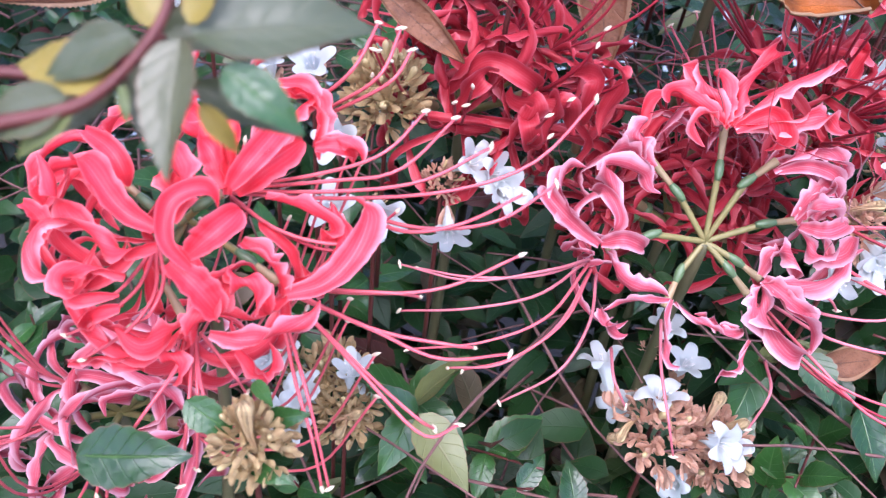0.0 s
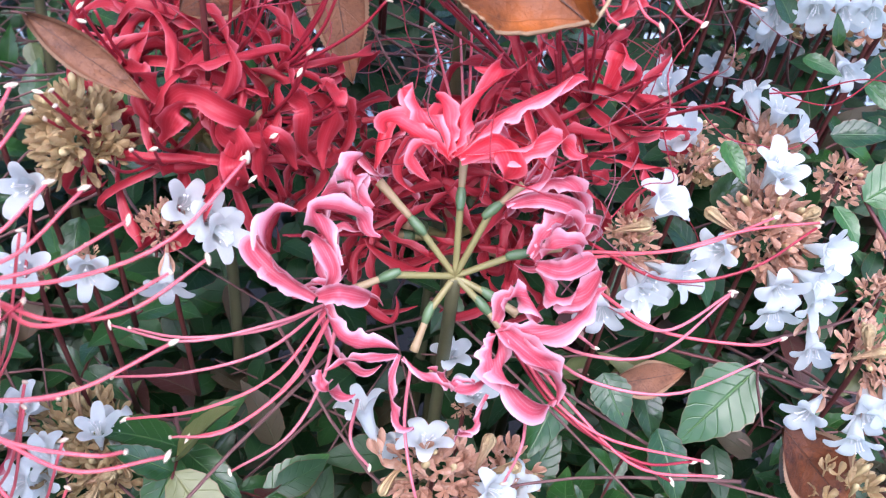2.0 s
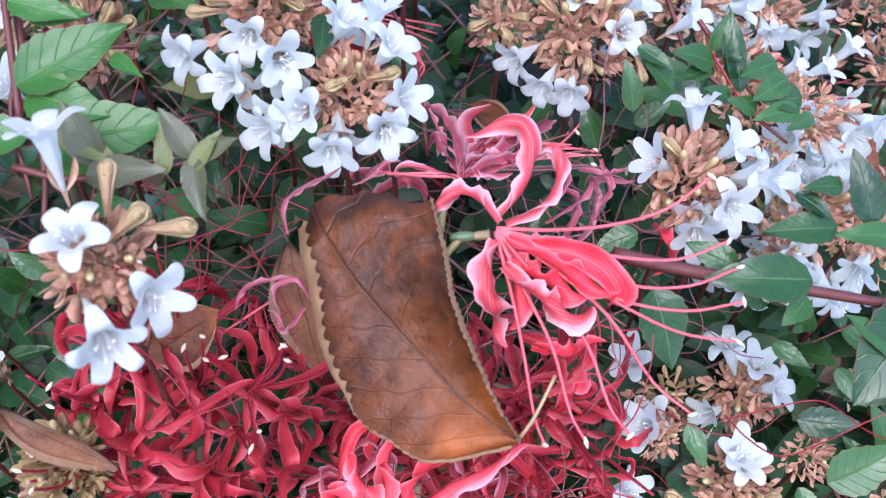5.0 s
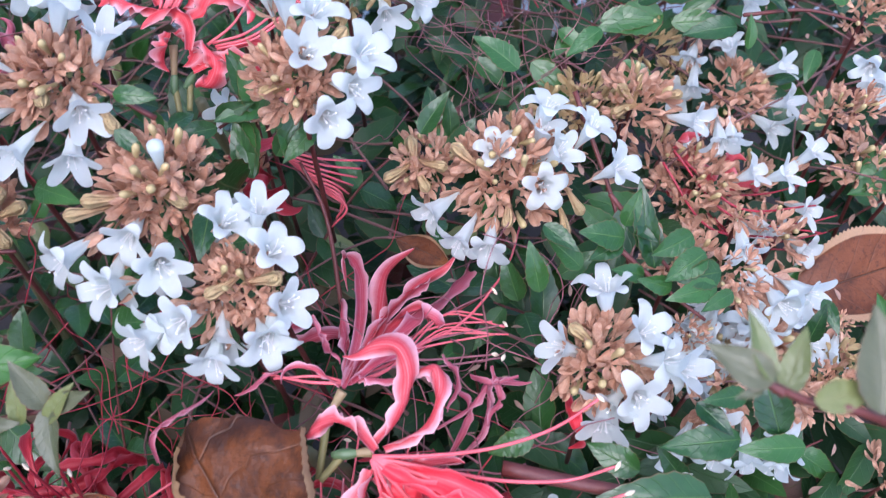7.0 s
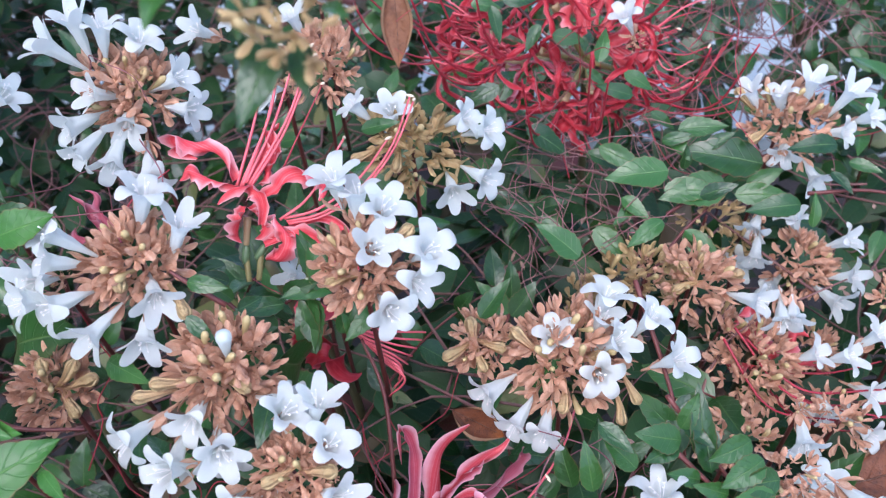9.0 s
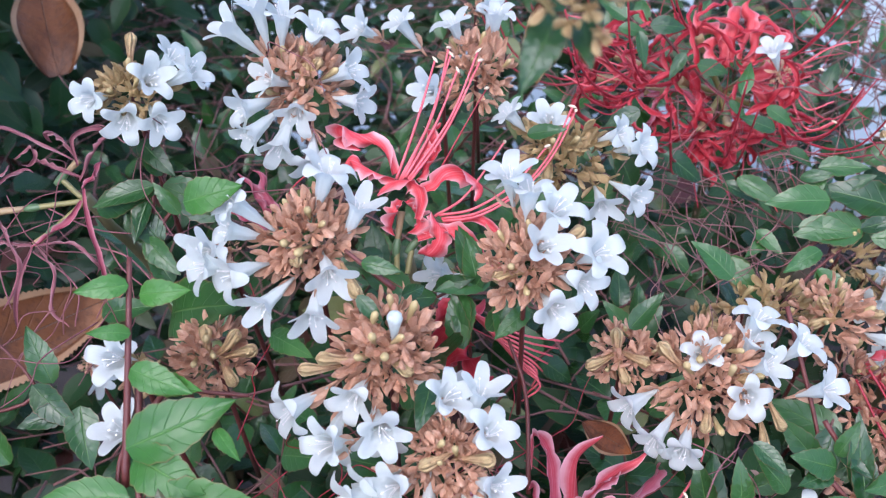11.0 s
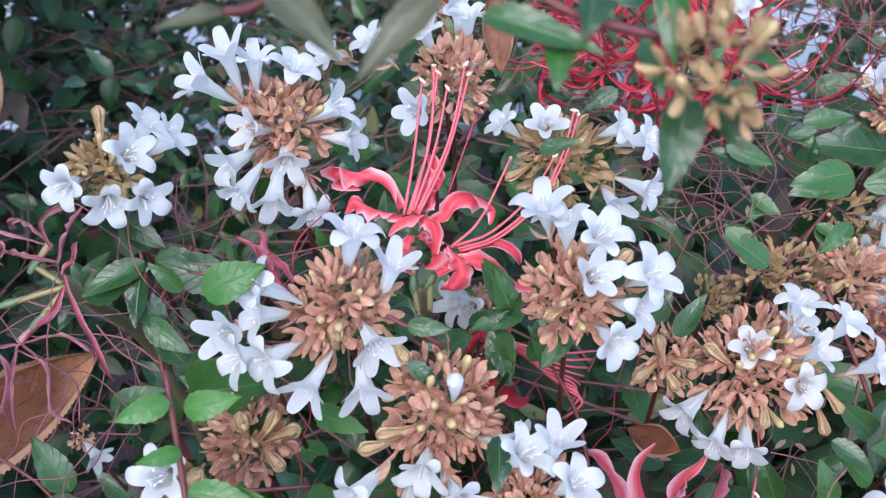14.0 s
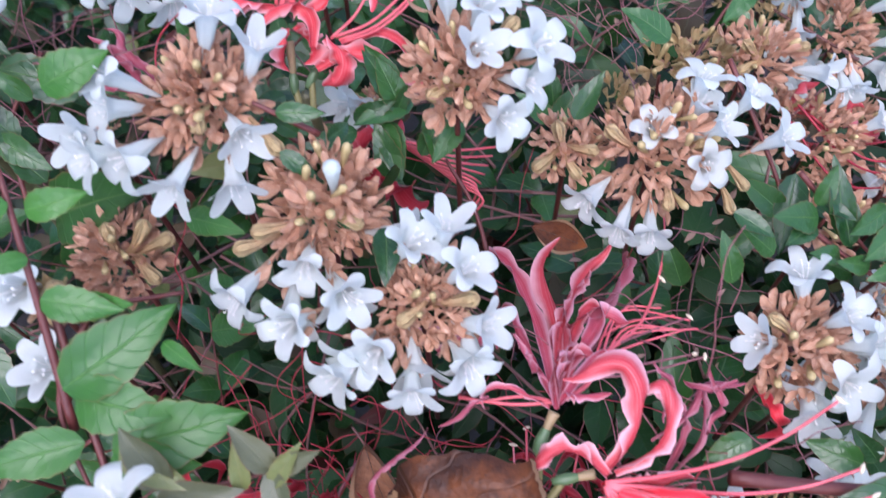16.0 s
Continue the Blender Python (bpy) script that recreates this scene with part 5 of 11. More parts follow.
floret(lily_front, (-0.1298, -0.1291, 0.5933), (-0.1346, -0.1382, 0.5931), seed=60, material=RED, size=0.026, stamens=0, tepals=5, stalk=False)
floret(lily_front, (-0.1298, -0.1291, 0.5933), (-0.1079, -0.1443, 0.5887), seed=61, material=RED, size=0.026, stamens=0, tepals=5, stalk=False)
floret(lily_front, (-0.1298, -0.1291, 0.5933), (-0.1463, -0.1414, 0.5859), seed=65, material=RED, size=0.026, stamens=0, tepals=5, stalk=False)
floret(lily_front, (-0.1298, -0.1291, 0.5933), (-0.1515, -0.1361, 0.5932), seed=66, material=RED, size=0.026, stamens=0, tepals=5, stalk=False)
tepal(lily_front, [(-0.1216, -0.1680, 0.6067), (-0.1258, -0.1673, 0.6117), (-0.1256, -0.1638, 0.6175), (-0.1204, -0.1608, 0.6191), (-0.1162, -0.1596, 0.6158)], 0.0040, RED, 301, (-0.0900, -0.8463, 0.5251), 0.50, 0.12)
tepal(lily_front, [(-0.1221, -0.1652, 0.6078), (-0.1177, -0.1645, 0.6124), (-0.1133, -0.1589, 0.6148)], 0.0062, RED, 302, (-0.0900, -0.8463, 0.5251), 0.50, 0.12)
tepal(lily_front, [(-0.1284, -0.1628, 0.6074), (-0.1349, -0.1634, 0.6067), (-0.1419, -0.1603, 0.6079), (-0.1484, -0.1537, 0.6105), (-0.1535, -0.1457, 0.6132)], 0.0051, RED, 303, (-0.0900, -0.8463, 0.5251), 0.50, 0.12)
tepal(lily_front, [(-0.1294, -0.1593, 0.6090), (-0.1359, -0.1579, 0.6117), (-0.1426, -0.1512, 0.6155), (-0.1481, -0.1436, 0.6164)], 0.0058, RED, 304, (-0.0900, -0.8463, 0.5251), 0.50, 0.12)
tepal(lily_front, [(-0.1268, -0.1580, 0.6100), (-0.1251, -0.1555, 0.6168), (-0.1283, -0.1501, 0.6207), (-0.1322, -0.1457, 0.6200)], 0.0058, RED, 305, (-0.0900, -0.8463, 0.5251), 0.50, 0.12)
tepal(lily_front, [(-0.1179, -0.1519, 0.6147), (-0.1212, -0.1483, 0.6206), (-0.1277, -0.1415, 0.6222)], 0.0051, RED, 306, (-0.0900, -0.8463, 0.5251), 0.50, 0.12)
tepal(lily_front, [(-0.1168, -0.1522, 0.6150), (-0.1137, -0.1506, 0.6195), (-0.1100, -0.1449, 0.6230), (-0.1083, -0.1390, 0.6238)], 0.0058, RED, 307, (-0.0900, -0.8463, 0.5251), 0.50, 0.12)
tepal(lily_front, [(-0.1446, -0.1604, 0.5960), (-0.1519, -0.1588, 0.5970), (-0.1546, -0.1555, 0.6011), (-0.1518, -0.1530, 0.6049), (-0.1472, -0.1529, 0.6037)], 0.0045, RED_PALE, 308, (-0.0900, -0.8463, 0.5251), 0.50, 0.12)
tepal(lily_front, [(-0.1337, -0.1653, 0.6019), (-0.1410, -0.1641, 0.6031), (-0.1460, -0.1637, 0.5996), (-0.1433, -0.1649, 0.5964), (-0.1358, -0.1650, 0.5969)], 0.0042, RED, 309, (-0.0900, -0.8463, 0.5251), 0.50, 0.12)
tepal(lily_front, [(-0.1351, -0.1653, 0.5947), (-0.1416, -0.1654, 0.5927), (-0.1420, -0.1659, 0.5889), (-0.1378, -0.1655, 0.5874)], 0.0047, RED, 310, (-0.0900, -0.8463, 0.5251), 0.50, 0.12)
tepal(lily_front, [(-0.1254, -0.1666, 0.6066), (-0.1200, -0.1701, 0.6037), (-0.1158, -0.1695, 0.5974)], 0.0065, RED, 311, (-0.0900, -0.8463, 0.5251), 0.50, 0.12)
tepal(lily_front, [(-0.1224, -0.1685, 0.5916), (-0.1184, -0.1681, 0.5983), (-0.1157, -0.1632, 0.6024)], 0.0058, RED, 312, (-0.0900, -0.8463, 0.5251), 0.50, 0.12)
tepal(lily_front, [(-0.1156, -0.1638, 0.6041), (-0.1114, -0.1659, 0.6025), (-0.1080, -0.1654, 0.5947)], 0.0058, RED, 313, (-0.0900, -0.8463, 0.5251), 0.50, 0.12)
tepal(lily_front, [(-0.1136, -0.1594, 0.6077), (-0.1080, -0.1620, 0.6049), (-0.1050, -0.1615, 0.5975)], 0.0054, RED_PALE, 314, (-0.0900, -0.8463, 0.5251), 0.50, 0.12)
tepal(lily_front, [(-0.1046, -0.1632, 0.5991), (-0.0976, -0.1623, 0.6017), (-0.0928, -0.1583, 0.6060), (-0.0905, -0.1517, 0.6107), (-0.0921, -0.1468, 0.6129)], 0.0062, RED_PALE, 315, (-0.0900, -0.8463, 0.5251), 0.50, 0.12)
tepal(lily_front, [(-0.1049, -0.1599, 0.5981), (-0.0993, -0.1587, 0.6020), (-0.0956, -0.1534, 0.6068), (-0.0977, -0.1480, 0.6100)], 0.0051, RED, 316, (-0.0900, -0.8463, 0.5251), 0.50, 0.12)
tepal(lily_front, [(-0.1178, -0.1699, 0.5939), (-0.1114, -0.1711, 0.5938), (-0.1041, -0.1690, 0.5947), (-0.0976, -0.1638, 0.5968)], 0.0047, RED_PALE, 317, (-0.0900, -0.8463, 0.5251), 0.50, 0.12)
tepal(lily_front, [(-0.1071, -0.1329, 0.6278), (-0.1022, -0.1368, 0.6261), (-0.1016, -0.1399, 0.6188)], 0.0051, RED, 318, (-0.0900, -0.8463, 0.5251), 0.50, 0.12)
tepal(lily_front, [(-0.1020, -0.1413, 0.6194), (-0.0971, -0.1412, 0.6196), (-0.0935, -0.1396, 0.6156)], 0.0045, RED, 319, (-0.0900, -0.8463, 0.5251), 0.50, 0.12)
tepal(lily_front, [(-0.1130, -0.1316, 0.6270), (-0.1059, -0.1328, 0.6267), (-0.0998, -0.1317, 0.6226)], 0.0036, RED, 320, (-0.0900, -0.8463, 0.5251), 0.50, 0.12)
tepal(lily_front, [(-0.1161, -0.1497, 0.6125), (-0.1110, -0.1466, 0.6175), (-0.1037, -0.1378, 0.6200)], 0.0062, RED, 321, (-0.0900, -0.8463, 0.5251), 0.50, 0.12)
tepal(lily_front, [(-0.1104, -0.1504, 0.6124), (-0.1027, -0.1516, 0.6111), (-0.0971, -0.1514, 0.6074), (-0.1002, -0.1517, 0.6046)], 0.0049, RED, 322, (-0.0900, -0.8463, 0.5251), 0.50, 0.12)
tepal(lily_front, [(-0.1569, -0.1422, 0.6058), (-0.1506, -0.1436, 0.6110), (-0.1436, -0.1451, 0.6125), (-0.1390, -0.1471, 0.6090)], 0.0047, RED, 323, (-0.0900, -0.8463, 0.5251), 0.50, 0.12)
tepal(lily_front, [(-0.1483, -0.1349, 0.6156), (-0.1412, -0.1414, 0.6145), (-0.1376, -0.1441, 0.6088)], 0.0049, RED, 324, (-0.0900, -0.8463, 0.5251), 0.50, 0.12)
tepal(lily_front, [(-0.1308, -0.1600, 0.5838), (-0.1259, -0.1629, 0.5808), (-0.1241, -0.1619, 0.5729)], 0.0049, RED, 325, (-0.0900, -0.8463, 0.5251), 0.50, 0.12)
tepal(lily_front, [(-0.1143, -0.1593, 0.5819), (-0.1084, -0.1610, 0.5780), (-0.1068, -0.1569, 0.5821)], 0.0045, RED, 326, (-0.0900, -0.8463, 0.5251), 0.50, 0.12)
tepal(lily_front, [(-0.1491, -0.1561, 0.5732), (-0.1401, -0.1591, 0.5779), (-0.1325, -0.1587, 0.5754)], 0.0045, RED, 327, (-0.0900, -0.8463, 0.5251), 0.50, 0.12)
tepal(lily_front, [(-0.1214, -0.1624, 0.5919), (-0.1264, -0.1645, 0.5890), (-0.1319, -0.1641, 0.5854), (-0.1370, -0.1608, 0.5852)], 0.0051, RED, 328, (-0.0900, -0.8463, 0.5251), 0.50, 0.12)
tepal(lily_front, [(-0.1594, -0.1425, 0.6019), (-0.1546, -0.1474, 0.6012), (-0.1566, -0.1462, 0.5964)], 0.0045, RED, 329, (-0.0900, -0.8463, 0.5251), 0.50, 0.12)
pedicel(lily_front, (-0.1298, -0.1291, 0.5933), (-0.1253, -0.1346, 0.6005), (-0.1214, -0.1335, 0.6029))
pedicel(lily_front, (-0.1298, -0.1291, 0.5933), (-0.1319, -0.1371, 0.5953), (-0.1346, -0.1382, 0.5931))
pedicel(lily_front, (-0.1298, -0.1291, 0.5933), (-0.1154, -0.1411, 0.5923), (-0.1079, -0.1443, 0.5887))
pedicel(lily_front, (-0.1298, -0.1291, 0.5933), (-0.1368, -0.1340, 0.5992), (-0.1435, -0.1308, 0.6029))
pedicel(lily_front, (-0.1298, -0.1291, 0.5933), (-0.1233, -0.1325, 0.6041), (-0.1203, -0.1289, 0.6103))
pedicel(lily_front, (-0.1298, -0.1291, 0.5933), (-0.1336, -0.1420, 0.5873), (-0.1266, -0.1480, 0.5793))
pedicel(lily_front, (-0.1298, -0.1291, 0.5933), (-0.1428, -0.1415, 0.5863), (-0.1463, -0.1414, 0.5859))
filament(lily_front, [(-0.1202, -0.1365, 0.6060), (-0.1014, -0.1437, 0.6148), (-0.0887, -0.1448, 0.6213), (-0.0807, -0.1361, 0.6272)], FILAMENT, 0.00048, True, 31)
filament(lily_front, [(-0.1202, -0.1366, 0.6058), (-0.0992, -0.1446, 0.6140), (-0.0853, -0.1467, 0.6190), (-0.0747, -0.1371, 0.6268)], FILAMENT, 0.00048, True, 32)
filament(lily_front, [(-0.1199, -0.1368, 0.6055), (-0.0980, -0.1457, 0.6124), (-0.0810, -0.1480, 0.6176), (-0.0673, -0.1406, 0.6227)], FILAMENT, 0.00048, True, 33)
filament(lily_front, [(-0.1190, -0.1371, 0.6052), (-0.0959, -0.1449, 0.6106), (-0.0745, -0.1488, 0.6167), (-0.0590, -0.1464, 0.6234), (-0.0473, -0.1363, 0.6332)], FILAMENT, 0.00048, True, 34)
filament(lily_front, [(-0.1189, -0.1375, 0.6047), (-0.1083, -0.1493, 0.6049), (-0.0971, -0.1540, 0.6054), (-0.0884, -0.1493, 0.6052)], FILAMENT, 0.00048, True, 35)
filament(lily_front, [(-0.0917, -0.1407, 0.6048), (-0.0793, -0.1505, 0.6086), (-0.0657, -0.1529, 0.6130), (-0.0538, -0.1452, 0.6182)], FILAMENT, 0.00048, True, 36)
filament(lily_front, [(-0.0911, -0.1410, 0.6044), (-0.0825, -0.1507, 0.6076), (-0.0720, -0.1528, 0.6119), (-0.0601, -0.1460, 0.6157)], FILAMENT, 0.00048, True, 37)
filament(lily_front, [(-0.1189, -0.1378, 0.6042), (-0.1060, -0.1501, 0.6041), (-0.0949, -0.1547, 0.6047), (-0.0849, -0.1468, 0.6097)], DARK_FILAMENT, 0.00048, True, 38)
filament(lily_front, [(-0.1065, -0.1479, 0.5907), (-0.0924, -0.1568, 0.5962), (-0.0754, -0.1596, 0.6008), (-0.0596, -0.1526, 0.6056)], FILAMENT, 0.00048, True, 39)
filament(lily_front, [(-0.1053, -0.1486, 0.5899), (-0.0877, -0.1609, 0.5908), (-0.0726, -0.1656, 0.5919), (-0.0674, -0.1623, 0.5891)], FILAMENT, 0.00048, True, 40)
filament(lily_front, [(-0.1041, -0.1493, 0.5891), (-0.0877, -0.1610, 0.5906), (-0.0746, -0.1670, 0.5895), (-0.0603, -0.1632, 0.5889)], FILAMENT, 0.00048, True, 41)
filament(lily_front, [(-0.1016, -0.1513, 0.5865), (-0.0870, -0.1662, 0.5826), (-0.0781, -0.1730, 0.5794), (-0.0740, -0.1707, 0.5747)], FILAMENT, 0.00048, True, 42)
filament(lily_front, [(-0.1010, -0.1516, 0.5861), (-0.0893, -0.1655, 0.5833), (-0.0768, -0.1748, 0.5768), (-0.0692, -0.1705, 0.5760)], FILAMENT, 0.00048, True, 43)
filament(lily_front, [(-0.1060, -0.1523, 0.5841), (-0.1020, -0.1660, 0.5801), (-0.0979, -0.1743, 0.5736), (-0.0952, -0.1762, 0.5620)], FILAMENT, 0.00048, True, 44)
filament(lily_front, [(-0.1054, -0.1523, 0.5842), (-0.0995, -0.1692, 0.5802), (-0.0938, -0.1763, 0.5622)], FILAMENT, 0.00048, True, 45)
filament(lily_front, [(-0.1335, -0.1425, 0.5940), (-0.1311, -0.1551, 0.5915), (-0.1351, -0.1614, 0.5865), (-0.1448, -0.1603, 0.5773)], FILAMENT, 0.00048, True, 46)
filament(lily_front, [(-0.1335, -0.1422, 0.5945), (-0.1344, -0.1544, 0.5920), (-0.1405, -0.1600, 0.5877), (-0.1484, -0.1575, 0.5810)], FILAMENT, 0.00048, True, 47)
filament(lily_front, [(-0.1340, -0.1428, 0.5934), (-0.1378, -0.1568, 0.5922), (-0.1466, -0.1546, 0.5859)], FILAMENT, 0.00048, True, 48)
filament(lily_front, [(-0.1329, -0.1426, 0.5940), (-0.1296, -0.1540, 0.5934), (-0.1311, -0.1599, 0.5897), (-0.1355, -0.1569, 0.5843)], FILAMENT, 0.00048, True, 49)
filament(lily_front, [(-0.1250, -0.1525, 0.5801), (-0.1258, -0.1636, 0.5793), (-0.1318, -0.1714, 0.5716), (-0.1370, -0.1717, 0.5611)], FILAMENT, 0.00048, True, 50)
filament(lily_front, [(-0.1244, -0.1526, 0.5801), (-0.1222, -0.1686, 0.5768), (-0.1231, -0.1748, 0.5589)], FILAMENT, 0.00048, True, 51)
filament(lily_front, [(-0.1239, -0.1526, 0.5802), (-0.1197, -0.1682, 0.5780), (-0.1153, -0.1710, 0.5663)], FILAMENT, 0.00048, True, 52)
filament(lily_front, [(-0.1228, -0.1526, 0.5803), (-0.1146, -0.1661, 0.5822), (-0.1116, -0.1653, 0.5759)], FILAMENT, 0.00048, True, 53)
filament(lily_front, [(-0.1238, -0.1529, 0.5797), (-0.1207, -0.1681, 0.5779), (-0.1201, -0.1732, 0.5621)], FILAMENT, 0.00048, True, 54)
filament(lily_front, [(-0.1054, -0.1283, 0.6215), (-0.0961, -0.1352, 0.6337), (-0.0916, -0.1260, 0.6408)], FILAMENT, 0.00048, True, 55)
filament(lily_front, [(-0.1009, -0.1285, 0.6220), (-0.0908, -0.1361, 0.6334), (-0.0870, -0.1268, 0.6404)], FILAMENT, 0.00048, True, 56)
filament(lily_front, [(-0.0998, -0.1289, 0.6216), (-0.0886, -0.1368, 0.6327), (-0.0845, -0.1293, 0.6370)], FILAMENT, 0.00048, True, 57)
filament(lily_front, [(-0.1076, -0.1479, 0.5906), (-0.0968, -0.1563, 0.5962), (-0.0838, -0.1597, 0.5989), (-0.0789, -0.1563, 0.5961)], FILAMENT, 0.00048, True, 58)
floret(lily_front, (-0.1298, -0.1291, 0.5933), (-0.1435, -0.1308, 0.6029), seed=62, material=RED, size=0.032, stamens=0, tepals=5, stalk=False)
floret(lily_front, (-0.1298, -0.1291, 0.5933), (-0.1266, -0.1480, 0.5793), seed=64, material=RED, size=0.032, stamens=0, tepals=5, stalk=False)
lily_under = spider_lily((-0.1618, -0.0814, 0.4911), 'fading pink spider lily low in the shrub', 0.45)
floret(lily_under, (-0.1618, -0.0814, 0.4911), (-0.1699, -0.0924, 0.5097), seed=1, material=PINK, size=0.036, stamens=5)
floret(lily_under, (-0.1618, -0.0814, 0.4911), (-0.1489, -0.0926, 0.5134), seed=2, material=PINK, size=0.036, stamens=5)
floret(lily_under, (-0.1618, -0.0814, 0.4911), (-0.1401, -0.0992, 0.5047), seed=3, material=PINK, size=0.036, stamens=5)
floret(lily_under, (-0.1618, -0.0814, 0.4911), (-0.1608, -0.1008, 0.4983), seed=4, material=PINK, size=0.036, stamens=5)
floret(lily_under, (-0.1618, -0.0814, 0.4911), (-0.1741, -0.0975, 0.5010), seed=5, material=PINK, size=0.036, stamens=5)
floret(lily_under, (-0.1618, -0.0814, 0.4911), (-0.1392, -0.0931, 0.5145), seed=6, material=PINK, size=0.036, stamens=5)
lily_hub = spider_lily((-0.0031, -0.1046, 0.5845), 'pink-edged spider lily seen into its radiating green flower stalks', 0.45)
floret(lily_hub, (-0.0031, -0.1046, 0.5845), (0.0236, -0.0972, 0.5885), seed=64, material=PINK, size=0.024, stamens=0, tepals=4, stalk=False)
floret(lily_hub, (-0.0031, -0.1046, 0.5845), (-0.0203, -0.0841, 0.5976), seed=65, material=PINK, size=0.024, stamens=0, tepals=4, stalk=False)
floret(lily_hub, (-0.0031, -0.1046, 0.5845), (-0.0291, -0.0990, 0.5746), seed=67, material=PINK, size=0.024, stamens=0, tepals=4, stalk=False)
floret(lily_hub, (-0.0031, -0.1046, 0.5845), (-0.0001, -0.0827, 0.6057), seed=68, material=RED, size=0.03, stamens=0, tepals=6, stalk=False)
tepal(lily_hub, [(-0.0354, -0.1217, 0.5911), (-0.0418, -0.1208, 0.5954), (-0.0460, -0.1173, 0.6004), (-0.0445, -0.1123, 0.6051), (-0.0414, -0.1082, 0.6063)], 0.0051, PINK, 851, (-0.1110, -0.8297, 0.5470), 0.55, 0.16)
tepal(lily_hub, [(-0.0361, -0.1214, 0.5915), (-0.0434, -0.1204, 0.5963), (-0.0484, -0.1161, 0.5999), (-0.0464, -0.1119, 0.5996)], 0.0048, PINK, 852, (-0.1110, -0.8297, 0.5470), 0.55, 0.16)
tepal(lily_hub, [(-0.0333, -0.1211, 0.5925), (-0.0318, -0.1207, 0.5982), (-0.0355, -0.1158, 0.6030), (-0.0378, -0.1133, 0.5992)], 0.0038, PINK, 853, (-0.1110, -0.8297, 0.5470), 0.55, 0.16)
tepal(lily_hub, [(-0.0348, -0.1216, 0.5915), (-0.0301, -0.1235, 0.5942), (-0.0229, -0.1212, 0.5904)], 0.0048, PINK, 854, (-0.1110, -0.8297, 0.5470), 0.55, 0.16)
tepal(lily_hub, [(-0.0332, -0.1227, 0.5901), (-0.0311, -0.1282, 0.5869), (-0.0257, -0.1294, 0.5843), (-0.0175, -0.1267, 0.5831)], 0.0051, PINK, 855, (-0.1110, -0.8297, 0.5470), 0.55, 0.16)
tepal(lily_hub, [(-0.0310, -0.1184, 0.5970), (-0.0343, -0.1151, 0.6056), (-0.0353, -0.1136, 0.6082), (-0.0269, -0.1137, 0.6065), (-0.0244, -0.1132, 0.6022)], 0.0055, PINK, 856, (-0.1110, -0.8297, 0.5470), 0.55, 0.16)
tepal(lily_hub, [(-0.0340, -0.1302, 0.5786), (-0.0333, -0.1344, 0.5771), (-0.0272, -0.1325, 0.5723)], 0.0034, PINK, 857, (-0.1110, -0.8297, 0.5470), 0.55, 0.16)
tepal(lily_hub, [(-0.0259, -0.1109, 0.6094), (-0.0285, -0.1104, 0.6144), (-0.0267, -0.1037, 0.6161)], 0.0055, PINK, 858, (-0.1110, -0.8297, 0.5470), 0.55, 0.16)
tepal(lily_hub, [(-0.0240, -0.1123, 0.6077), (-0.0299, -0.1120, 0.6117), (-0.0339, -0.1078, 0.6084)], 0.0048, PINK, 859, (-0.1110, -0.8297, 0.5470), 0.55, 0.16)
tepal(lily_hub, [(-0.0075, -0.1080, 0.6176), (-0.0129, -0.1080, 0.6212), (-0.0158, -0.1085, 0.6181), (-0.0126, -0.1079, 0.6126)], 0.0034, RED_PALE, 860, (-0.1110, -0.8297, 0.5470), 0.55, 0.16)
tepal(lily_hub, [(-0.0075, -0.1077, 0.6181), (-0.0153, -0.1066, 0.6229), (-0.0205, -0.1040, 0.6240), (-0.0222, -0.1015, 0.6203)], 0.0051, RED, 861, (-0.1110, -0.8297, 0.5470), 0.55, 0.16)
tepal(lily_hub, [(-0.0075, -0.1073, 0.6187), (-0.0132, -0.1048, 0.6261), (-0.0181, -0.0960, 0.6294)], 0.0055, RED_PALE, 862, (-0.1110, -0.8297, 0.5470), 0.55, 0.16)
tepal(lily_hub, [(-0.0069, -0.1076, 0.6183), (-0.0053, -0.1059, 0.6260), (0.0021, -0.0999, 0.6348), (-0.0008, -0.0964, 0.6323)], 0.0048, RED, 863, (-0.1110, -0.8297, 0.5470), 0.55, 0.16)
tepal(lily_hub, [(-0.0062, -0.1078, 0.6182), (0.0010, -0.1063, 0.6267), (0.0100, -0.1032, 0.6313), (0.0225, -0.0984, 0.6342)], 0.0044, RED_PALE, 864, (-0.1110, -0.8297, 0.5470), 0.55, 0.16)
tepal(lily_hub, [(-0.0056, -0.1081, 0.6178), (0.0012, -0.1091, 0.6225), (0.0044, -0.1106, 0.6190), (0.0046, -0.1101, 0.6127)], 0.0059, RED, 865, (-0.1110, -0.8297, 0.5470), 0.55, 0.16)
tepal(lily_hub, [(-0.0043, -0.1079, 0.6184), (0.0061, -0.1101, 0.6219), (0.0143, -0.1090, 0.6234), (0.0201, -0.1083, 0.6186)], 0.0051, RED_PALE, 866, (-0.1110, -0.8297, 0.5470), 0.55, 0.16)
tepal(lily_hub, [(-0.0081, -0.1077, 0.6180), (-0.0094, -0.1056, 0.6256), (-0.0101, -0.0978, 0.6284)], 0.0048, RED, 867, (-0.1110, -0.8297, 0.5470), 0.55, 0.16)
tepal(lily_hub, [(0.0039, -0.1140, 0.6108), (0.0094, -0.1141, 0.6159), (0.0156, -0.1145, 0.6172), (0.0199, -0.1159, 0.6127), (0.0182, -0.1160, 0.6065)], 0.0040, PINK, 868, (-0.1110, -0.8297, 0.5470), 0.55, 0.16)
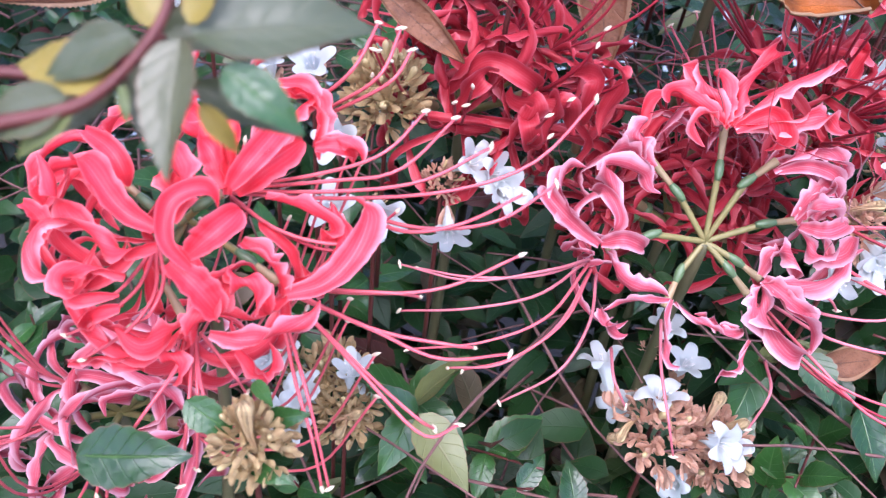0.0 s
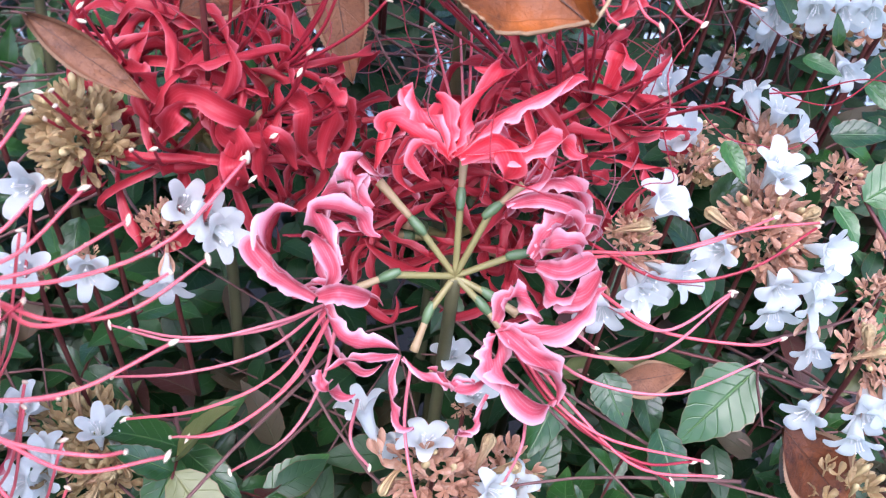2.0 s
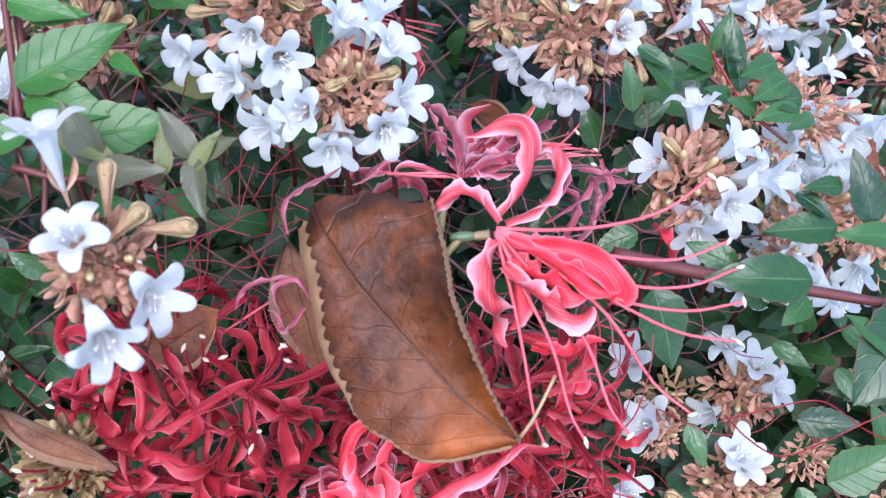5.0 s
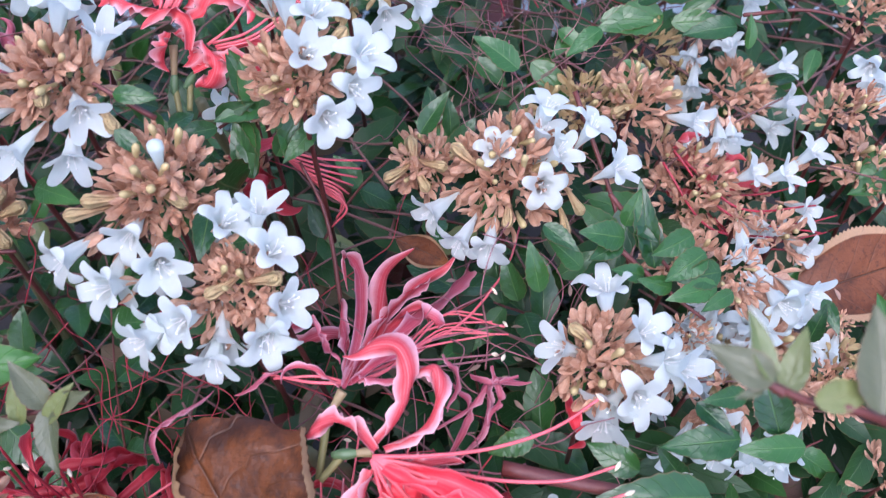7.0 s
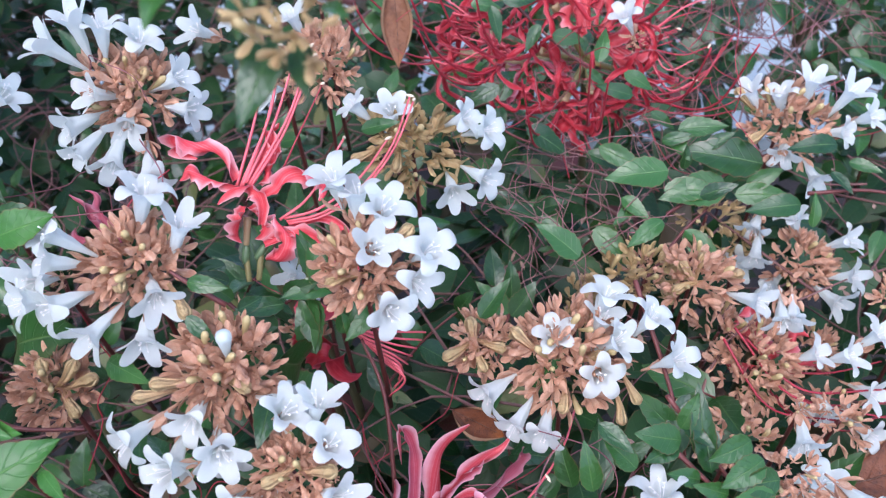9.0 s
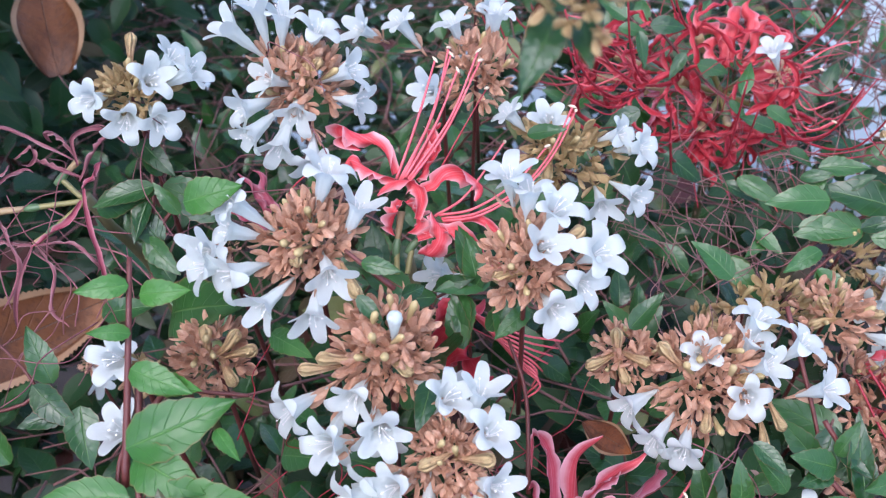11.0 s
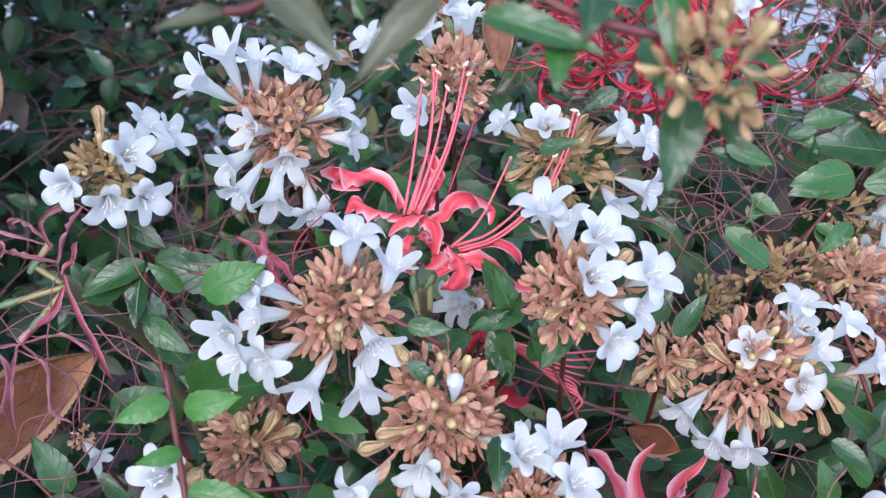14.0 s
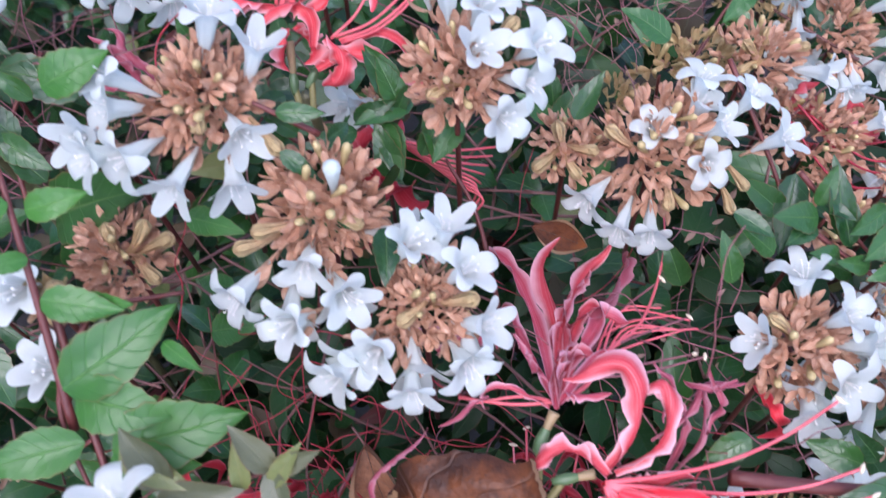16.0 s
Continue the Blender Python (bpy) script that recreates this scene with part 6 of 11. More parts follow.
tepal(lily_hub, [(0.0052, -0.1142, 0.6108), (0.0107, -0.1162, 0.6137), (0.0176, -0.1170, 0.6120), (0.0193, -0.1165, 0.6059)], 0.0040, PINK, 869, (-0.1110, -0.8297, 0.5470), 0.55, 0.16)
tepal(lily_hub, [(0.0096, -0.1204, 0.6022), (0.0124, -0.1203, 0.6077), (0.0169, -0.1182, 0.6100), (0.0211, -0.1161, 0.6070)], 0.0048, PINK, 870, (-0.1110, -0.8297, 0.5470), 0.55, 0.16)
tepal(lily_hub, [(0.0103, -0.1212, 0.6012), (0.0150, -0.1219, 0.6058), (0.0226, -0.1190, 0.6028)], 0.0051, PINK, 871, (-0.1110, -0.8297, 0.5470), 0.55, 0.16)
tepal(lily_hub, [(0.0110, -0.1217, 0.6006), (0.0166, -0.1249, 0.6015), (0.0245, -0.1197, 0.6021)], 0.0048, PINK, 872, (-0.1110, -0.8297, 0.5470), 0.55, 0.16)
tepal(lily_hub, [(0.0111, -0.1224, 0.5995), (0.0143, -0.1276, 0.5970), (0.0211, -0.1271, 0.5974), (0.0251, -0.1211, 0.6002)], 0.0051, PINK, 873, (-0.1110, -0.8297, 0.5470), 0.55, 0.16)
tepal(lily_hub, [(0.0026, -0.1275, 0.5900), (0.0047, -0.1272, 0.5958), (0.0097, -0.1271, 0.5951), (0.0121, -0.1271, 0.5884)], 0.0048, PINK, 874, (-0.1110, -0.8297, 0.5470), 0.55, 0.16)
tepal(lily_hub, [(0.0035, -0.1283, 0.5890), (0.0072, -0.1328, 0.5878), (0.0130, -0.1352, 0.5835), (0.0188, -0.1360, 0.5763)], 0.0061, PINK, 875, (-0.1110, -0.8297, 0.5470), 0.55, 0.16)
tepal(lily_hub, [(0.0030, -0.1290, 0.5879), (0.0037, -0.1354, 0.5831), (0.0096, -0.1392, 0.5767), (0.0166, -0.1373, 0.5738)], 0.0059, PINK, 876, (-0.1110, -0.8297, 0.5470), 0.55, 0.16)
tepal(lily_hub, [(0.0035, -0.1286, 0.5886), (0.0109, -0.1316, 0.5903), (0.0188, -0.1298, 0.5929), (0.0244, -0.1239, 0.5958)], 0.0051, PINK, 877, (-0.1110, -0.8297, 0.5470), 0.55, 0.16)
tepal(lily_hub, [(0.0023, -0.1289, 0.5878), (0.0016, -0.1345, 0.5840), (0.0074, -0.1347, 0.5759)], 0.0051, PINK, 878, (-0.1110, -0.8297, 0.5470), 0.55, 0.16)
tepal(lily_hub, [(-0.0016, -0.1344, 0.5788), (-0.0076, -0.1356, 0.5804), (-0.0105, -0.1300, 0.5795)], 0.0027, PINK, 879, (-0.1110, -0.8297, 0.5470), 0.55, 0.16)
tepal(lily_hub, [(-0.0175, -0.1298, 0.5825), (-0.0198, -0.1353, 0.5785), (-0.0177, -0.1388, 0.5717), (-0.0129, -0.1376, 0.5675)], 0.0023, PINK, 880, (-0.1110, -0.8297, 0.5470), 0.55, 0.16)
tepal(lily_hub, [(-0.0167, -0.1301, 0.5822), (-0.0114, -0.1351, 0.5805), (-0.0046, -0.1362, 0.5784), (0.0021, -0.1327, 0.5780)], 0.0027, PINK, 881, (-0.1110, -0.8297, 0.5470), 0.55, 0.16)
tepal(lily_hub, [(-0.0180, -0.1298, 0.5824), (-0.0258, -0.1316, 0.5828), (-0.0320, -0.1280, 0.5781)], 0.0023, PINK, 882, (-0.1110, -0.8297, 0.5470), 0.55, 0.16)
tepal(lily_hub, [(0.0011, -0.1360, 0.5769), (-0.0020, -0.1413, 0.5729), (-0.0059, -0.1385, 0.5675)], 0.0021, PINK, 883, (-0.1110, -0.8297, 0.5470), 0.55, 0.16)
tepal(lily_hub, [(0.0053, -0.1290, 0.5884), (0.0096, -0.1342, 0.5861), (0.0183, -0.1330, 0.5808)], 0.0044, PINK, 884, (-0.1110, -0.8297, 0.5470), 0.55, 0.16)
pedicel(lily_hub, (-0.0031, -0.1046, 0.5845), (-0.0031, -0.1001, 0.6028), (-0.0024, -0.0938, 0.6119))
pedicel(lily_hub, (-0.0031, -0.1046, 0.5845), (0.0101, -0.1065, 0.5923), (0.0203, -0.1064, 0.5947))
pedicel(lily_hub, (-0.0031, -0.1046, 0.5845), (-0.0185, -0.1079, 0.5872), (-0.0298, -0.1095, 0.5826))
pedicel(lily_hub, (-0.0031, -0.1046, 0.5845), (-0.0123, -0.1011, 0.5960), (-0.0214, -0.0944, 0.6036))
pedicel(lily_hub, (-0.0031, -0.1046, 0.5845), (0.0038, -0.1022, 0.6014), (0.0110, -0.0995, 0.6067))
pedicel(lily_hub, (-0.0031, -0.1046, 0.5845), (0.0032, -0.1090, 0.5797), (0.0086, -0.1132, 0.5748))
pedicel(lily_hub, (-0.0031, -0.1046, 0.5845), (-0.0090, -0.1089, 0.5772), (-0.0124, -0.1139, 0.5694))
pedicel(lily_hub, (-0.0031, -0.1046, 0.5845), (0.0048, -0.1078, 0.5817), (0.0115, -0.1111, 0.5785))
filament(lily_hub, [(-0.0323, -0.1056, 0.5769), (-0.0439, -0.1140, 0.5780), (-0.0635, -0.1170, 0.5749), (-0.0811, -0.1095, 0.5732)], PALE_FILAMENT, 0.00048, True, 36)
filament(lily_hub, [(-0.0323, -0.1056, 0.5769), (-0.0463, -0.1147, 0.5766), (-0.0635, -0.1165, 0.5756), (-0.0767, -0.1103, 0.5730)], PALE_FILAMENT, 0.00048, True, 37)
filament(lily_hub, [(-0.0329, -0.1058, 0.5764), (-0.0462, -0.1175, 0.5727), (-0.0633, -0.1210, 0.5693), (-0.0804, -0.1163, 0.5636)], PALE_FILAMENT, 0.00048, True, 38)
filament(lily_hub, [(-0.0323, -0.1063, 0.5758), (-0.0436, -0.1208, 0.5686), (-0.0594, -0.1260, 0.5631), (-0.0774, -0.1221, 0.5561)], FILAMENT, 0.00048, True, 39)
filament(lily_hub, [(-0.0316, -0.1072, 0.5748), (-0.0410, -0.1223, 0.5670), (-0.0544, -0.1293, 0.5595), (-0.0672, -0.1254, 0.5537)], PALE_FILAMENT, 0.00048, True, 40)
filament(lily_hub, [(-0.0316, -0.1072, 0.5748), (-0.0395, -0.1217, 0.5681), (-0.0519, -0.1286, 0.5609), (-0.0634, -0.1259, 0.5538)], FILAMENT, 0.00048, True, 41)
filament(lily_hub, [(-0.0302, -0.1080, 0.5739), (-0.0333, -0.1222, 0.5687), (-0.0408, -0.1312, 0.5597), (-0.0538, -0.1312, 0.5484)], PALE_FILAMENT, 0.00048, True, 42)
filament(lily_hub, [(-0.0008, -0.0854, 0.6086), (-0.0003, -0.0677, 0.6163), (0.0013, -0.0399, 0.6246)], PALE_FILAMENT, 0.00048, True, 43)
filament(lily_hub, [(-0.0002, -0.0855, 0.6087), (0.0069, -0.0708, 0.6136), (0.0176, -0.0422, 0.6249)], FILAMENT, 0.00048, True, 44)
filament(lily_hub, [(-0.0015, -0.0854, 0.6086), (-0.0042, -0.0674, 0.6160), (-0.0060, -0.0419, 0.6203)], FILAMENT, 0.00048, True, 45)
filament(lily_hub, [(0.0005, -0.0855, 0.6088), (0.0153, -0.0739, 0.6110), (0.0372, -0.0517, 0.6157)], FILAMENT, 0.00048, True, 46)
filament(lily_hub, [(-0.0002, -0.0855, 0.6087), (0.0016, -0.0663, 0.6188), (0.0049, -0.0376, 0.6286)], FILAMENT, 0.00048, True, 47)
filament(lily_hub, [(0.0261, -0.1040, 0.5917), (0.0422, -0.1128, 0.5983), (0.0593, -0.1140, 0.6054), (0.0781, -0.1107, 0.6057)], FILAMENT, 0.00048, True, 48)
filament(lily_hub, [(0.0275, -0.1049, 0.5907), (0.0473, -0.1147, 0.6010), (0.0680, -0.1091, 0.6058)], FILAMENT, 0.00048, True, 49)
filament(lily_hub, [(0.0274, -0.1027, 0.5937), (0.0423, -0.1164, 0.5931), (0.0596, -0.1191, 0.5983), (0.0775, -0.1112, 0.6048)], DARK_FILAMENT, 0.00048, True, 50)
filament(lily_hub, [(0.0303, -0.1097, 0.5845), (0.0413, -0.1229, 0.5838), (0.0600, -0.1288, 0.5847), (0.0699, -0.1252, 0.5834)], FILAMENT, 0.00048, True, 51)
filament(lily_hub, [(0.0316, -0.1115, 0.5823), (0.0416, -0.1249, 0.5854), (0.0585, -0.1180, 0.5912)], PALE_FILAMENT, 0.00048, True, 52)
filament(lily_hub, [(0.0161, -0.1138, 0.5757), (0.0252, -0.1246, 0.5780), (0.0403, -0.1280, 0.5815), (0.0583, -0.1182, 0.5909)], PALE_FILAMENT, 0.00048, True, 53)
filament(lily_hub, [(0.0213, -0.1131, 0.5778), (0.0231, -0.1240, 0.5827), (0.0276, -0.1225, 0.5782)], PALE_FILAMENT, 0.00048, True, 54)
filament(lily_hub, [(0.0110, -0.1148, 0.5731), (0.0179, -0.1296, 0.5692), (0.0296, -0.1380, 0.5651), (0.0529, -0.1397, 0.5592)], FILAMENT, 0.00048, True, 55)
filament(lily_hub, [(0.0104, -0.1155, 0.5720), (0.0192, -0.1313, 0.5671), (0.0359, -0.1414, 0.5616), (0.0503, -0.1395, 0.5590)], DARK_FILAMENT, 0.00048, True, 56)
filament(lily_hub, [(0.0136, -0.1158, 0.5723), (0.0217, -0.1307, 0.5686), (0.0359, -0.1422, 0.5606), (0.0561, -0.1420, 0.5567)], FILAMENT, 0.00048, True, 57)
filament(lily_hub, [(0.0149, -0.1152, 0.5735), (0.0266, -0.1282, 0.5731), (0.0442, -0.1336, 0.5746), (0.0650, -0.1276, 0.5790)], PALE_FILAMENT, 0.00048, True, 58)
filament(lily_hub, [(0.0123, -0.1157, 0.5722), (0.0192, -0.1304, 0.5683), (0.0284, -0.1385, 0.5642), (0.0454, -0.1417, 0.5549)], DARK_FILAMENT, 0.00048, True, 59)
filament(lily_hub, [(-0.0130, -0.1158, 0.5666), (-0.0151, -0.1296, 0.5621), (-0.0134, -0.1399, 0.5533), (-0.0102, -0.1412, 0.5435)], PALE_FILAMENT, 0.00048, True, 60)
filament(lily_hub, [(-0.0252, -0.1193, 0.5591), (-0.0271, -0.1326, 0.5598), (-0.0226, -0.1335, 0.5518)], PALE_FILAMENT, 0.00048, True, 61)
filament(lily_hub, [(0.0139, -0.1234, 0.5616), (0.0106, -0.1366, 0.5622), (0.0075, -0.1384, 0.5514)], PALE_FILAMENT, 0.00048, True, 62)
floret(lily_hub, (-0.0031, -0.1046, 0.5845), (0.0001, -0.0817, 0.6054), seed=63, material=PINK, size=0.024, stamens=0, tepals=4, stalk=False)
floret(lily_hub, (-0.0031, -0.1046, 0.5845), (0.0145, -0.0878, 0.5999), seed=66, material=PINK, size=0.024, stamens=0, tepals=4, stalk=False)
lily_shaded = spider_lily((-0.0652, -0.0560, 0.5925), 'dense red spider lily, darkened for the shade of the shrub', 0.45)
floret(lily_shaded, (-0.0652, -0.0560, 0.5925), (-0.0748, -0.0701, 0.6119), seed=1, material=SHADED_RED, thread=DARK_FILAMENT, size=0.034, reach=0.03, stamens=4, lift=0.005, back=0.5)
floret(lily_shaded, (-0.0652, -0.0560, 0.5925), (-0.0680, -0.0652, 0.6200), seed=2, material=SHADED_RED, thread=DARK_FILAMENT, size=0.034, reach=0.03, stamens=4, lift=0.005, back=0.5)
floret(lily_shaded, (-0.0652, -0.0560, 0.5925), (-0.0573, -0.0687, 0.6176), seed=3, material=SHADED_RED, thread=DARK_FILAMENT, size=0.034, reach=0.03, stamens=4, lift=0.005, back=0.5)
floret(lily_shaded, (-0.0652, -0.0560, 0.5925), (-0.0480, -0.0762, 0.6096), seed=4, material=SHADED_RED, thread=DARK_FILAMENT, size=0.034, reach=0.03, stamens=4, lift=0.005, back=0.5)
floret(lily_shaded, (-0.0652, -0.0560, 0.5925), (-0.0681, -0.0789, 0.6016), seed=5, material=SHADED_RED, thread=DARK_FILAMENT, size=0.034, reach=0.03, stamens=4, lift=0.005, back=0.5)
floret(lily_shaded, (-0.0652, -0.0560, 0.5925), (-0.0561, -0.0818, 0.6003), seed=6, material=SHADED_RED, thread=DARK_FILAMENT, size=0.034, reach=0.03, stamens=4, lift=0.005, back=0.5)
floret(lily_shaded, (-0.0652, -0.0560, 0.5925), (-0.0775, -0.0763, 0.6030), seed=7, material=SHADED_RED, thread=DARK_FILAMENT, size=0.034, reach=0.03, stamens=4, lift=0.005, back=0.5)
floret(lily_shaded, (-0.0652, -0.0560, 0.5925), (-0.0453, -0.0700, 0.6185), seed=8, material=SHADED_RED, thread=DARK_FILAMENT, size=0.034, reach=0.03, stamens=4, lift=0.005, back=0.5)
floret(lily_shaded, (-0.0652, -0.0560, 0.5925), (-0.0613, -0.0619, 0.6259), seed=9, material=SHADED_RED, thread=DARK_FILAMENT, size=0.034, reach=0.03, stamens=4, lift=0.005, back=0.5)
floret(lily_shaded, (-0.0652, -0.0560, 0.5925), (-0.0707, -0.0609, 0.6252), seed=10, material=SHADED_RED, thread=DARK_FILAMENT, size=0.034, reach=0.03, stamens=4, lift=0.005, back=0.5)
tepal(lily_shaded, [(-0.0726, -0.0843, 0.6102), (-0.0643, -0.0901, 0.6218), (-0.0545, -0.0933, 0.6196), (-0.0470, -0.0871, 0.6121)], 0.0056, SHADED_RED, 11, (-0.1290, -0.7948, 0.5931), 0.35, 0.12)
tepal(lily_shaded, [(-0.0790, -0.0752, 0.6211), (-0.0725, -0.0890, 0.6242), (-0.0675, -0.0818, 0.6147)], 0.0053, SHADED_RED, 12, (-0.1290, -0.7948, 0.5931), 0.35, 0.12)
tepal(lily_shaded, [(-0.0560, -0.0938, 0.6011), (-0.0525, -0.0991, 0.6150), (-0.0573, -0.0867, 0.6103)], 0.0062, SHADED_RED, 13, (-0.1290, -0.7948, 0.5931), 0.35, 0.12)
tepal(lily_shaded, [(-0.0471, -0.0948, 0.6018), (-0.0471, -0.0990, 0.6163), (-0.0432, -0.0882, 0.6114)], 0.0056, SHADED_RED, 14, (-0.1290, -0.7948, 0.5931), 0.35, 0.12)
tepal(lily_shaded, [(-0.0701, -0.0877, 0.6062), (-0.0652, -0.0941, 0.6189), (-0.0637, -0.0822, 0.6150)], 0.0062, SHADED_RED, 15, (-0.1290, -0.7948, 0.5931), 0.35, 0.12)
tepal(lily_shaded, [(-0.0419, -0.0830, 0.6187), (-0.0374, -0.0964, 0.6220), (-0.0394, -0.0925, 0.6065)], 0.0053, SHADED_RED, 16, (-0.1290, -0.7948, 0.5931), 0.35, 0.12)
tepal(lily_shaded, [(-0.0342, -0.0822, 0.6214), (-0.0319, -0.0962, 0.6234), (-0.0349, -0.0914, 0.6089)], 0.0047, SHADED_RED, 17, (-0.1290, -0.7948, 0.5931), 0.35, 0.12)
tepal(lily_shaded, [(-0.0560, -0.0861, 0.6114), (-0.0459, -0.0991, 0.6164), (-0.0406, -0.0916, 0.6074)], 0.0056, SHADED_RED, 18, (-0.1290, -0.7948, 0.5931), 0.35, 0.12)
tepal(lily_shaded, [(-0.0522, -0.0896, 0.6076), (-0.0532, -0.1020, 0.6110), (-0.0496, -0.0960, 0.5995)], 0.0056, SHADED_RED, 19, (-0.1290, -0.7948, 0.5931), 0.35, 0.12)
filament(lily_shaded, [(-0.0958, -0.0518, 0.6188), (-0.0745, -0.0642, 0.6218), (-0.0581, -0.0660, 0.6280), (-0.0386, -0.0572, 0.6359)], FILAMENT, 0.00048, False, 20)
filament(lily_shaded, [(-0.0383, -0.0393, 0.6227), (-0.0490, -0.0538, 0.6202), (-0.0595, -0.0525, 0.6122)], FADED_FILAMENT, 0.00048, True, 21)
lily_back_mass = spider_lily((-0.0268, -0.0400, 0.5647), 'red spider lily behind the others, darkened for shade', 0.45)
floret(lily_back_mass, (-0.0268, -0.0400, 0.5647), (-0.0363, -0.0483, 0.5769), seed=1, material=SHADED_RED, thread=DARK_FILAMENT, size=0.032, reach=0.03, stamens=3, lift=0.0, anthers=False, back=0.5)
floret(lily_back_mass, (-0.0268, -0.0400, 0.5647), (-0.0267, -0.0454, 0.5828), seed=2, material=SHADED_RED, thread=DARK_FILAMENT, size=0.032, reach=0.03, stamens=3, lift=0.0, anthers=False, back=0.5)
floret(lily_back_mass, (-0.0268, -0.0400, 0.5647), (-0.0172, -0.0541, 0.5732), seed=3, material=SHADED_RED, thread=DARK_FILAMENT, size=0.032, reach=0.03, stamens=3, lift=0.0, anthers=False, back=0.5)
floret(lily_back_mass, (-0.0268, -0.0400, 0.5647), (-0.0076, -0.0513, 0.5791), seed=4, material=SHADED_RED, thread=DARK_FILAMENT, size=0.032, reach=0.03, stamens=3, lift=0.0, anthers=False, back=0.5)
floret(lily_back_mass, (-0.0268, -0.0400, 0.5647), (0.0116, -0.0495, 0.5857), seed=5, material=SHADED_RED, thread=DARK_FILAMENT, size=0.032, reach=0.03, stamens=3, lift=0.0, anthers=False, back=0.5)
floret(lily_back_mass, (-0.0268, -0.0400, 0.5647), (0.0211, -0.0544, 0.5812), seed=6, material=SHADED_RED, thread=DARK_FILAMENT, size=0.032, reach=0.03, stamens=3, lift=0.0, anthers=False, back=0.5)
floret(lily_back_mass, (-0.0268, -0.0400, 0.5647), (0.0147, -0.0575, 0.5756), seed=7, material=SHADED_RED, thread=DARK_FILAMENT, size=0.032, reach=0.03, stamens=3, lift=0.0, anthers=False, back=0.5)
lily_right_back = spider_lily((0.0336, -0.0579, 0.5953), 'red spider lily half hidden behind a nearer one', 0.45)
floret(lily_right_back, (0.0336, -0.0579, 0.5953), (0.0236, -0.0737, 0.6128), seed=1, material=SHADED_RED, thread=DARK_FILAMENT, size=0.031, reach=0.045, stamens=5, lift=0.0, anthers=False)
floret(lily_right_back, (0.0336, -0.0579, 0.5953), (0.0304, -0.0735, 0.6145), seed=2, material=SHADED_RED, thread=DARK_FILAMENT, size=0.031, reach=0.045, stamens=5, lift=0.0, anthers=False)
floret(lily_right_back, (0.0336, -0.0579, 0.5953), (0.0360, -0.0772, 0.6105), seed=3, material=SHADED_RED, thread=DARK_FILAMENT, size=0.031, reach=0.045, stamens=5, lift=0.0, anthers=False)
floret(lily_right_back, (0.0336, -0.0579, 0.5953), (0.0293, -0.0806, 0.6042), seed=4, material=SHADED_RED, thread=DARK_FILAMENT, size=0.031, reach=0.045, stamens=5, lift=0.0, anthers=False)
floret(lily_right_back, (0.0336, -0.0579, 0.5953), (0.0166, -0.0698, 0.6167), seed=5, material=SHADED_RED, thread=DARK_FILAMENT, size=0.031, reach=0.045, stamens=5, lift=0.0, anthers=False)
lily_under_hub = spider_lily((0.0031, -0.0587, 0.5635), 'red spider lily under a pink one, darkened for shade', 0.45)
floret(lily_under_hub, (0.0031, -0.0587, 0.5635), (-0.0116, -0.0673, 0.5744), seed=1, material=SHADED_RED, thread=DARK_FILAMENT, size=0.032, reach=0.03, stamens=3, lift=0.0, back=0.5, anthers=False)
floret(lily_under_hub, (0.0031, -0.0587, 0.5635), (0.0004, -0.0657, 0.5792), seed=2, material=SHADED_RED, thread=DARK_FILAMENT, size=0.032, reach=0.03, stamens=3, lift=0.0, back=0.5, anthers=False)
floret(lily_under_hub, (0.0031, -0.0587, 0.5635), (0.0126, -0.0685, 0.5778), seed=3, material=SHADED_RED, thread=DARK_FILAMENT, size=0.032, reach=0.03, stamens=3, lift=0.0, back=0.5, anthers=False)
floret(lily_under_hub, (0.0031, -0.0587, 0.5635), (0.0158, -0.0750, 0.5694), seed=4, material=SHADED_RED, thread=DARK_FILAMENT, size=0.032, reach=0.03, stamens=3, lift=0.0, back=0.5, anthers=False)
floret(lily_under_hub, (0.0031, -0.0587, 0.5635), (-0.0028, -0.0619, 0.5839), seed=5, material=SHADED_RED, thread=DARK_FILAMENT, size=0.032, reach=0.03, stamens=3, lift=0.0, back=0.5, anthers=False)
floret(lily_under_hub, (0.0031, -0.0587, 0.5635), (0.0093, -0.0630, 0.5850), seed=6, material=SHADED_RED, thread=DARK_FILAMENT, size=0.032, reach=0.03, stamens=3, lift=0.0, back=0.5, anthers=False)
floret(lily_under_hub, (0.0031, -0.0587, 0.5635), (-0.0175, -0.0686, 0.5713), seed=7, material=SHADED_RED, thread=DARK_FILAMENT, size=0.032, reach=0.03, stamens=3, lift=0.0, back=0.5, anthers=False)
lily_by_leaf = spider_lily((-0.0018, -0.0671, 0.6664), 'red and white striped spider lily beside a brown dry leaf', 0.45)
pedicel(lily_by_leaf, (0.0022, -0.0744, 0.6676), (0.0070, -0.0703, 0.6710), (0.0130, -0.0699, 0.6712))
pedicel(lily_by_leaf, (0.0014, -0.0727, 0.6651), (0.0034, -0.0630, 0.6735), (0.0066, -0.0589, 0.6770))
tepal(lily_by_leaf, [(0.0143, -0.0733, 0.6780), (0.0108, -0.0714, 0.6815), (0.0063, -0.0700, 0.6831), (0.0019, -0.0706, 0.6813), (0.0009, -0.0709, 0.6786)], 0.0039, STRIPED, 201, (0.0193, -0.6561, 0.7544), 0.60, 0.20)
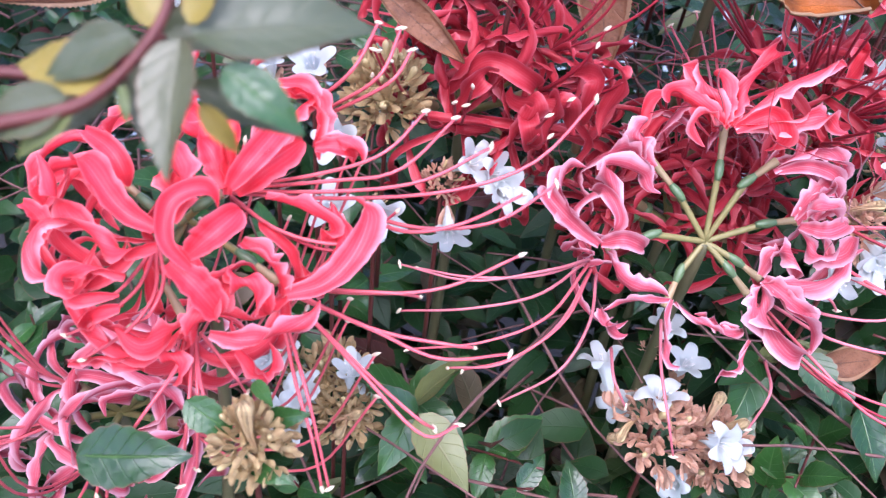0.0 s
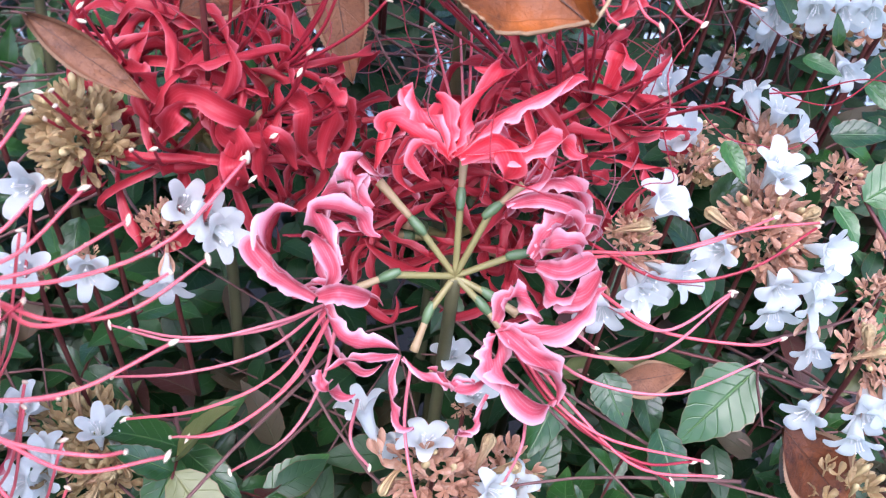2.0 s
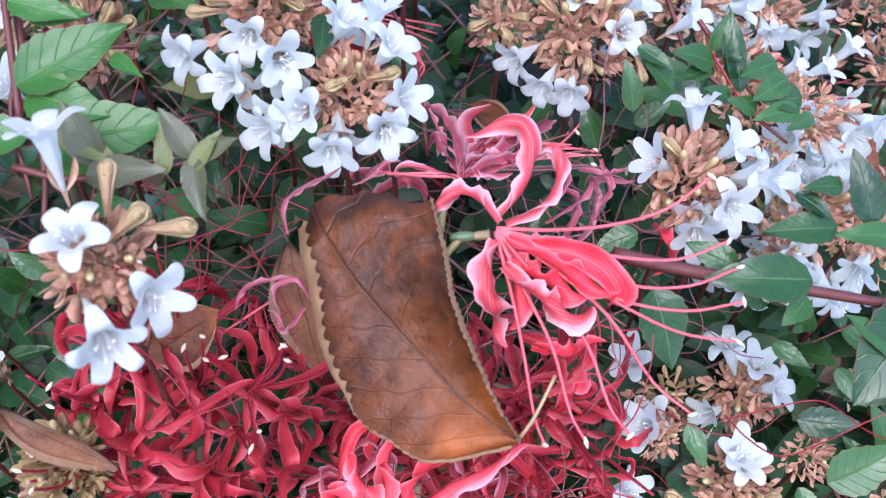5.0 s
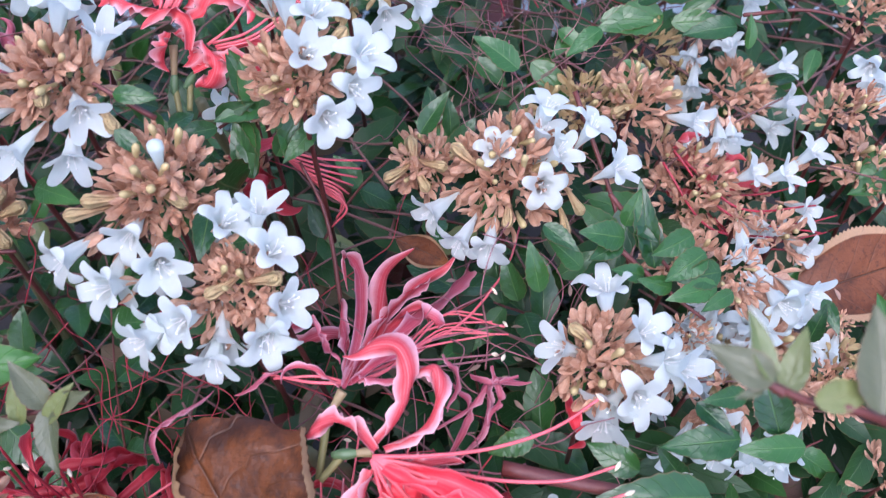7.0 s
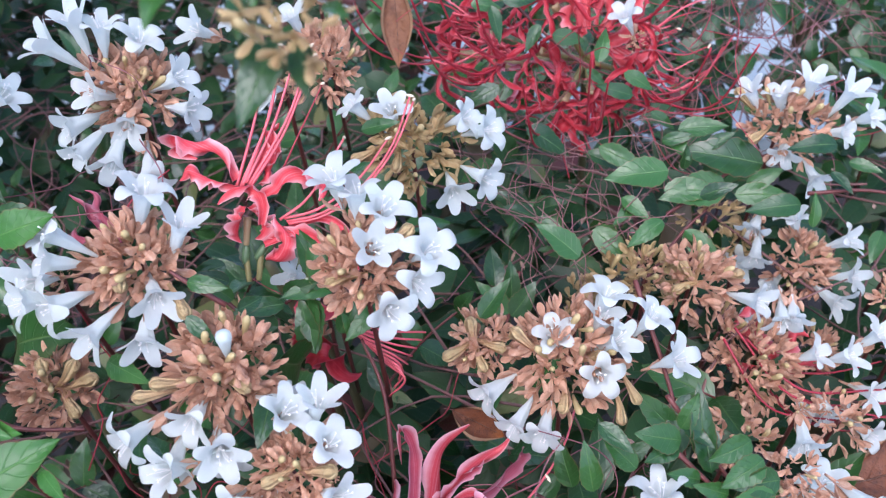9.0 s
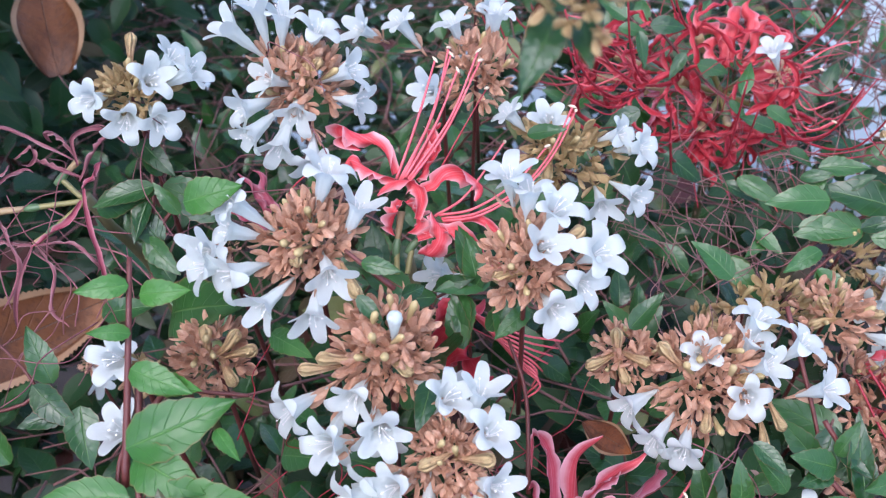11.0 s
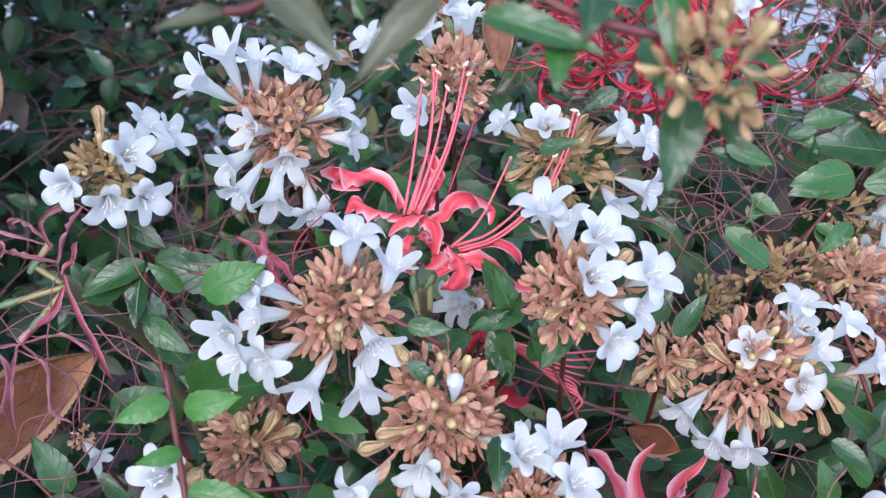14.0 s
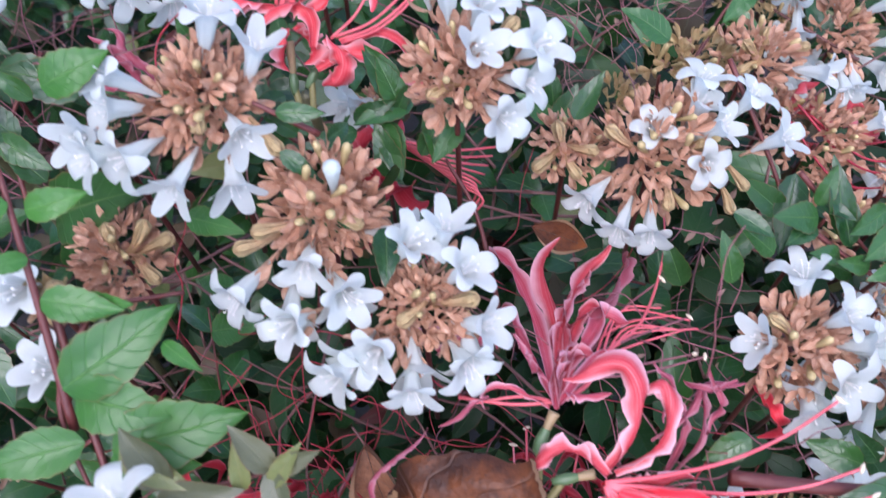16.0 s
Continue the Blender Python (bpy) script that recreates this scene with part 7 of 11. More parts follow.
tepal(lily_by_leaf, [(0.0143, -0.0724, 0.6786), (0.0194, -0.0695, 0.6837), (0.0212, -0.0639, 0.6895), (0.0190, -0.0592, 0.6928), (0.0139, -0.0580, 0.6916), (0.0104, -0.0595, 0.6870)], 0.0050, STRIPED, 202, (0.0193, -0.6561, 0.7544), 0.60, 0.20)
tepal(lily_by_leaf, [(0.0158, -0.0722, 0.6768), (0.0235, -0.0700, 0.6806), (0.0269, -0.0652, 0.6856), (0.0266, -0.0609, 0.6886), (0.0237, -0.0605, 0.6871), (0.0221, -0.0624, 0.6828)], 0.0043, STRIPED, 203, (0.0193, -0.6561, 0.7544), 0.60, 0.20)
tepal(lily_by_leaf, [(0.0135, -0.0771, 0.6767), (0.0119, -0.0838, 0.6736), (0.0123, -0.0885, 0.6684), (0.0144, -0.0917, 0.6615)], 0.0059, STRIPED, 204, (0.0193, -0.6561, 0.7544), 0.60, 0.20)
tepal(lily_by_leaf, [(0.0189, -0.0757, 0.6737), (0.0275, -0.0777, 0.6742), (0.0350, -0.0803, 0.6720), (0.0389, -0.0833, 0.6675), (0.0385, -0.0846, 0.6631)], 0.0067, RED, 205, (0.0193, -0.6561, 0.7544), 0.60, 0.20)
tepal(lily_by_leaf, [(0.0151, -0.0806, 0.6728), (0.0211, -0.0870, 0.6706), (0.0285, -0.0889, 0.6674), (0.0351, -0.0863, 0.6643)], 0.0059, STRIPED, 206, (0.0193, -0.6561, 0.7544), 0.60, 0.20)
tepal(lily_by_leaf, [(0.0146, -0.0759, 0.6730), (0.0200, -0.0809, 0.6707), (0.0276, -0.0827, 0.6681), (0.0324, -0.0833, 0.6643)], 0.0061, RED, 207, (0.0193, -0.6561, 0.7544), 0.60, 0.20)
tepal(lily_by_leaf, [(0.0137, -0.0729, 0.6738), (0.0172, -0.0788, 0.6700), (0.0183, -0.0847, 0.6643), (0.0172, -0.0874, 0.6598)], 0.0043, RED, 208, (0.0193, -0.6561, 0.7544), 0.60, 0.20)
tepal(lily_by_leaf, [(0.0160, -0.0765, 0.6765), (0.0228, -0.0806, 0.6748), (0.0308, -0.0836, 0.6712), (0.0368, -0.0844, 0.6672)], 0.0048, RED, 209, (0.0193, -0.6561, 0.7544), 0.60, 0.20)
tepal(lily_by_leaf, [(0.0266, -0.0697, 0.6609), (0.0314, -0.0641, 0.6678), (0.0327, -0.0590, 0.6713), (0.0298, -0.0548, 0.6720)], 0.0019, FADED, 217, (0.0193, -0.6561, 0.7544), 0.60, 0.20)
tepal(lily_by_leaf, [(0.0297, -0.0678, 0.6625), (0.0357, -0.0631, 0.6685), (0.0370, -0.0562, 0.6737), (0.0354, -0.0528, 0.6736)], 0.0019, FADED, 218, (0.0193, -0.6561, 0.7544), 0.60, 0.20)
tepal(lily_by_leaf, [(0.0260, -0.0622, 0.6674), (0.0333, -0.0594, 0.6718), (0.0383, -0.0552, 0.6745), (0.0460, -0.0546, 0.6718)], 0.0019, FADED, 219, (0.0193, -0.6561, 0.7544), 0.60, 0.20)
filament(lily_by_leaf, [(0.0137, -0.0746, 0.6777), (0.0253, -0.0738, 0.6763), (0.0381, -0.0719, 0.6759), (0.0500, -0.0683, 0.6770), (0.0589, -0.0656, 0.6838)], FILAMENT, 0.00048, True, 220)
filament(lily_by_leaf, [(0.0139, -0.0748, 0.6776), (0.0276, -0.0761, 0.6743), (0.0393, -0.0769, 0.6715), (0.0524, -0.0762, 0.6700), (0.0622, -0.0757, 0.6749)], FILAMENT, 0.00048, True, 221)
filament(lily_by_leaf, [(0.0137, -0.0748, 0.6776), (0.0229, -0.0779, 0.6729), (0.0346, -0.0823, 0.6670), (0.0512, -0.0875, 0.6602), (0.0637, -0.0914, 0.6611)], FILAMENT, 0.00048, True, 222)
filament(lily_by_leaf, [(0.0139, -0.0749, 0.6774), (0.0252, -0.0796, 0.6713), (0.0370, -0.0862, 0.6635), (0.0465, -0.0956, 0.6533), (0.0536, -0.1027, 0.6517)], FILAMENT, 0.00048, True, 223)
filament(lily_by_leaf, [(0.0137, -0.0749, 0.6774), (0.0229, -0.0823, 0.6691), (0.0323, -0.0902, 0.6601), (0.0371, -0.0992, 0.6504), (0.0407, -0.1059, 0.6491)], FILAMENT, 0.00048, True, 224)
filament(lily_by_leaf, [(0.0135, -0.0751, 0.6773), (0.0171, -0.0849, 0.6669), (0.0195, -0.0930, 0.6580), (0.0216, -0.1012, 0.6491), (0.0232, -0.1074, 0.6484)], FILAMENT, 0.00048, True, 225)
filament(lily_by_leaf, [(0.0142, -0.0748, 0.6776), (0.0252, -0.0787, 0.6721), (0.0381, -0.0833, 0.6660), (0.0535, -0.0844, 0.6629), (0.0650, -0.0852, 0.6666)], FILAMENT, 0.00048, True, 226)
filament(lily_by_leaf, [(0.0137, -0.0751, 0.6773), (0.0195, -0.0832, 0.6683), (0.0253, -0.0912, 0.6595), (0.0289, -0.1002, 0.6498), (0.0316, -0.1069, 0.6485)], FILAMENT, 0.00048, True, 227)
filament(lily_by_leaf, [(0.0140, -0.0748, 0.6776), (0.0287, -0.0783, 0.6724), (0.0416, -0.0813, 0.6676), (0.0547, -0.0804, 0.6663), (0.0645, -0.0797, 0.6713)], FILAMENT, 0.00048, True, 228)
tepal(lily_by_leaf, [(0.0572, -0.0417, 0.6470), (0.0576, -0.0533, 0.6528), (0.0614, -0.0513, 0.6386)], 0.0035, RED, 11, (0.0160, -0.6540, 0.7563), 0.60, 0.20)
tepal(lily_by_leaf, [(0.0318, -0.0774, 0.6166), (0.0355, -0.0791, 0.6310), (0.0381, -0.0698, 0.6230)], 0.0054, RED, 12, (0.0160, -0.6540, 0.7563), 0.60, 0.20)
tepal(lily_by_leaf, [(-0.0154, -0.0149, 0.6311), (-0.0051, -0.0192, 0.6430), (0.0005, -0.0123, 0.6331)], 0.0046, PINK, 13, (0.0160, -0.6540, 0.7563), 0.60, 0.20)
tepal(lily_by_leaf, [(-0.0219, -0.0114, 0.6343), (-0.0142, -0.0170, 0.6451), (-0.0059, -0.0094, 0.6357)], 0.0042, PINK, 14, (0.0160, -0.6540, 0.7563), 0.60, 0.20)
tepal(lily_by_leaf, [(-0.0290, -0.0747, 0.6763), (-0.0296, -0.0719, 0.6822), (-0.0238, -0.0684, 0.6851), (-0.0173, -0.0649, 0.6846)], 0.0014, FADED, 26, (0.0160, -0.6540, 0.7563), 0.60, 0.20)
tepal(lily_by_leaf, [(-0.0301, -0.0871, 0.6656), (-0.0307, -0.0850, 0.6709), (-0.0261, -0.0832, 0.6723), (-0.0242, -0.0870, 0.6656)], 0.0014, FADED, 27, (0.0160, -0.6540, 0.7563), 0.60, 0.20)
tepal(lily_by_leaf, [(-0.0394, -0.0863, 0.6665), (-0.0376, -0.0851, 0.6709), (-0.0307, -0.0837, 0.6720), (-0.0243, -0.0817, 0.6702)], 0.0014, FADED, 28, (0.0160, -0.6540, 0.7563), 0.60, 0.20)
tepal(lily_by_leaf, [(-0.0254, -0.0861, 0.6664), (-0.0294, -0.0913, 0.6659), (-0.0312, -0.0862, 0.6664)], 0.0014, FADED, 29, (0.0160, -0.6540, 0.7563), 0.60, 0.20)
tepal(lily_by_leaf, [(0.0380, -0.0544, 0.6792), (0.0392, -0.0600, 0.6764), (0.0363, -0.0637, 0.6694)], 0.0017, FADED, 261, (0.0193, -0.6561, 0.7544), 0.60, 0.20)
tepal(lily_by_leaf, [(0.0434, -0.0562, 0.6776), (0.0378, -0.0583, 0.6779), (0.0326, -0.0550, 0.6771)], 0.0015, FADED, 262, (0.0193, -0.6561, 0.7544), 0.60, 0.20)
tepal(lily_by_leaf, [(0.0277, -0.0514, 0.6795), (0.0304, -0.0560, 0.6774), (0.0290, -0.0593, 0.6707)], 0.0017, FADED, 263, (0.0193, -0.6561, 0.7544), 0.60, 0.20)
tepal(lily_by_leaf, [(0.0221, -0.0854, 0.6527), (0.0305, -0.0876, 0.6526), (0.0371, -0.0824, 0.6531)], 0.0042, RED, 269, (0.0193, -0.6561, 0.7544), 0.60, 0.20)
tepal(lily_by_leaf, [(0.0257, -0.0906, 0.6428), (0.0320, -0.0875, 0.6474), (0.0368, -0.0785, 0.6512)], 0.0042, SHADED_RED, 270, (0.0193, -0.6561, 0.7544), 0.60, 0.20)
tepal(lily_by_leaf, [(0.0197, -0.0828, 0.6537), (0.0260, -0.0863, 0.6526), (0.0298, -0.0903, 0.6451)], 0.0038, SHADED_RED, 271, (0.0193, -0.6561, 0.7544), 0.60, 0.20)
tepal(lily_by_leaf, [(0.0154, -0.0731, 0.6741), (0.0183, -0.0775, 0.6723), (0.0178, -0.0803, 0.6660)], 0.0036, STRIPED, 272, (0.0193, -0.6561, 0.7544), 0.60, 0.20)
tepal(lily_by_leaf, [(0.0172, -0.0724, 0.6721), (0.0242, -0.0738, 0.6727), (0.0315, -0.0715, 0.6707)], 0.0028, STRIPED, 273, (0.0193, -0.6561, 0.7544), 0.60, 0.20)
tepal(lily_by_leaf, [(-0.0059, -0.0554, 0.6795), (-0.0106, -0.0578, 0.6796), (-0.0159, -0.0588, 0.6750)], 0.0013, FADED, 274, (0.0193, -0.6561, 0.7544), 0.60, 0.20)
tepal(lily_by_leaf, [(0.0001, -0.0459, 0.6863), (0.0021, -0.0506, 0.6842), (0.0056, -0.0523, 0.6787)], 0.0017, FADED, 276, (0.0193, -0.6561, 0.7544), 0.60, 0.20)
filament(lily_by_leaf, [(0.0348, -0.0826, 0.6516), (0.0333, -0.0867, 0.6481), (0.0289, -0.0893, 0.6460), (0.0234, -0.0895, 0.6459)], DARK_FILAMENT, 0.00030, False, 277)
filament(lily_by_leaf, [(0.0286, -0.0674, 0.6635), (0.0261, -0.0712, 0.6602), (0.0240, -0.0751, 0.6568), (0.0207, -0.0786, 0.6539)], FADED_FILAMENT, 0.00030, False, 278)
filament(lily_by_leaf, [(0.0373, -0.0793, 0.6528), (0.0427, -0.0803, 0.6518), (0.0482, -0.0796, 0.6522), (0.0536, -0.0784, 0.6531)], DARK_FILAMENT, 0.00030, False, 279)
filament(lily_by_leaf, [(0.0375, -0.0762, 0.6561), (0.0402, -0.0799, 0.6529), (0.0406, -0.0840, 0.6492), (0.0426, -0.0879, 0.6458)], FADED_FILAMENT, 0.00030, False, 280)
filament(lily_by_leaf, [(0.0320, -0.0868, 0.6454), (0.0375, -0.0873, 0.6448), (0.0415, -0.0903, 0.6421), (0.0427, -0.0944, 0.6385)], DARK_FILAMENT, 0.00030, False, 281)
filament(lily_by_leaf, [(0.0265, -0.0801, 0.6504), (0.0209, -0.0795, 0.6510), (0.0155, -0.0808, 0.6501), (0.0104, -0.0827, 0.6486)], FADED_FILAMENT, 0.00030, False, 282)
filament(lily_by_leaf, [(0.0297, -0.0727, 0.6587), (0.0244, -0.0715, 0.6600), (0.0194, -0.0697, 0.6617), (0.0139, -0.0693, 0.6621)], DARK_FILAMENT, 0.00030, False, 283)
filament(lily_by_leaf, [(0.0332, -0.0704, 0.6598), (0.0347, -0.0744, 0.6563), (0.0393, -0.0769, 0.6540), (0.0439, -0.0792, 0.6519)], FADED_FILAMENT, 0.00030, False, 284)
filament(lily_by_leaf, [(0.0379, -0.0826, 0.6493), (0.0376, -0.0784, 0.6530), (0.0362, -0.0743, 0.6565), (0.0362, -0.0701, 0.6602)], DARK_FILAMENT, 0.00030, False, 285)
filament(lily_by_leaf, [(0.0353, -0.0736, 0.6583), (0.0325, -0.0773, 0.6552), (0.0318, -0.0815, 0.6516), (0.0275, -0.0842, 0.6493)], FADED_FILAMENT, 0.00030, False, 286)
filament(lily_by_leaf, [(0.0374, -0.0815, 0.6531), (0.0363, -0.0775, 0.6567), (0.0361, -0.0733, 0.6603), (0.0324, -0.0702, 0.6630)], DARK_FILAMENT, 0.00030, False, 287)
filament(lily_by_leaf, [(0.0287, -0.0665, 0.6570), (0.0344, -0.0666, 0.6568), (0.0401, -0.0671, 0.6562), (0.0454, -0.0654, 0.6575)], FADED_FILAMENT, 0.00030, False, 288)
filament(lily_by_leaf, [(0.0377, -0.0764, 0.6506), (0.0344, -0.0729, 0.6537), (0.0346, -0.0687, 0.6574), (0.0378, -0.0651, 0.6605)], DARK_FILAMENT, 0.00030, False, 289)
filament(lily_by_leaf, [(0.0337, -0.0847, 0.6473), (0.0350, -0.0806, 0.6509), (0.0394, -0.0779, 0.6531), (0.0444, -0.0760, 0.6546)], FADED_FILAMENT, 0.00030, False, 290)
filament(lily_by_leaf, [(0.0354, -0.0679, 0.6567), (0.0354, -0.0722, 0.6530), (0.0329, -0.0761, 0.6496), (0.0275, -0.0777, 0.6484)], DARK_FILAMENT, 0.00030, False, 291)
filament(lily_by_leaf, [(0.0349, -0.0673, 0.6614), (0.0304, -0.0649, 0.6637), (0.0278, -0.0612, 0.6670), (0.0250, -0.0575, 0.6702)], FADED_FILAMENT, 0.00030, False, 292)
tepal(lily_by_leaf, [(0.0069, -0.0580, 0.6772), (0.0077, -0.0350, 0.6661), (0.0054, -0.0109, 0.6562), (0.0009, 0.0006, 0.6517), (-0.0022, -0.0008, 0.6514)], 0.0037, PINK, 801, (0.0193, -0.6561, 0.7544), 0.60, 0.20)
tepal(lily_by_leaf, [(0.0074, -0.0563, 0.6762), (0.0120, -0.0350, 0.6661), (0.0176, -0.0213, 0.6602), (0.0252, -0.0082, 0.6546), (0.0297, -0.0045, 0.6523)], 0.0034, STRIPED, 802, (0.0193, -0.6561, 0.7544), 0.60, 0.20)
tepal(lily_by_leaf, [(0.0085, -0.0524, 0.6741), (0.0120, -0.0351, 0.6662), (0.0124, -0.0137, 0.6570), (0.0130, 0.0042, 0.6495)], 0.0051, STRIPED, 803, (0.0193, -0.6561, 0.7544), 0.60, 0.20)
tepal(lily_by_leaf, [(0.0071, -0.0551, 0.6755), (0.0101, -0.0413, 0.6691), (0.0133, -0.0268, 0.6612)], 0.0037, PINK, 804, (0.0193, -0.6561, 0.7544), 0.60, 0.20)
tepal(lily_by_leaf, [(0.0097, -0.0479, 0.6717), (0.0191, -0.0350, 0.6661), (0.0233, -0.0292, 0.6632), (0.0282, -0.0329, 0.6638)], 0.0044, PINK, 805, (0.0193, -0.6561, 0.7544), 0.60, 0.20)
tepal(lily_by_leaf, [(0.0077, -0.0569, 0.6765), (0.0135, -0.0495, 0.6732), (0.0193, -0.0424, 0.6693), (0.0226, -0.0439, 0.6690)], 0.0029, PINK, 806, (0.0193, -0.6561, 0.7544), 0.60, 0.20)
tepal(lily_by_leaf, [(0.0069, -0.0586, 0.6775), (0.0099, -0.0483, 0.6726), (0.0154, -0.0418, 0.6691), (0.0202, -0.0457, 0.6699)], 0.0032, PINK, 807, (0.0193, -0.6561, 0.7544), 0.60, 0.20)
tepal(lily_by_leaf, [(0.0086, -0.0545, 0.6752), (0.0150, -0.0341, 0.6657), (0.0203, -0.0254, 0.6616), (0.0251, -0.0263, 0.6609)], 0.0029, STRIPED, 808, (0.0193, -0.6561, 0.7544), 0.60, 0.20)
tepal(lily_by_leaf, [(0.0071, -0.0551, 0.6755), (0.0052, -0.0399, 0.6685), (0.0023, -0.0269, 0.6624), (0.0036, -0.0155, 0.6567)], 0.0027, PINK, 809, (0.0193, -0.6561, 0.7544), 0.60, 0.20)
tepal(lily_by_leaf, [(0.0060, -0.0575, 0.6768), (-0.0000, -0.0515, 0.6743), (-0.0054, -0.0511, 0.6740), (-0.0088, -0.0547, 0.6749)], 0.0017, PINK, 810, (0.0193, -0.6561, 0.7544), 0.60, 0.20)
tepal(lily_by_leaf, [(0.0107, -0.0388, 0.6672), (0.0154, -0.0239, 0.6613), (0.0205, -0.0153, 0.6575), (0.0257, -0.0113, 0.6549)], 0.0027, PINK, 811, (0.0193, -0.6561, 0.7544), 0.60, 0.20)
tepal(lily_by_leaf, [(0.0086, -0.0539, 0.6749), (0.0123, -0.0549, 0.6760), (0.0185, -0.0553, 0.6750)], 0.0024, PINK, 812, (0.0193, -0.6561, 0.7544), 0.60, 0.20)
tepal(lily_by_leaf, [(0.0133, -0.0325, 0.6643), (0.0246, -0.0238, 0.6612), (0.0326, -0.0102, 0.6554), (0.0355, -0.0017, 0.6513)], 0.0034, FADED, 813, (0.0193, -0.6561, 0.7544), 0.60, 0.20)
filament(lily_by_leaf, [(0.0077, -0.0560, 0.6755), (0.0160, -0.0497, 0.6720), (0.0262, -0.0494, 0.6718), (0.0409, -0.0457, 0.6697)], FADED_FILAMENT, 0.00036, True, 814)
filament(lily_by_leaf, [(0.0077, -0.0560, 0.6755), (0.0161, -0.0410, 0.6677), (0.0271, -0.0317, 0.6632), (0.0391, -0.0302, 0.6625)], FILAMENT, 0.00036, False, 815)
filament(lily_by_leaf, [(0.0077, -0.0560, 0.6755), (0.0161, -0.0453, 0.6698), (0.0267, -0.0398, 0.6670), (0.0396, -0.0358, 0.6650)], FILAMENT, 0.00036, False, 816)
filament(lily_by_leaf, [(0.0077, -0.0560, 0.6755), (0.0161, -0.0474, 0.6708), (0.0264, -0.0464, 0.6702), (0.0391, -0.0445, 0.6692)], FADED_FILAMENT, 0.00036, True, 817)
filament(lily_by_leaf, [(0.0077, -0.0560, 0.6755), (0.0160, -0.0497, 0.6720), (0.0271, -0.0333, 0.6640), (0.0378, -0.0353, 0.6648)], FILAMENT, 0.00036, False, 818)
filament(lily_by_leaf, [(0.0077, -0.0560, 0.6755), (0.0160, -0.0498, 0.6721), (0.0274, -0.0269, 0.6611), (0.0369, -0.0270, 0.6611)], FILAMENT, 0.00036, False, 819)
filament(lily_by_leaf, [(0.0077, -0.0560, 0.6755), (0.0161, -0.0429, 0.6686), (0.0274, -0.0271, 0.6612), (0.0402, -0.0159, 0.6565)], FADED_FILAMENT, 0.00036, True, 820)
filament(lily_by_leaf, [(0.0077, -0.0560, 0.6755), (0.0160, -0.0498, 0.6721), (0.0270, -0.0349, 0.6647), (0.0354, -0.0344, 0.6644)], FILAMENT, 0.00036, False, 821)
filament(lily_by_leaf, [(0.0077, -0.0560, 0.6755), (0.0161, -0.0478, 0.6711), (0.0269, -0.0359, 0.6651), (0.0427, -0.0359, 0.6650)], FILAMENT, 0.00036, False, 822)
filament(lily_by_leaf, [(0.0077, -0.0560, 0.6755), (0.0161, -0.0434, 0.6688), (0.0269, -0.0373, 0.6658), (0.0421, -0.0314, 0.6630)], FADED_FILAMENT, 0.00036, True, 823)
filament(lily_by_leaf, [(0.0077, -0.0560, 0.6755), (0.0161, -0.0464, 0.6703), (0.0274, -0.0270, 0.6612), (0.0419, -0.0326, 0.6635)], FILAMENT, 0.00036, False, 824)
filament(lily_by_leaf, [(0.0074, -0.0560, 0.6755), (0.0010, -0.0531, 0.6740), (-0.0089, -0.0538, 0.6744)], FILAMENT, 0.00045, False, 825)
filament(lily_by_leaf, [(0.0077, -0.0560, 0.6755), (-0.0013, -0.0552, 0.6751), (-0.0117, -0.0515, 0.6732)], FILAMENT, 0.00045, False, 826)
filament(lily_by_leaf, [(0.0080, -0.0542, 0.6745), (0.0174, -0.0439, 0.6691), (0.0313, -0.0313, 0.6630), (0.0437, -0.0050, 0.6524), (0.0490, 0.0166, 0.6469)], FILAMENT, 0.00045, False, 827)
lily_single = spider_lily((-0.0449, 0.0520, 0.6642), 'coral-red spider lily flower with upright stamens among white flowers', 0.30)
pedicel(lily_single, (-0.0432, 0.0288, 0.6792), (-0.0443, 0.0336, 0.6847), (-0.0442, 0.0409, 0.6925))
pedicel(lily_single, (-0.0401, 0.0280, 0.6806), (-0.0397, 0.0334, 0.6863), (-0.0346, 0.0392, 0.6914))
tepal(lily_single, [(-0.0466, 0.0450, 0.7024), (-0.0503, 0.0477, 0.7080), (-0.0558, 0.0488, 0.7111), (-0.0614, 0.0497, 0.7128), (-0.0622, 0.0486, 0.7101), (-0.0601, 0.0474, 0.7061)], 0.0065, CORAL, 101, (0.1560, -0.7239, 0.6720), 0.60, 0.20)
tepal(lily_single, [(-0.0461, 0.0421, 0.7021), (-0.0530, 0.0417, 0.7056), (-0.0585, 0.0428, 0.7073), (-0.0602, 0.0426, 0.7040)], 0.0047, CORAL, 102, (0.1560, -0.7239, 0.6720), 0.60, 0.20)
tepal(lily_single, [(-0.0380, 0.0337, 0.6963), (-0.0373, 0.0364, 0.7018), (-0.0396, 0.0385, 0.7050), (-0.0450, 0.0390, 0.7047), (-0.0486, 0.0377, 0.7004)], 0.0047, CORAL, 103, (0.1560, -0.7239, 0.6720), 0.60, 0.20)
tepal(lily_single, [(-0.0399, 0.0407, 0.6992), (-0.0346, 0.0424, 0.7016), (-0.0318, 0.0450, 0.7044), (-0.0269, 0.0465, 0.7044), (-0.0222, 0.0458, 0.7009), (-0.0238, 0.0446, 0.6977)], 0.0056, CORAL, 104, (0.1560, -0.7239, 0.6720), 0.60, 0.20)
tepal(lily_single, [(-0.0447, 0.0455, 0.6988), (-0.0418, 0.0498, 0.7044), (-0.0389, 0.0549, 0.7087), (-0.0378, 0.0594, 0.7108)], 0.0051, CORAL, 105, (0.1560, -0.7239, 0.6720), 0.60, 0.20)
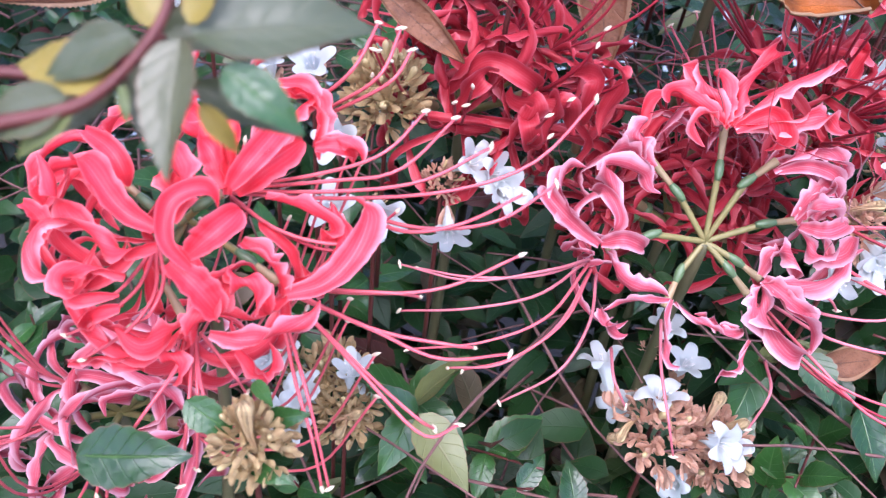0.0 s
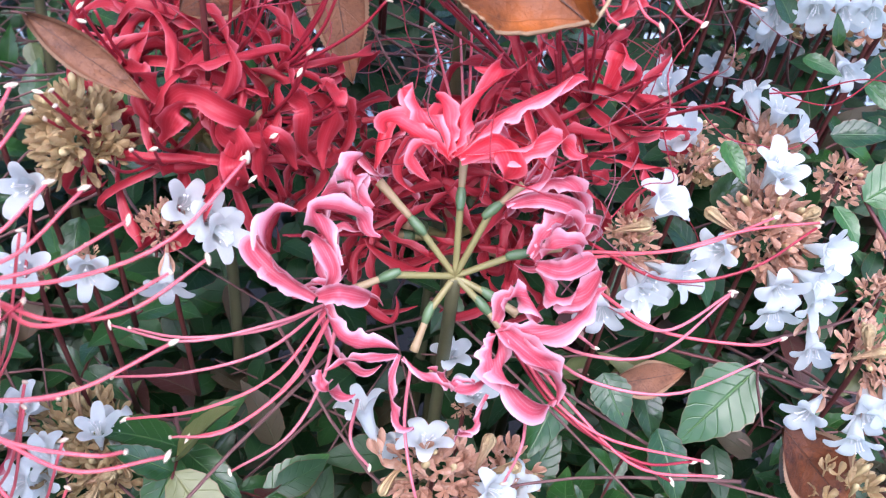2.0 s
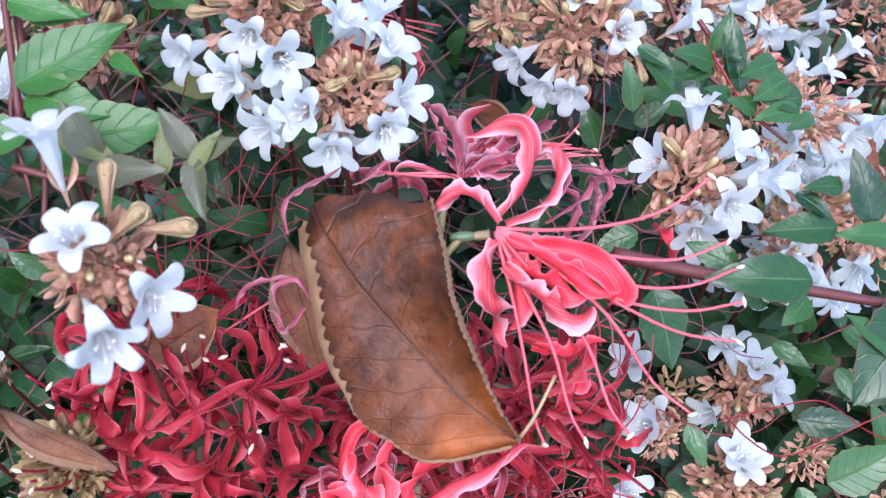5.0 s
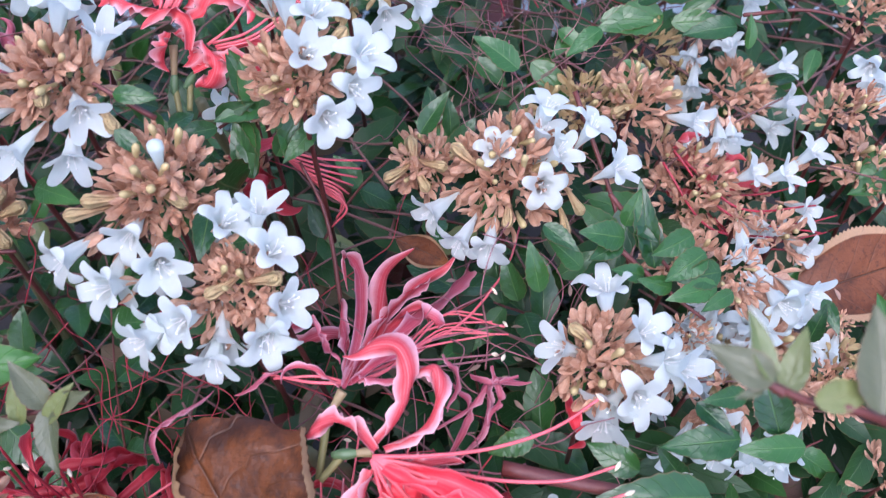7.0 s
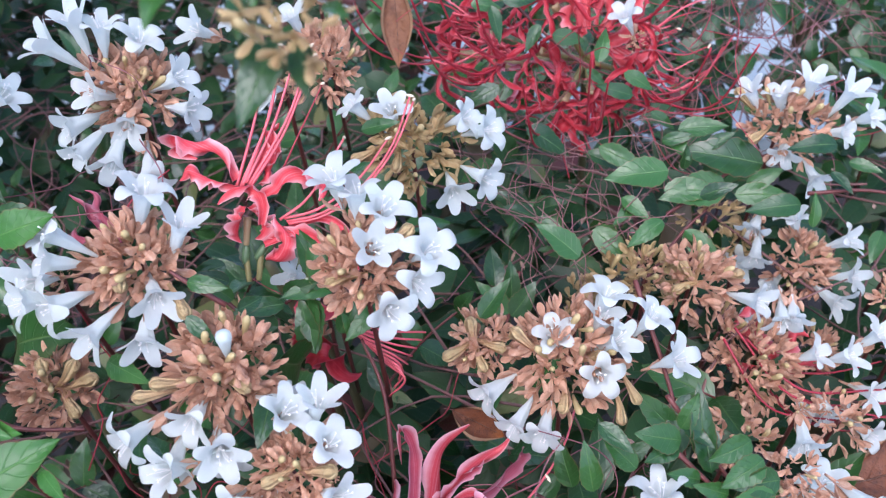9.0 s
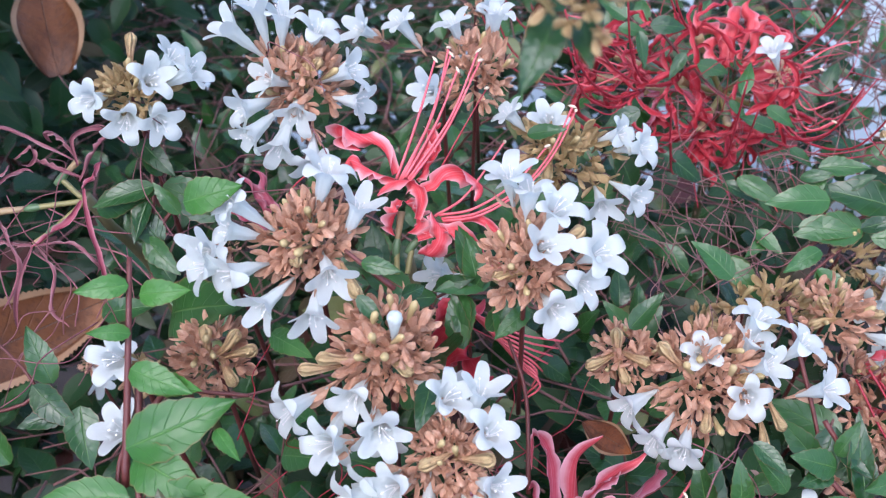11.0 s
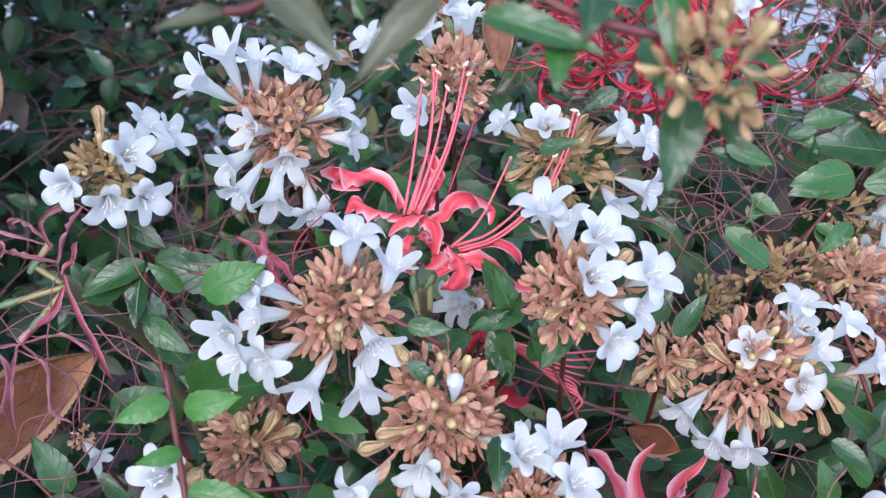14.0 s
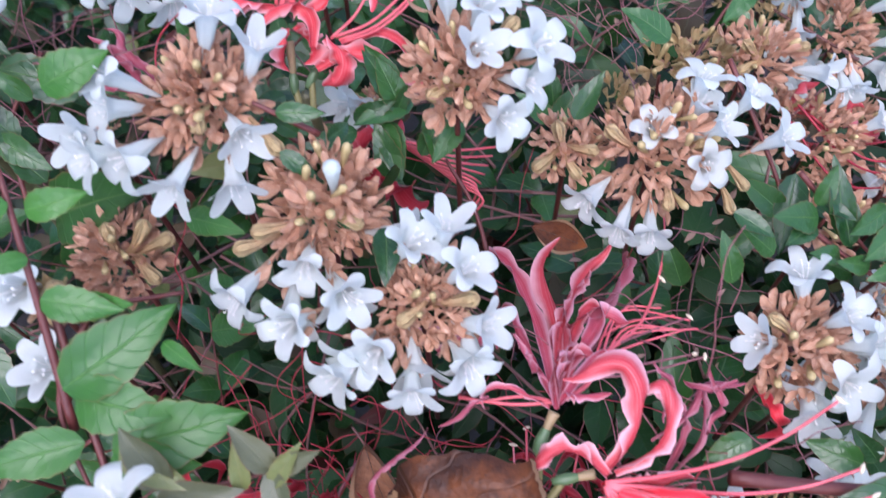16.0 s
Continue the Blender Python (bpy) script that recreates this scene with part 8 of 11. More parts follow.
tepal(lily_single, [(-0.0407, 0.0462, 0.7002), (-0.0365, 0.0499, 0.7047), (-0.0362, 0.0555, 0.7078)], 0.0041, CORAL, 106, (0.1560, -0.7239, 0.6720), 0.60, 0.20)
tepal(lily_single, [(-0.0421, 0.0395, 0.6977), (-0.0388, 0.0360, 0.6948), (-0.0396, 0.0341, 0.6900)], 0.0056, CORAL, 107, (0.1560, -0.7239, 0.6720), 0.60, 0.20)
tepal(lily_single, [(-0.0441, 0.0399, 0.6972), (-0.0450, 0.0353, 0.6939), (-0.0460, 0.0338, 0.6897)], 0.0051, CORAL, 108, (0.1560, -0.7239, 0.6720), 0.60, 0.20)
tepal(lily_single, [(-0.0343, 0.0349, 0.6977), (-0.0315, 0.0319, 0.6957), (-0.0313, 0.0290, 0.6928), (-0.0338, 0.0270, 0.6897), (-0.0367, 0.0288, 0.6896)], 0.0056, CORAL, 109, (0.1560, -0.7239, 0.6720), 0.60, 0.20)
tepal(lily_single, [(-0.0376, 0.0318, 0.6906), (-0.0300, 0.0336, 0.6927), (-0.0238, 0.0333, 0.6913), (-0.0180, 0.0320, 0.6870), (-0.0138, 0.0312, 0.6824)], 0.0056, CORAL, 110, (0.1560, -0.7239, 0.6720), 0.60, 0.20)
tepal(lily_single, [(-0.0297, 0.0385, 0.6923), (-0.0227, 0.0398, 0.6937), (-0.0177, 0.0392, 0.6913), (-0.0145, 0.0375, 0.6864)], 0.0029, CORAL, 111, (0.1560, -0.7239, 0.6720), 0.60, 0.20)
tepal(lily_single, [(-0.0389, 0.0346, 0.6918), (-0.0327, 0.0359, 0.6933), (-0.0282, 0.0394, 0.6931)], 0.0051, CORAL, 112, (0.1560, -0.7239, 0.6720), 0.60, 0.20)
filament(lily_single, [(-0.0455, 0.0420, 0.7029), (-0.0424, 0.0560, 0.7128), (-0.0398, 0.0717, 0.7246)], FILAMENT, 0.00050, True, 113)
filament(lily_single, [(-0.0445, 0.0421, 0.7027), (-0.0381, 0.0588, 0.7147), (-0.0364, 0.0748, 0.7271)], FILAMENT, 0.00050, True, 114)
filament(lily_single, [(-0.0439, 0.0422, 0.7027), (-0.0392, 0.0561, 0.7121), (-0.0355, 0.0736, 0.7257)], FILAMENT, 0.00050, True, 115)
filament(lily_single, [(-0.0423, 0.0425, 0.7027), (-0.0331, 0.0590, 0.7138), (-0.0280, 0.0758, 0.7262)], FILAMENT, 0.00050, True, 116)
filament(lily_single, [(-0.0417, 0.0424, 0.7024), (-0.0338, 0.0563, 0.7111), (-0.0270, 0.0741, 0.7243)], FILAMENT, 0.00050, True, 117)
filament(lily_single, [(-0.0430, 0.0428, 0.7032), (-0.0369, 0.0571, 0.7127), (-0.0331, 0.0710, 0.7223)], FILAMENT, 0.00050, True, 118)
filament(lily_single, [(-0.0338, 0.0484, 0.7041), (-0.0289, 0.0581, 0.7119), (-0.0241, 0.0674, 0.7193)], DARK_FILAMENT, 0.00030, True, 119)
filament(lily_single, [(-0.0336, 0.0365, 0.6956), (-0.0257, 0.0421, 0.6999), (-0.0169, 0.0540, 0.7107)], FILAMENT, 0.00045, True, 120)
filament(lily_single, [(-0.0317, 0.0364, 0.6951), (-0.0220, 0.0394, 0.6961), (-0.0111, 0.0463, 0.7010), (-0.0037, 0.0548, 0.7084), (0.0006, 0.0643, 0.7177)], FILAMENT, 0.00045, True, 121)
filament(lily_single, [(-0.0313, 0.0360, 0.6946), (-0.0212, 0.0391, 0.6956), (-0.0103, 0.0462, 0.7007), (-0.0029, 0.0546, 0.7080), (0.0017, 0.0638, 0.7168)], FILAMENT, 0.00045, True, 122)
filament(lily_single, [(-0.0324, 0.0369, 0.6958), (-0.0230, 0.0401, 0.6970), (-0.0126, 0.0471, 0.7022), (-0.0050, 0.0556, 0.7096)], FILAMENT, 0.00045, True, 123)
lily_hanging = spider_lily((-0.0332, 0.0465, 0.6487), 'shaded red spider lily with stamens hanging sideways', 0.30)
tepal(lily_hanging, [(-0.0753, 0.0234, 0.6957), (-0.0807, 0.0264, 0.7019), (-0.0860, 0.0334, 0.7058)], 0.0033, FADED, 741, (0.0813, -0.7318, 0.6767), 0.60, 0.20)
tepal(lily_hanging, [(-0.0738, 0.0246, 0.6968), (-0.0782, 0.0276, 0.7029), (-0.0818, 0.0347, 0.7067)], 0.0027, FADED, 742, (0.0813, -0.7318, 0.6767), 0.60, 0.20)
tepal(lily_hanging, [(-0.0775, 0.0233, 0.6958), (-0.0828, 0.0227, 0.6982), (-0.0880, 0.0276, 0.6997)], 0.0024, FADED, 743, (0.0813, -0.7318, 0.6767), 0.60, 0.20)
filament(lily_hanging, [(-0.0751, 0.0244, 0.6948), (-0.0872, 0.0256, 0.6975), (-0.1008, 0.0266, 0.7002)], DARK_FILAMENT, 0.00030, False, 744)
filament(lily_hanging, [(-0.0744, 0.0255, 0.6959), (-0.0724, 0.0329, 0.7036), (-0.0620, 0.0398, 0.7098)], DARK_FILAMENT, 0.00030, False, 745)
filament(lily_hanging, [(-0.0272, 0.0353, 0.6650), (-0.0182, 0.0273, 0.6675), (-0.0064, 0.0242, 0.6659), (0.0053, 0.0287, 0.6607)], FILAMENT, 0.00048, False, 1)
filament(lily_hanging, [(-0.0262, 0.0351, 0.6644), (-0.0167, 0.0265, 0.6663), (-0.0056, 0.0231, 0.6645), (0.0041, 0.0270, 0.6592)], FILAMENT, 0.00048, False, 2)
filament(lily_hanging, [(-0.0251, 0.0348, 0.6639), (-0.0152, 0.0257, 0.6650), (-0.0047, 0.0220, 0.6632), (0.0028, 0.0252, 0.6576)], FILAMENT, 0.00048, False, 3)
filament(lily_hanging, [(-0.0240, 0.0346, 0.6634), (-0.0138, 0.0248, 0.6638), (-0.0039, 0.0210, 0.6619), (0.0016, 0.0235, 0.6561)], FILAMENT, 0.00048, False, 4)
filament(lily_hanging, [(-0.0229, 0.0343, 0.6629), (-0.0123, 0.0240, 0.6625), (-0.0031, 0.0199, 0.6605), (0.0004, 0.0218, 0.6545)], FILAMENT, 0.00048, False, 5)
filament(lily_hanging, [(-0.0219, 0.0340, 0.6623), (-0.0108, 0.0231, 0.6613), (-0.0022, 0.0189, 0.6592), (-0.0008, 0.0201, 0.6529)], FILAMENT, 0.00048, False, 6)
filament(lily_hanging, [(-0.0208, 0.0338, 0.6618), (-0.0093, 0.0223, 0.6600), (-0.0014, 0.0178, 0.6578), (-0.0021, 0.0184, 0.6514)], FILAMENT, 0.00048, False, 7)
filament(lily_hanging, [(-0.0197, 0.0335, 0.6613), (-0.0079, 0.0215, 0.6588), (-0.0005, 0.0167, 0.6565), (-0.0033, 0.0167, 0.6498)], FILAMENT, 0.00048, False, 8)
filament(lily_hanging, [(-0.0186, 0.0333, 0.6607), (-0.0064, 0.0206, 0.6575), (0.0003, 0.0157, 0.6552), (-0.0045, 0.0150, 0.6482)], FILAMENT, 0.00048, False, 9)
tepal(lily_hanging, [(-0.0314, 0.0293, 0.6594), (-0.0264, 0.0253, 0.6718), (-0.0186, 0.0352, 0.6629)], 0.0069, SHADED_RED, 10, (0.1560, -0.7240, 0.6720), 0.35, 0.12)
tepal(lily_hanging, [(-0.0325, 0.0256, 0.6557), (-0.0257, 0.0209, 0.6670), (-0.0204, 0.0256, 0.6529)], 0.0069, SHADED_RED, 11, (0.1560, -0.7240, 0.6720), 0.35, 0.12)
tepal(lily_hanging, [(-0.0286, 0.0228, 0.6518), (-0.0218, 0.0173, 0.6621), (-0.0162, 0.0206, 0.6465)], 0.0069, SHADED_RED, 12, (0.1560, -0.7240, 0.6720), 0.35, 0.12)
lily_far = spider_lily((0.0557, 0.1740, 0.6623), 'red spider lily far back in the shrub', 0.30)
floret(lily_far, (0.0557, 0.1740, 0.6623), (0.0420, 0.1685, 0.6895), seed=1, material=SHADED_RED, thread=DARK_FILAMENT, size=0.024, reach=0.045, stamens=2, tepals=8, back=0.6, anthers=False)
floret(lily_far, (0.0557, 0.1740, 0.6623), (0.0700, 0.1667, 0.6823), seed=3, material=SHADED_RED, thread=DARK_FILAMENT, size=0.024, reach=0.045, stamens=2, tepals=8, back=0.6, anthers=False)
floret(lily_far, (0.0557, 0.1740, 0.6623), (0.0733, 0.1548, 0.6676), seed=4, material=SHADED_RED, thread=DARK_FILAMENT, size=0.024, reach=0.045, stamens=2, tepals=8, back=0.6, anthers=False)
floret(lily_far, (0.0557, 0.1740, 0.6623), (0.0569, 0.1484, 0.6631), seed=5, material=SHADED_RED, thread=DARK_FILAMENT, size=0.024, reach=0.045, stamens=2, tepals=8, back=0.6, anthers=False)
floret(lily_far, (0.0557, 0.1740, 0.6623), (0.0368, 0.1568, 0.6766), seed=6, material=SHADED_RED, thread=DARK_FILAMENT, size=0.024, reach=0.045, stamens=2, tepals=8, back=0.6, anthers=False)
floret(lily_far, (0.0557, 0.1740, 0.6623), (0.0244, 0.1524, 0.6736), seed=7, material=SHADED_RED, thread=DARK_FILAMENT, size=0.024, reach=0.045, stamens=2, tepals=8, back=0.6, anthers=False)
floret(lily_far, (0.0557, 0.1740, 0.6623), (0.0465, 0.1457, 0.6617), seed=8, material=SHADED_RED, thread=DARK_FILAMENT, size=0.024, reach=0.045, stamens=2, tepals=8, back=0.6, anthers=False)
floret(lily_far, (0.0557, 0.1740, 0.6623), (0.0125, 0.1769, 0.6736), seed=10, material=SHADED_RED, thread=DARK_FILAMENT, size=0.03, reach=0.05, stamens=2, anthers=False)
floret(lily_far, (0.0557, 0.1740, 0.6623), (0.0064, 0.1703, 0.6669), seed=11, material=SHADED_RED, thread=DARK_FILAMENT, size=0.03, reach=0.05, stamens=2, anthers=False)
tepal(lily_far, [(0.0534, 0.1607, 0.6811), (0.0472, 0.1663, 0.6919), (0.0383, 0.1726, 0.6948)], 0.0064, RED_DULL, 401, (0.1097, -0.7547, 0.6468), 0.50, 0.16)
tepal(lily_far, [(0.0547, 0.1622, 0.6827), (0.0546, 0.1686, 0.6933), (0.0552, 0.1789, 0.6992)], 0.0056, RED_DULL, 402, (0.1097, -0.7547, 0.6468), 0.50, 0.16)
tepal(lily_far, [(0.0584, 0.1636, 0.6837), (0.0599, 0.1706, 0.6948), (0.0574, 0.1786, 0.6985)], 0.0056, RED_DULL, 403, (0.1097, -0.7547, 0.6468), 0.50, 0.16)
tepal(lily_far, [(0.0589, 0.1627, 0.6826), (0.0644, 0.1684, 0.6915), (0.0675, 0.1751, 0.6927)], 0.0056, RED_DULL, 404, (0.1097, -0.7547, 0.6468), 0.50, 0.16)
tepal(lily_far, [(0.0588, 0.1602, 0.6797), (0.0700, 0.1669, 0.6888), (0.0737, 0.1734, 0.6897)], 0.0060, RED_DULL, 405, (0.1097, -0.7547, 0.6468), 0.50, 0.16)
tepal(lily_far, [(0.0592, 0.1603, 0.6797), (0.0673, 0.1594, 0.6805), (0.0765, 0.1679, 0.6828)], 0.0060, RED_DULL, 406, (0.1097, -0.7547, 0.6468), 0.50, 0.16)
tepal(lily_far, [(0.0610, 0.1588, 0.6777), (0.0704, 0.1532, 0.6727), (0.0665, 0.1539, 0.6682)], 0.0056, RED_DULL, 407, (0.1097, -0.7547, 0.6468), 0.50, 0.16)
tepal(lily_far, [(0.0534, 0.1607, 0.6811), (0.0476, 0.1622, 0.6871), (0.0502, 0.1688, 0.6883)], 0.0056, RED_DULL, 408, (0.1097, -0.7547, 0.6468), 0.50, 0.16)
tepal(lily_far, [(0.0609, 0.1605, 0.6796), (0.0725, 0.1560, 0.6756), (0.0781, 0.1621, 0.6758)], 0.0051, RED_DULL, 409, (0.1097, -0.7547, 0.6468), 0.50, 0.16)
tepal(lily_far, [(0.0521, 0.1477, 0.6593), (0.0419, 0.1440, 0.6591), (0.0327, 0.1450, 0.6573)], 0.0060, SHADED_RED, 410, (0.1097, -0.7547, 0.6468), 0.50, 0.16)
tepal(lily_far, [(0.0520, 0.1486, 0.6604), (0.0462, 0.1508, 0.6663), (0.0449, 0.1580, 0.6705)], 0.0060, SHADED_RED, 411, (0.1097, -0.7547, 0.6468), 0.50, 0.16)
tepal(lily_far, [(0.0522, 0.1471, 0.6586), (0.0514, 0.1393, 0.6520), (0.0547, 0.1365, 0.6437)], 0.0047, SHADED_RED, 412, (0.1097, -0.7547, 0.6468), 0.50, 0.16)
tepal(lily_far, [(0.0542, 0.1482, 0.6595), (0.0624, 0.1501, 0.6628), (0.0698, 0.1499, 0.6567)], 0.0056, SHADED_RED, 413, (0.1097, -0.7547, 0.6468), 0.50, 0.16)
tepal(lily_far, [(0.0501, 0.1463, 0.6580), (0.0465, 0.1404, 0.6541), (0.0448, 0.1400, 0.6495)], 0.0060, SHADED_RED, 414, (0.1097, -0.7547, 0.6468), 0.50, 0.16)
tepal(lily_far, [(0.0553, 0.1480, 0.6592), (0.0587, 0.1433, 0.6554), (0.0583, 0.1414, 0.6488)], 0.0051, SHADED_RED, 415, (0.1097, -0.7547, 0.6468), 0.50, 0.16)
tepal(lily_far, [(0.0349, 0.1472, 0.6616), (0.0314, 0.1489, 0.6667), (0.0286, 0.1476, 0.6610)], 0.0056, SHADED_RED, 416, (0.1097, -0.7547, 0.6468), 0.50, 0.16)
tepal(lily_far, [(0.0492, 0.1560, 0.6694), (0.0423, 0.1580, 0.6753), (0.0338, 0.1609, 0.6757)], 0.0060, SHADED_RED, 417, (0.1097, -0.7547, 0.6468), 0.50, 0.16)
tepal(lily_far, [(0.0303, 0.1530, 0.6723), (0.0239, 0.1517, 0.6743), (0.0173, 0.1512, 0.6703)], 0.0039, FADED, 418, (0.1097, -0.7547, 0.6468), 0.50, 0.16)
tepal(lily_far, [(0.0319, 0.1541, 0.6732), (0.0404, 0.1529, 0.6729), (0.0476, 0.1535, 0.6679)], 0.0026, FADED, 419, (0.1097, -0.7547, 0.6468), 0.50, 0.16)
tepal(lily_far, [(0.0300, 0.1519, 0.6710), (0.0283, 0.1462, 0.6671), (0.0255, 0.1441, 0.6606)], 0.0030, FADED, 420, (0.1097, -0.7547, 0.6468), 0.50, 0.16)
tepal(lily_far, [(0.0465, 0.1581, 0.6755), (0.0574, 0.1532, 0.6703), (0.0534, 0.1559, 0.6697)], 0.0021, FADED, 421, (0.1097, -0.7547, 0.6468), 0.50, 0.16)
filament(lily_far, [(0.0600, 0.1655, 0.6797), (0.0750, 0.1660, 0.6777), (0.0915, 0.1749, 0.6853), (0.1020, 0.1781, 0.6873)], FILAMENT, 0.00042, True, 422)
filament(lily_far, [(0.0602, 0.1635, 0.6773), (0.0751, 0.1653, 0.6769), (0.0858, 0.1711, 0.6818), (0.0962, 0.1743, 0.6838)], DARK_FILAMENT, 0.00042, False, 423)
filament(lily_far, [(0.0601, 0.1649, 0.6791), (0.0750, 0.1660, 0.6777), (0.0758, 0.1702, 0.6825), (0.0863, 0.1734, 0.6845)], DARK_FILAMENT, 0.00042, False, 424)
filament(lily_far, [(0.0602, 0.1638, 0.6778), (0.0750, 0.1664, 0.6783), (0.0755, 0.1664, 0.6781), (0.0859, 0.1696, 0.6801)], FILAMENT, 0.00042, False, 425)
filament(lily_far, [(0.0602, 0.1641, 0.6780), (0.0750, 0.1656, 0.6773), (0.0788, 0.1660, 0.6771), (0.0892, 0.1692, 0.6791)], DARK_FILAMENT, 0.00042, True, 426)
filament(lily_far, [(0.0603, 0.1626, 0.6763), (0.0751, 0.1653, 0.6769), (0.0781, 0.1653, 0.6764), (0.0886, 0.1686, 0.6784)], DARK_FILAMENT, 0.00042, False, 427)
filament(lily_far, [(0.0601, 0.1647, 0.6788), (0.0751, 0.1650, 0.6766), (0.0754, 0.1638, 0.6751), (0.0858, 0.1670, 0.6771)], FILAMENT, 0.00042, False, 428)
filament(lily_far, [(0.0605, 0.1599, 0.6731), (0.0753, 0.1627, 0.6739), (0.0765, 0.1628, 0.6737), (0.0870, 0.1660, 0.6757)], DARK_FILAMENT, 0.00042, False, 429)
filament(lily_far, [(0.0604, 0.1619, 0.6754), (0.0752, 0.1635, 0.6748), (0.0905, 0.1630, 0.6716), (0.1009, 0.1662, 0.6736)], DARK_FILAMENT, 0.00042, True, 430)
filament(lily_far, [(0.0599, 0.1672, 0.6817), (0.0749, 0.1674, 0.6794), (0.0846, 0.1590, 0.6679), (0.0951, 0.1622, 0.6699)], FILAMENT, 0.00042, False, 431)
filament(lily_far, [(0.0600, 0.1652, 0.6794), (0.0750, 0.1657, 0.6774), (0.0915, 0.1577, 0.6652), (0.1020, 0.1609, 0.6672)], DARK_FILAMENT, 0.00042, False, 432)
filament(lily_far, [(0.0599, 0.1672, 0.6817), (0.0747, 0.1694, 0.6817), (0.0839, 0.1549, 0.6633), (0.0944, 0.1581, 0.6653)], DARK_FILAMENT, 0.00042, False, 433)
filament(lily_far, [(0.0604, 0.1610, 0.6744), (0.0753, 0.1629, 0.6741), (0.0858, 0.1542, 0.6621), (0.0962, 0.1574, 0.6641)], FILAMENT, 0.00042, True, 434)
filament(lily_far, [(0.0321, 0.1557, 0.6700), (0.0219, 0.1610, 0.6778), (0.0033, 0.1689, 0.6902), (-0.0076, 0.1698, 0.6931)], FILAMENT, 0.00045, False, 435)
filament(lily_far, [(0.0321, 0.1557, 0.6700), (0.0220, 0.1601, 0.6768), (0.0046, 0.1674, 0.6882), (-0.0062, 0.1683, 0.6911)], DARK_FILAMENT, 0.00045, False, 436)
filament(lily_far, [(0.0321, 0.1557, 0.6700), (0.0222, 0.1580, 0.6743), (0.0176, 0.1673, 0.6859), (0.0067, 0.1682, 0.6888)], DARK_FILAMENT, 0.00045, False, 437)
filament(lily_far, [(0.0321, 0.1557, 0.6700), (0.0222, 0.1583, 0.6747), (0.0155, 0.1653, 0.6840), (0.0046, 0.1662, 0.6869)], FILAMENT, 0.00045, False, 438)
filament(lily_far, [(0.0321, 0.1557, 0.6700), (0.0223, 0.1570, 0.6731), (0.0129, 0.1633, 0.6821), (0.0021, 0.1642, 0.6850)], DARK_FILAMENT, 0.00045, False, 439)
filament(lily_far, [(0.0321, 0.1557, 0.6700), (0.0223, 0.1564, 0.6724), (0.0174, 0.1622, 0.6800), (0.0066, 0.1631, 0.6829)], DARK_FILAMENT, 0.00045, False, 440)
filament(lily_far, [(0.0321, 0.1557, 0.6700), (0.0219, 0.1610, 0.6778), (0.0161, 0.1604, 0.6781), (0.0052, 0.1613, 0.6810)], FILAMENT, 0.00045, False, 441)
filament(lily_far, [(0.0321, 0.1557, 0.6700), (0.0219, 0.1613, 0.6782), (0.0093, 0.1578, 0.6763), (-0.0016, 0.1587, 0.6792)], DARK_FILAMENT, 0.00045, False, 442)
filament(lily_far, [(0.0321, 0.1557, 0.6700), (0.0223, 0.1571, 0.6732), (0.0122, 0.1565, 0.6742), (0.0013, 0.1574, 0.6771)], DARK_FILAMENT, 0.00045, False, 443)
filament(lily_far, [(0.0321, 0.1557, 0.6700), (0.0220, 0.1604, 0.6772), (0.0050, 0.1539, 0.6725), (-0.0059, 0.1548, 0.6754)], FILAMENT, 0.00045, False, 444)
filament(lily_far, [(0.0321, 0.1557, 0.6700), (0.0220, 0.1601, 0.6768), (0.0098, 0.1528, 0.6704), (-0.0011, 0.1537, 0.6733)], DARK_FILAMENT, 0.00045, False, 445)
filament(lily_far, [(0.0321, 0.1557, 0.6700), (0.0220, 0.1595, 0.6761), (0.0164, 0.1520, 0.6682), (0.0055, 0.1529, 0.6711)], DARK_FILAMENT, 0.00045, False, 446)
filament(lily_far, [(0.0321, 0.1557, 0.6700), (0.0221, 0.1587, 0.6752), (0.0142, 0.1500, 0.6663), (0.0033, 0.1509, 0.6692)], FILAMENT, 0.00045, False, 447)
filament(lily_far, [(0.0321, 0.1557, 0.6700), (0.0224, 0.1563, 0.6722), (0.0136, 0.1483, 0.6644), (0.0027, 0.1492, 0.6673)], DARK_FILAMENT, 0.00045, False, 448)
filament(lily_far, [(0.0635, 0.1516, 0.6629), (0.0838, 0.1527, 0.6608), (0.0983, 0.1584, 0.6649), (0.1105, 0.1702, 0.6767)], DARK_FILAMENT, 0.00042, False, 449)
filament(lily_far, [(0.0711, 0.1500, 0.6598), (0.0885, 0.1485, 0.6551), (0.1043, 0.1513, 0.6557), (0.1145, 0.1554, 0.6587)], DARK_FILAMENT, 0.00042, False, 450)
filament(lily_far, [(0.0583, 0.1496, 0.6614), (0.0818, 0.1508, 0.6589), (0.0964, 0.1557, 0.6621), (0.1061, 0.1666, 0.6732)], DARK_FILAMENT, 0.00042, False, 451)
filament(lily_far, [(0.0668, 0.1506, 0.6612), (0.0798, 0.1487, 0.6568), (0.0992, 0.1490, 0.6538), (0.1118, 0.1517, 0.6548)], DARK_FILAMENT, 0.00042, False, 452)
filament(lily_far, [(0.0523, 0.1446, 0.6567), (0.0561, 0.1381, 0.6484), (0.0621, 0.1319, 0.6401)], DARK_FILAMENT, 0.00042, False, 453)
filament(lily_far, [(0.0490, 0.1456, 0.6584), (0.0466, 0.1369, 0.6487), (0.0495, 0.1289, 0.6388)], DARK_FILAMENT, 0.00042, False, 454)
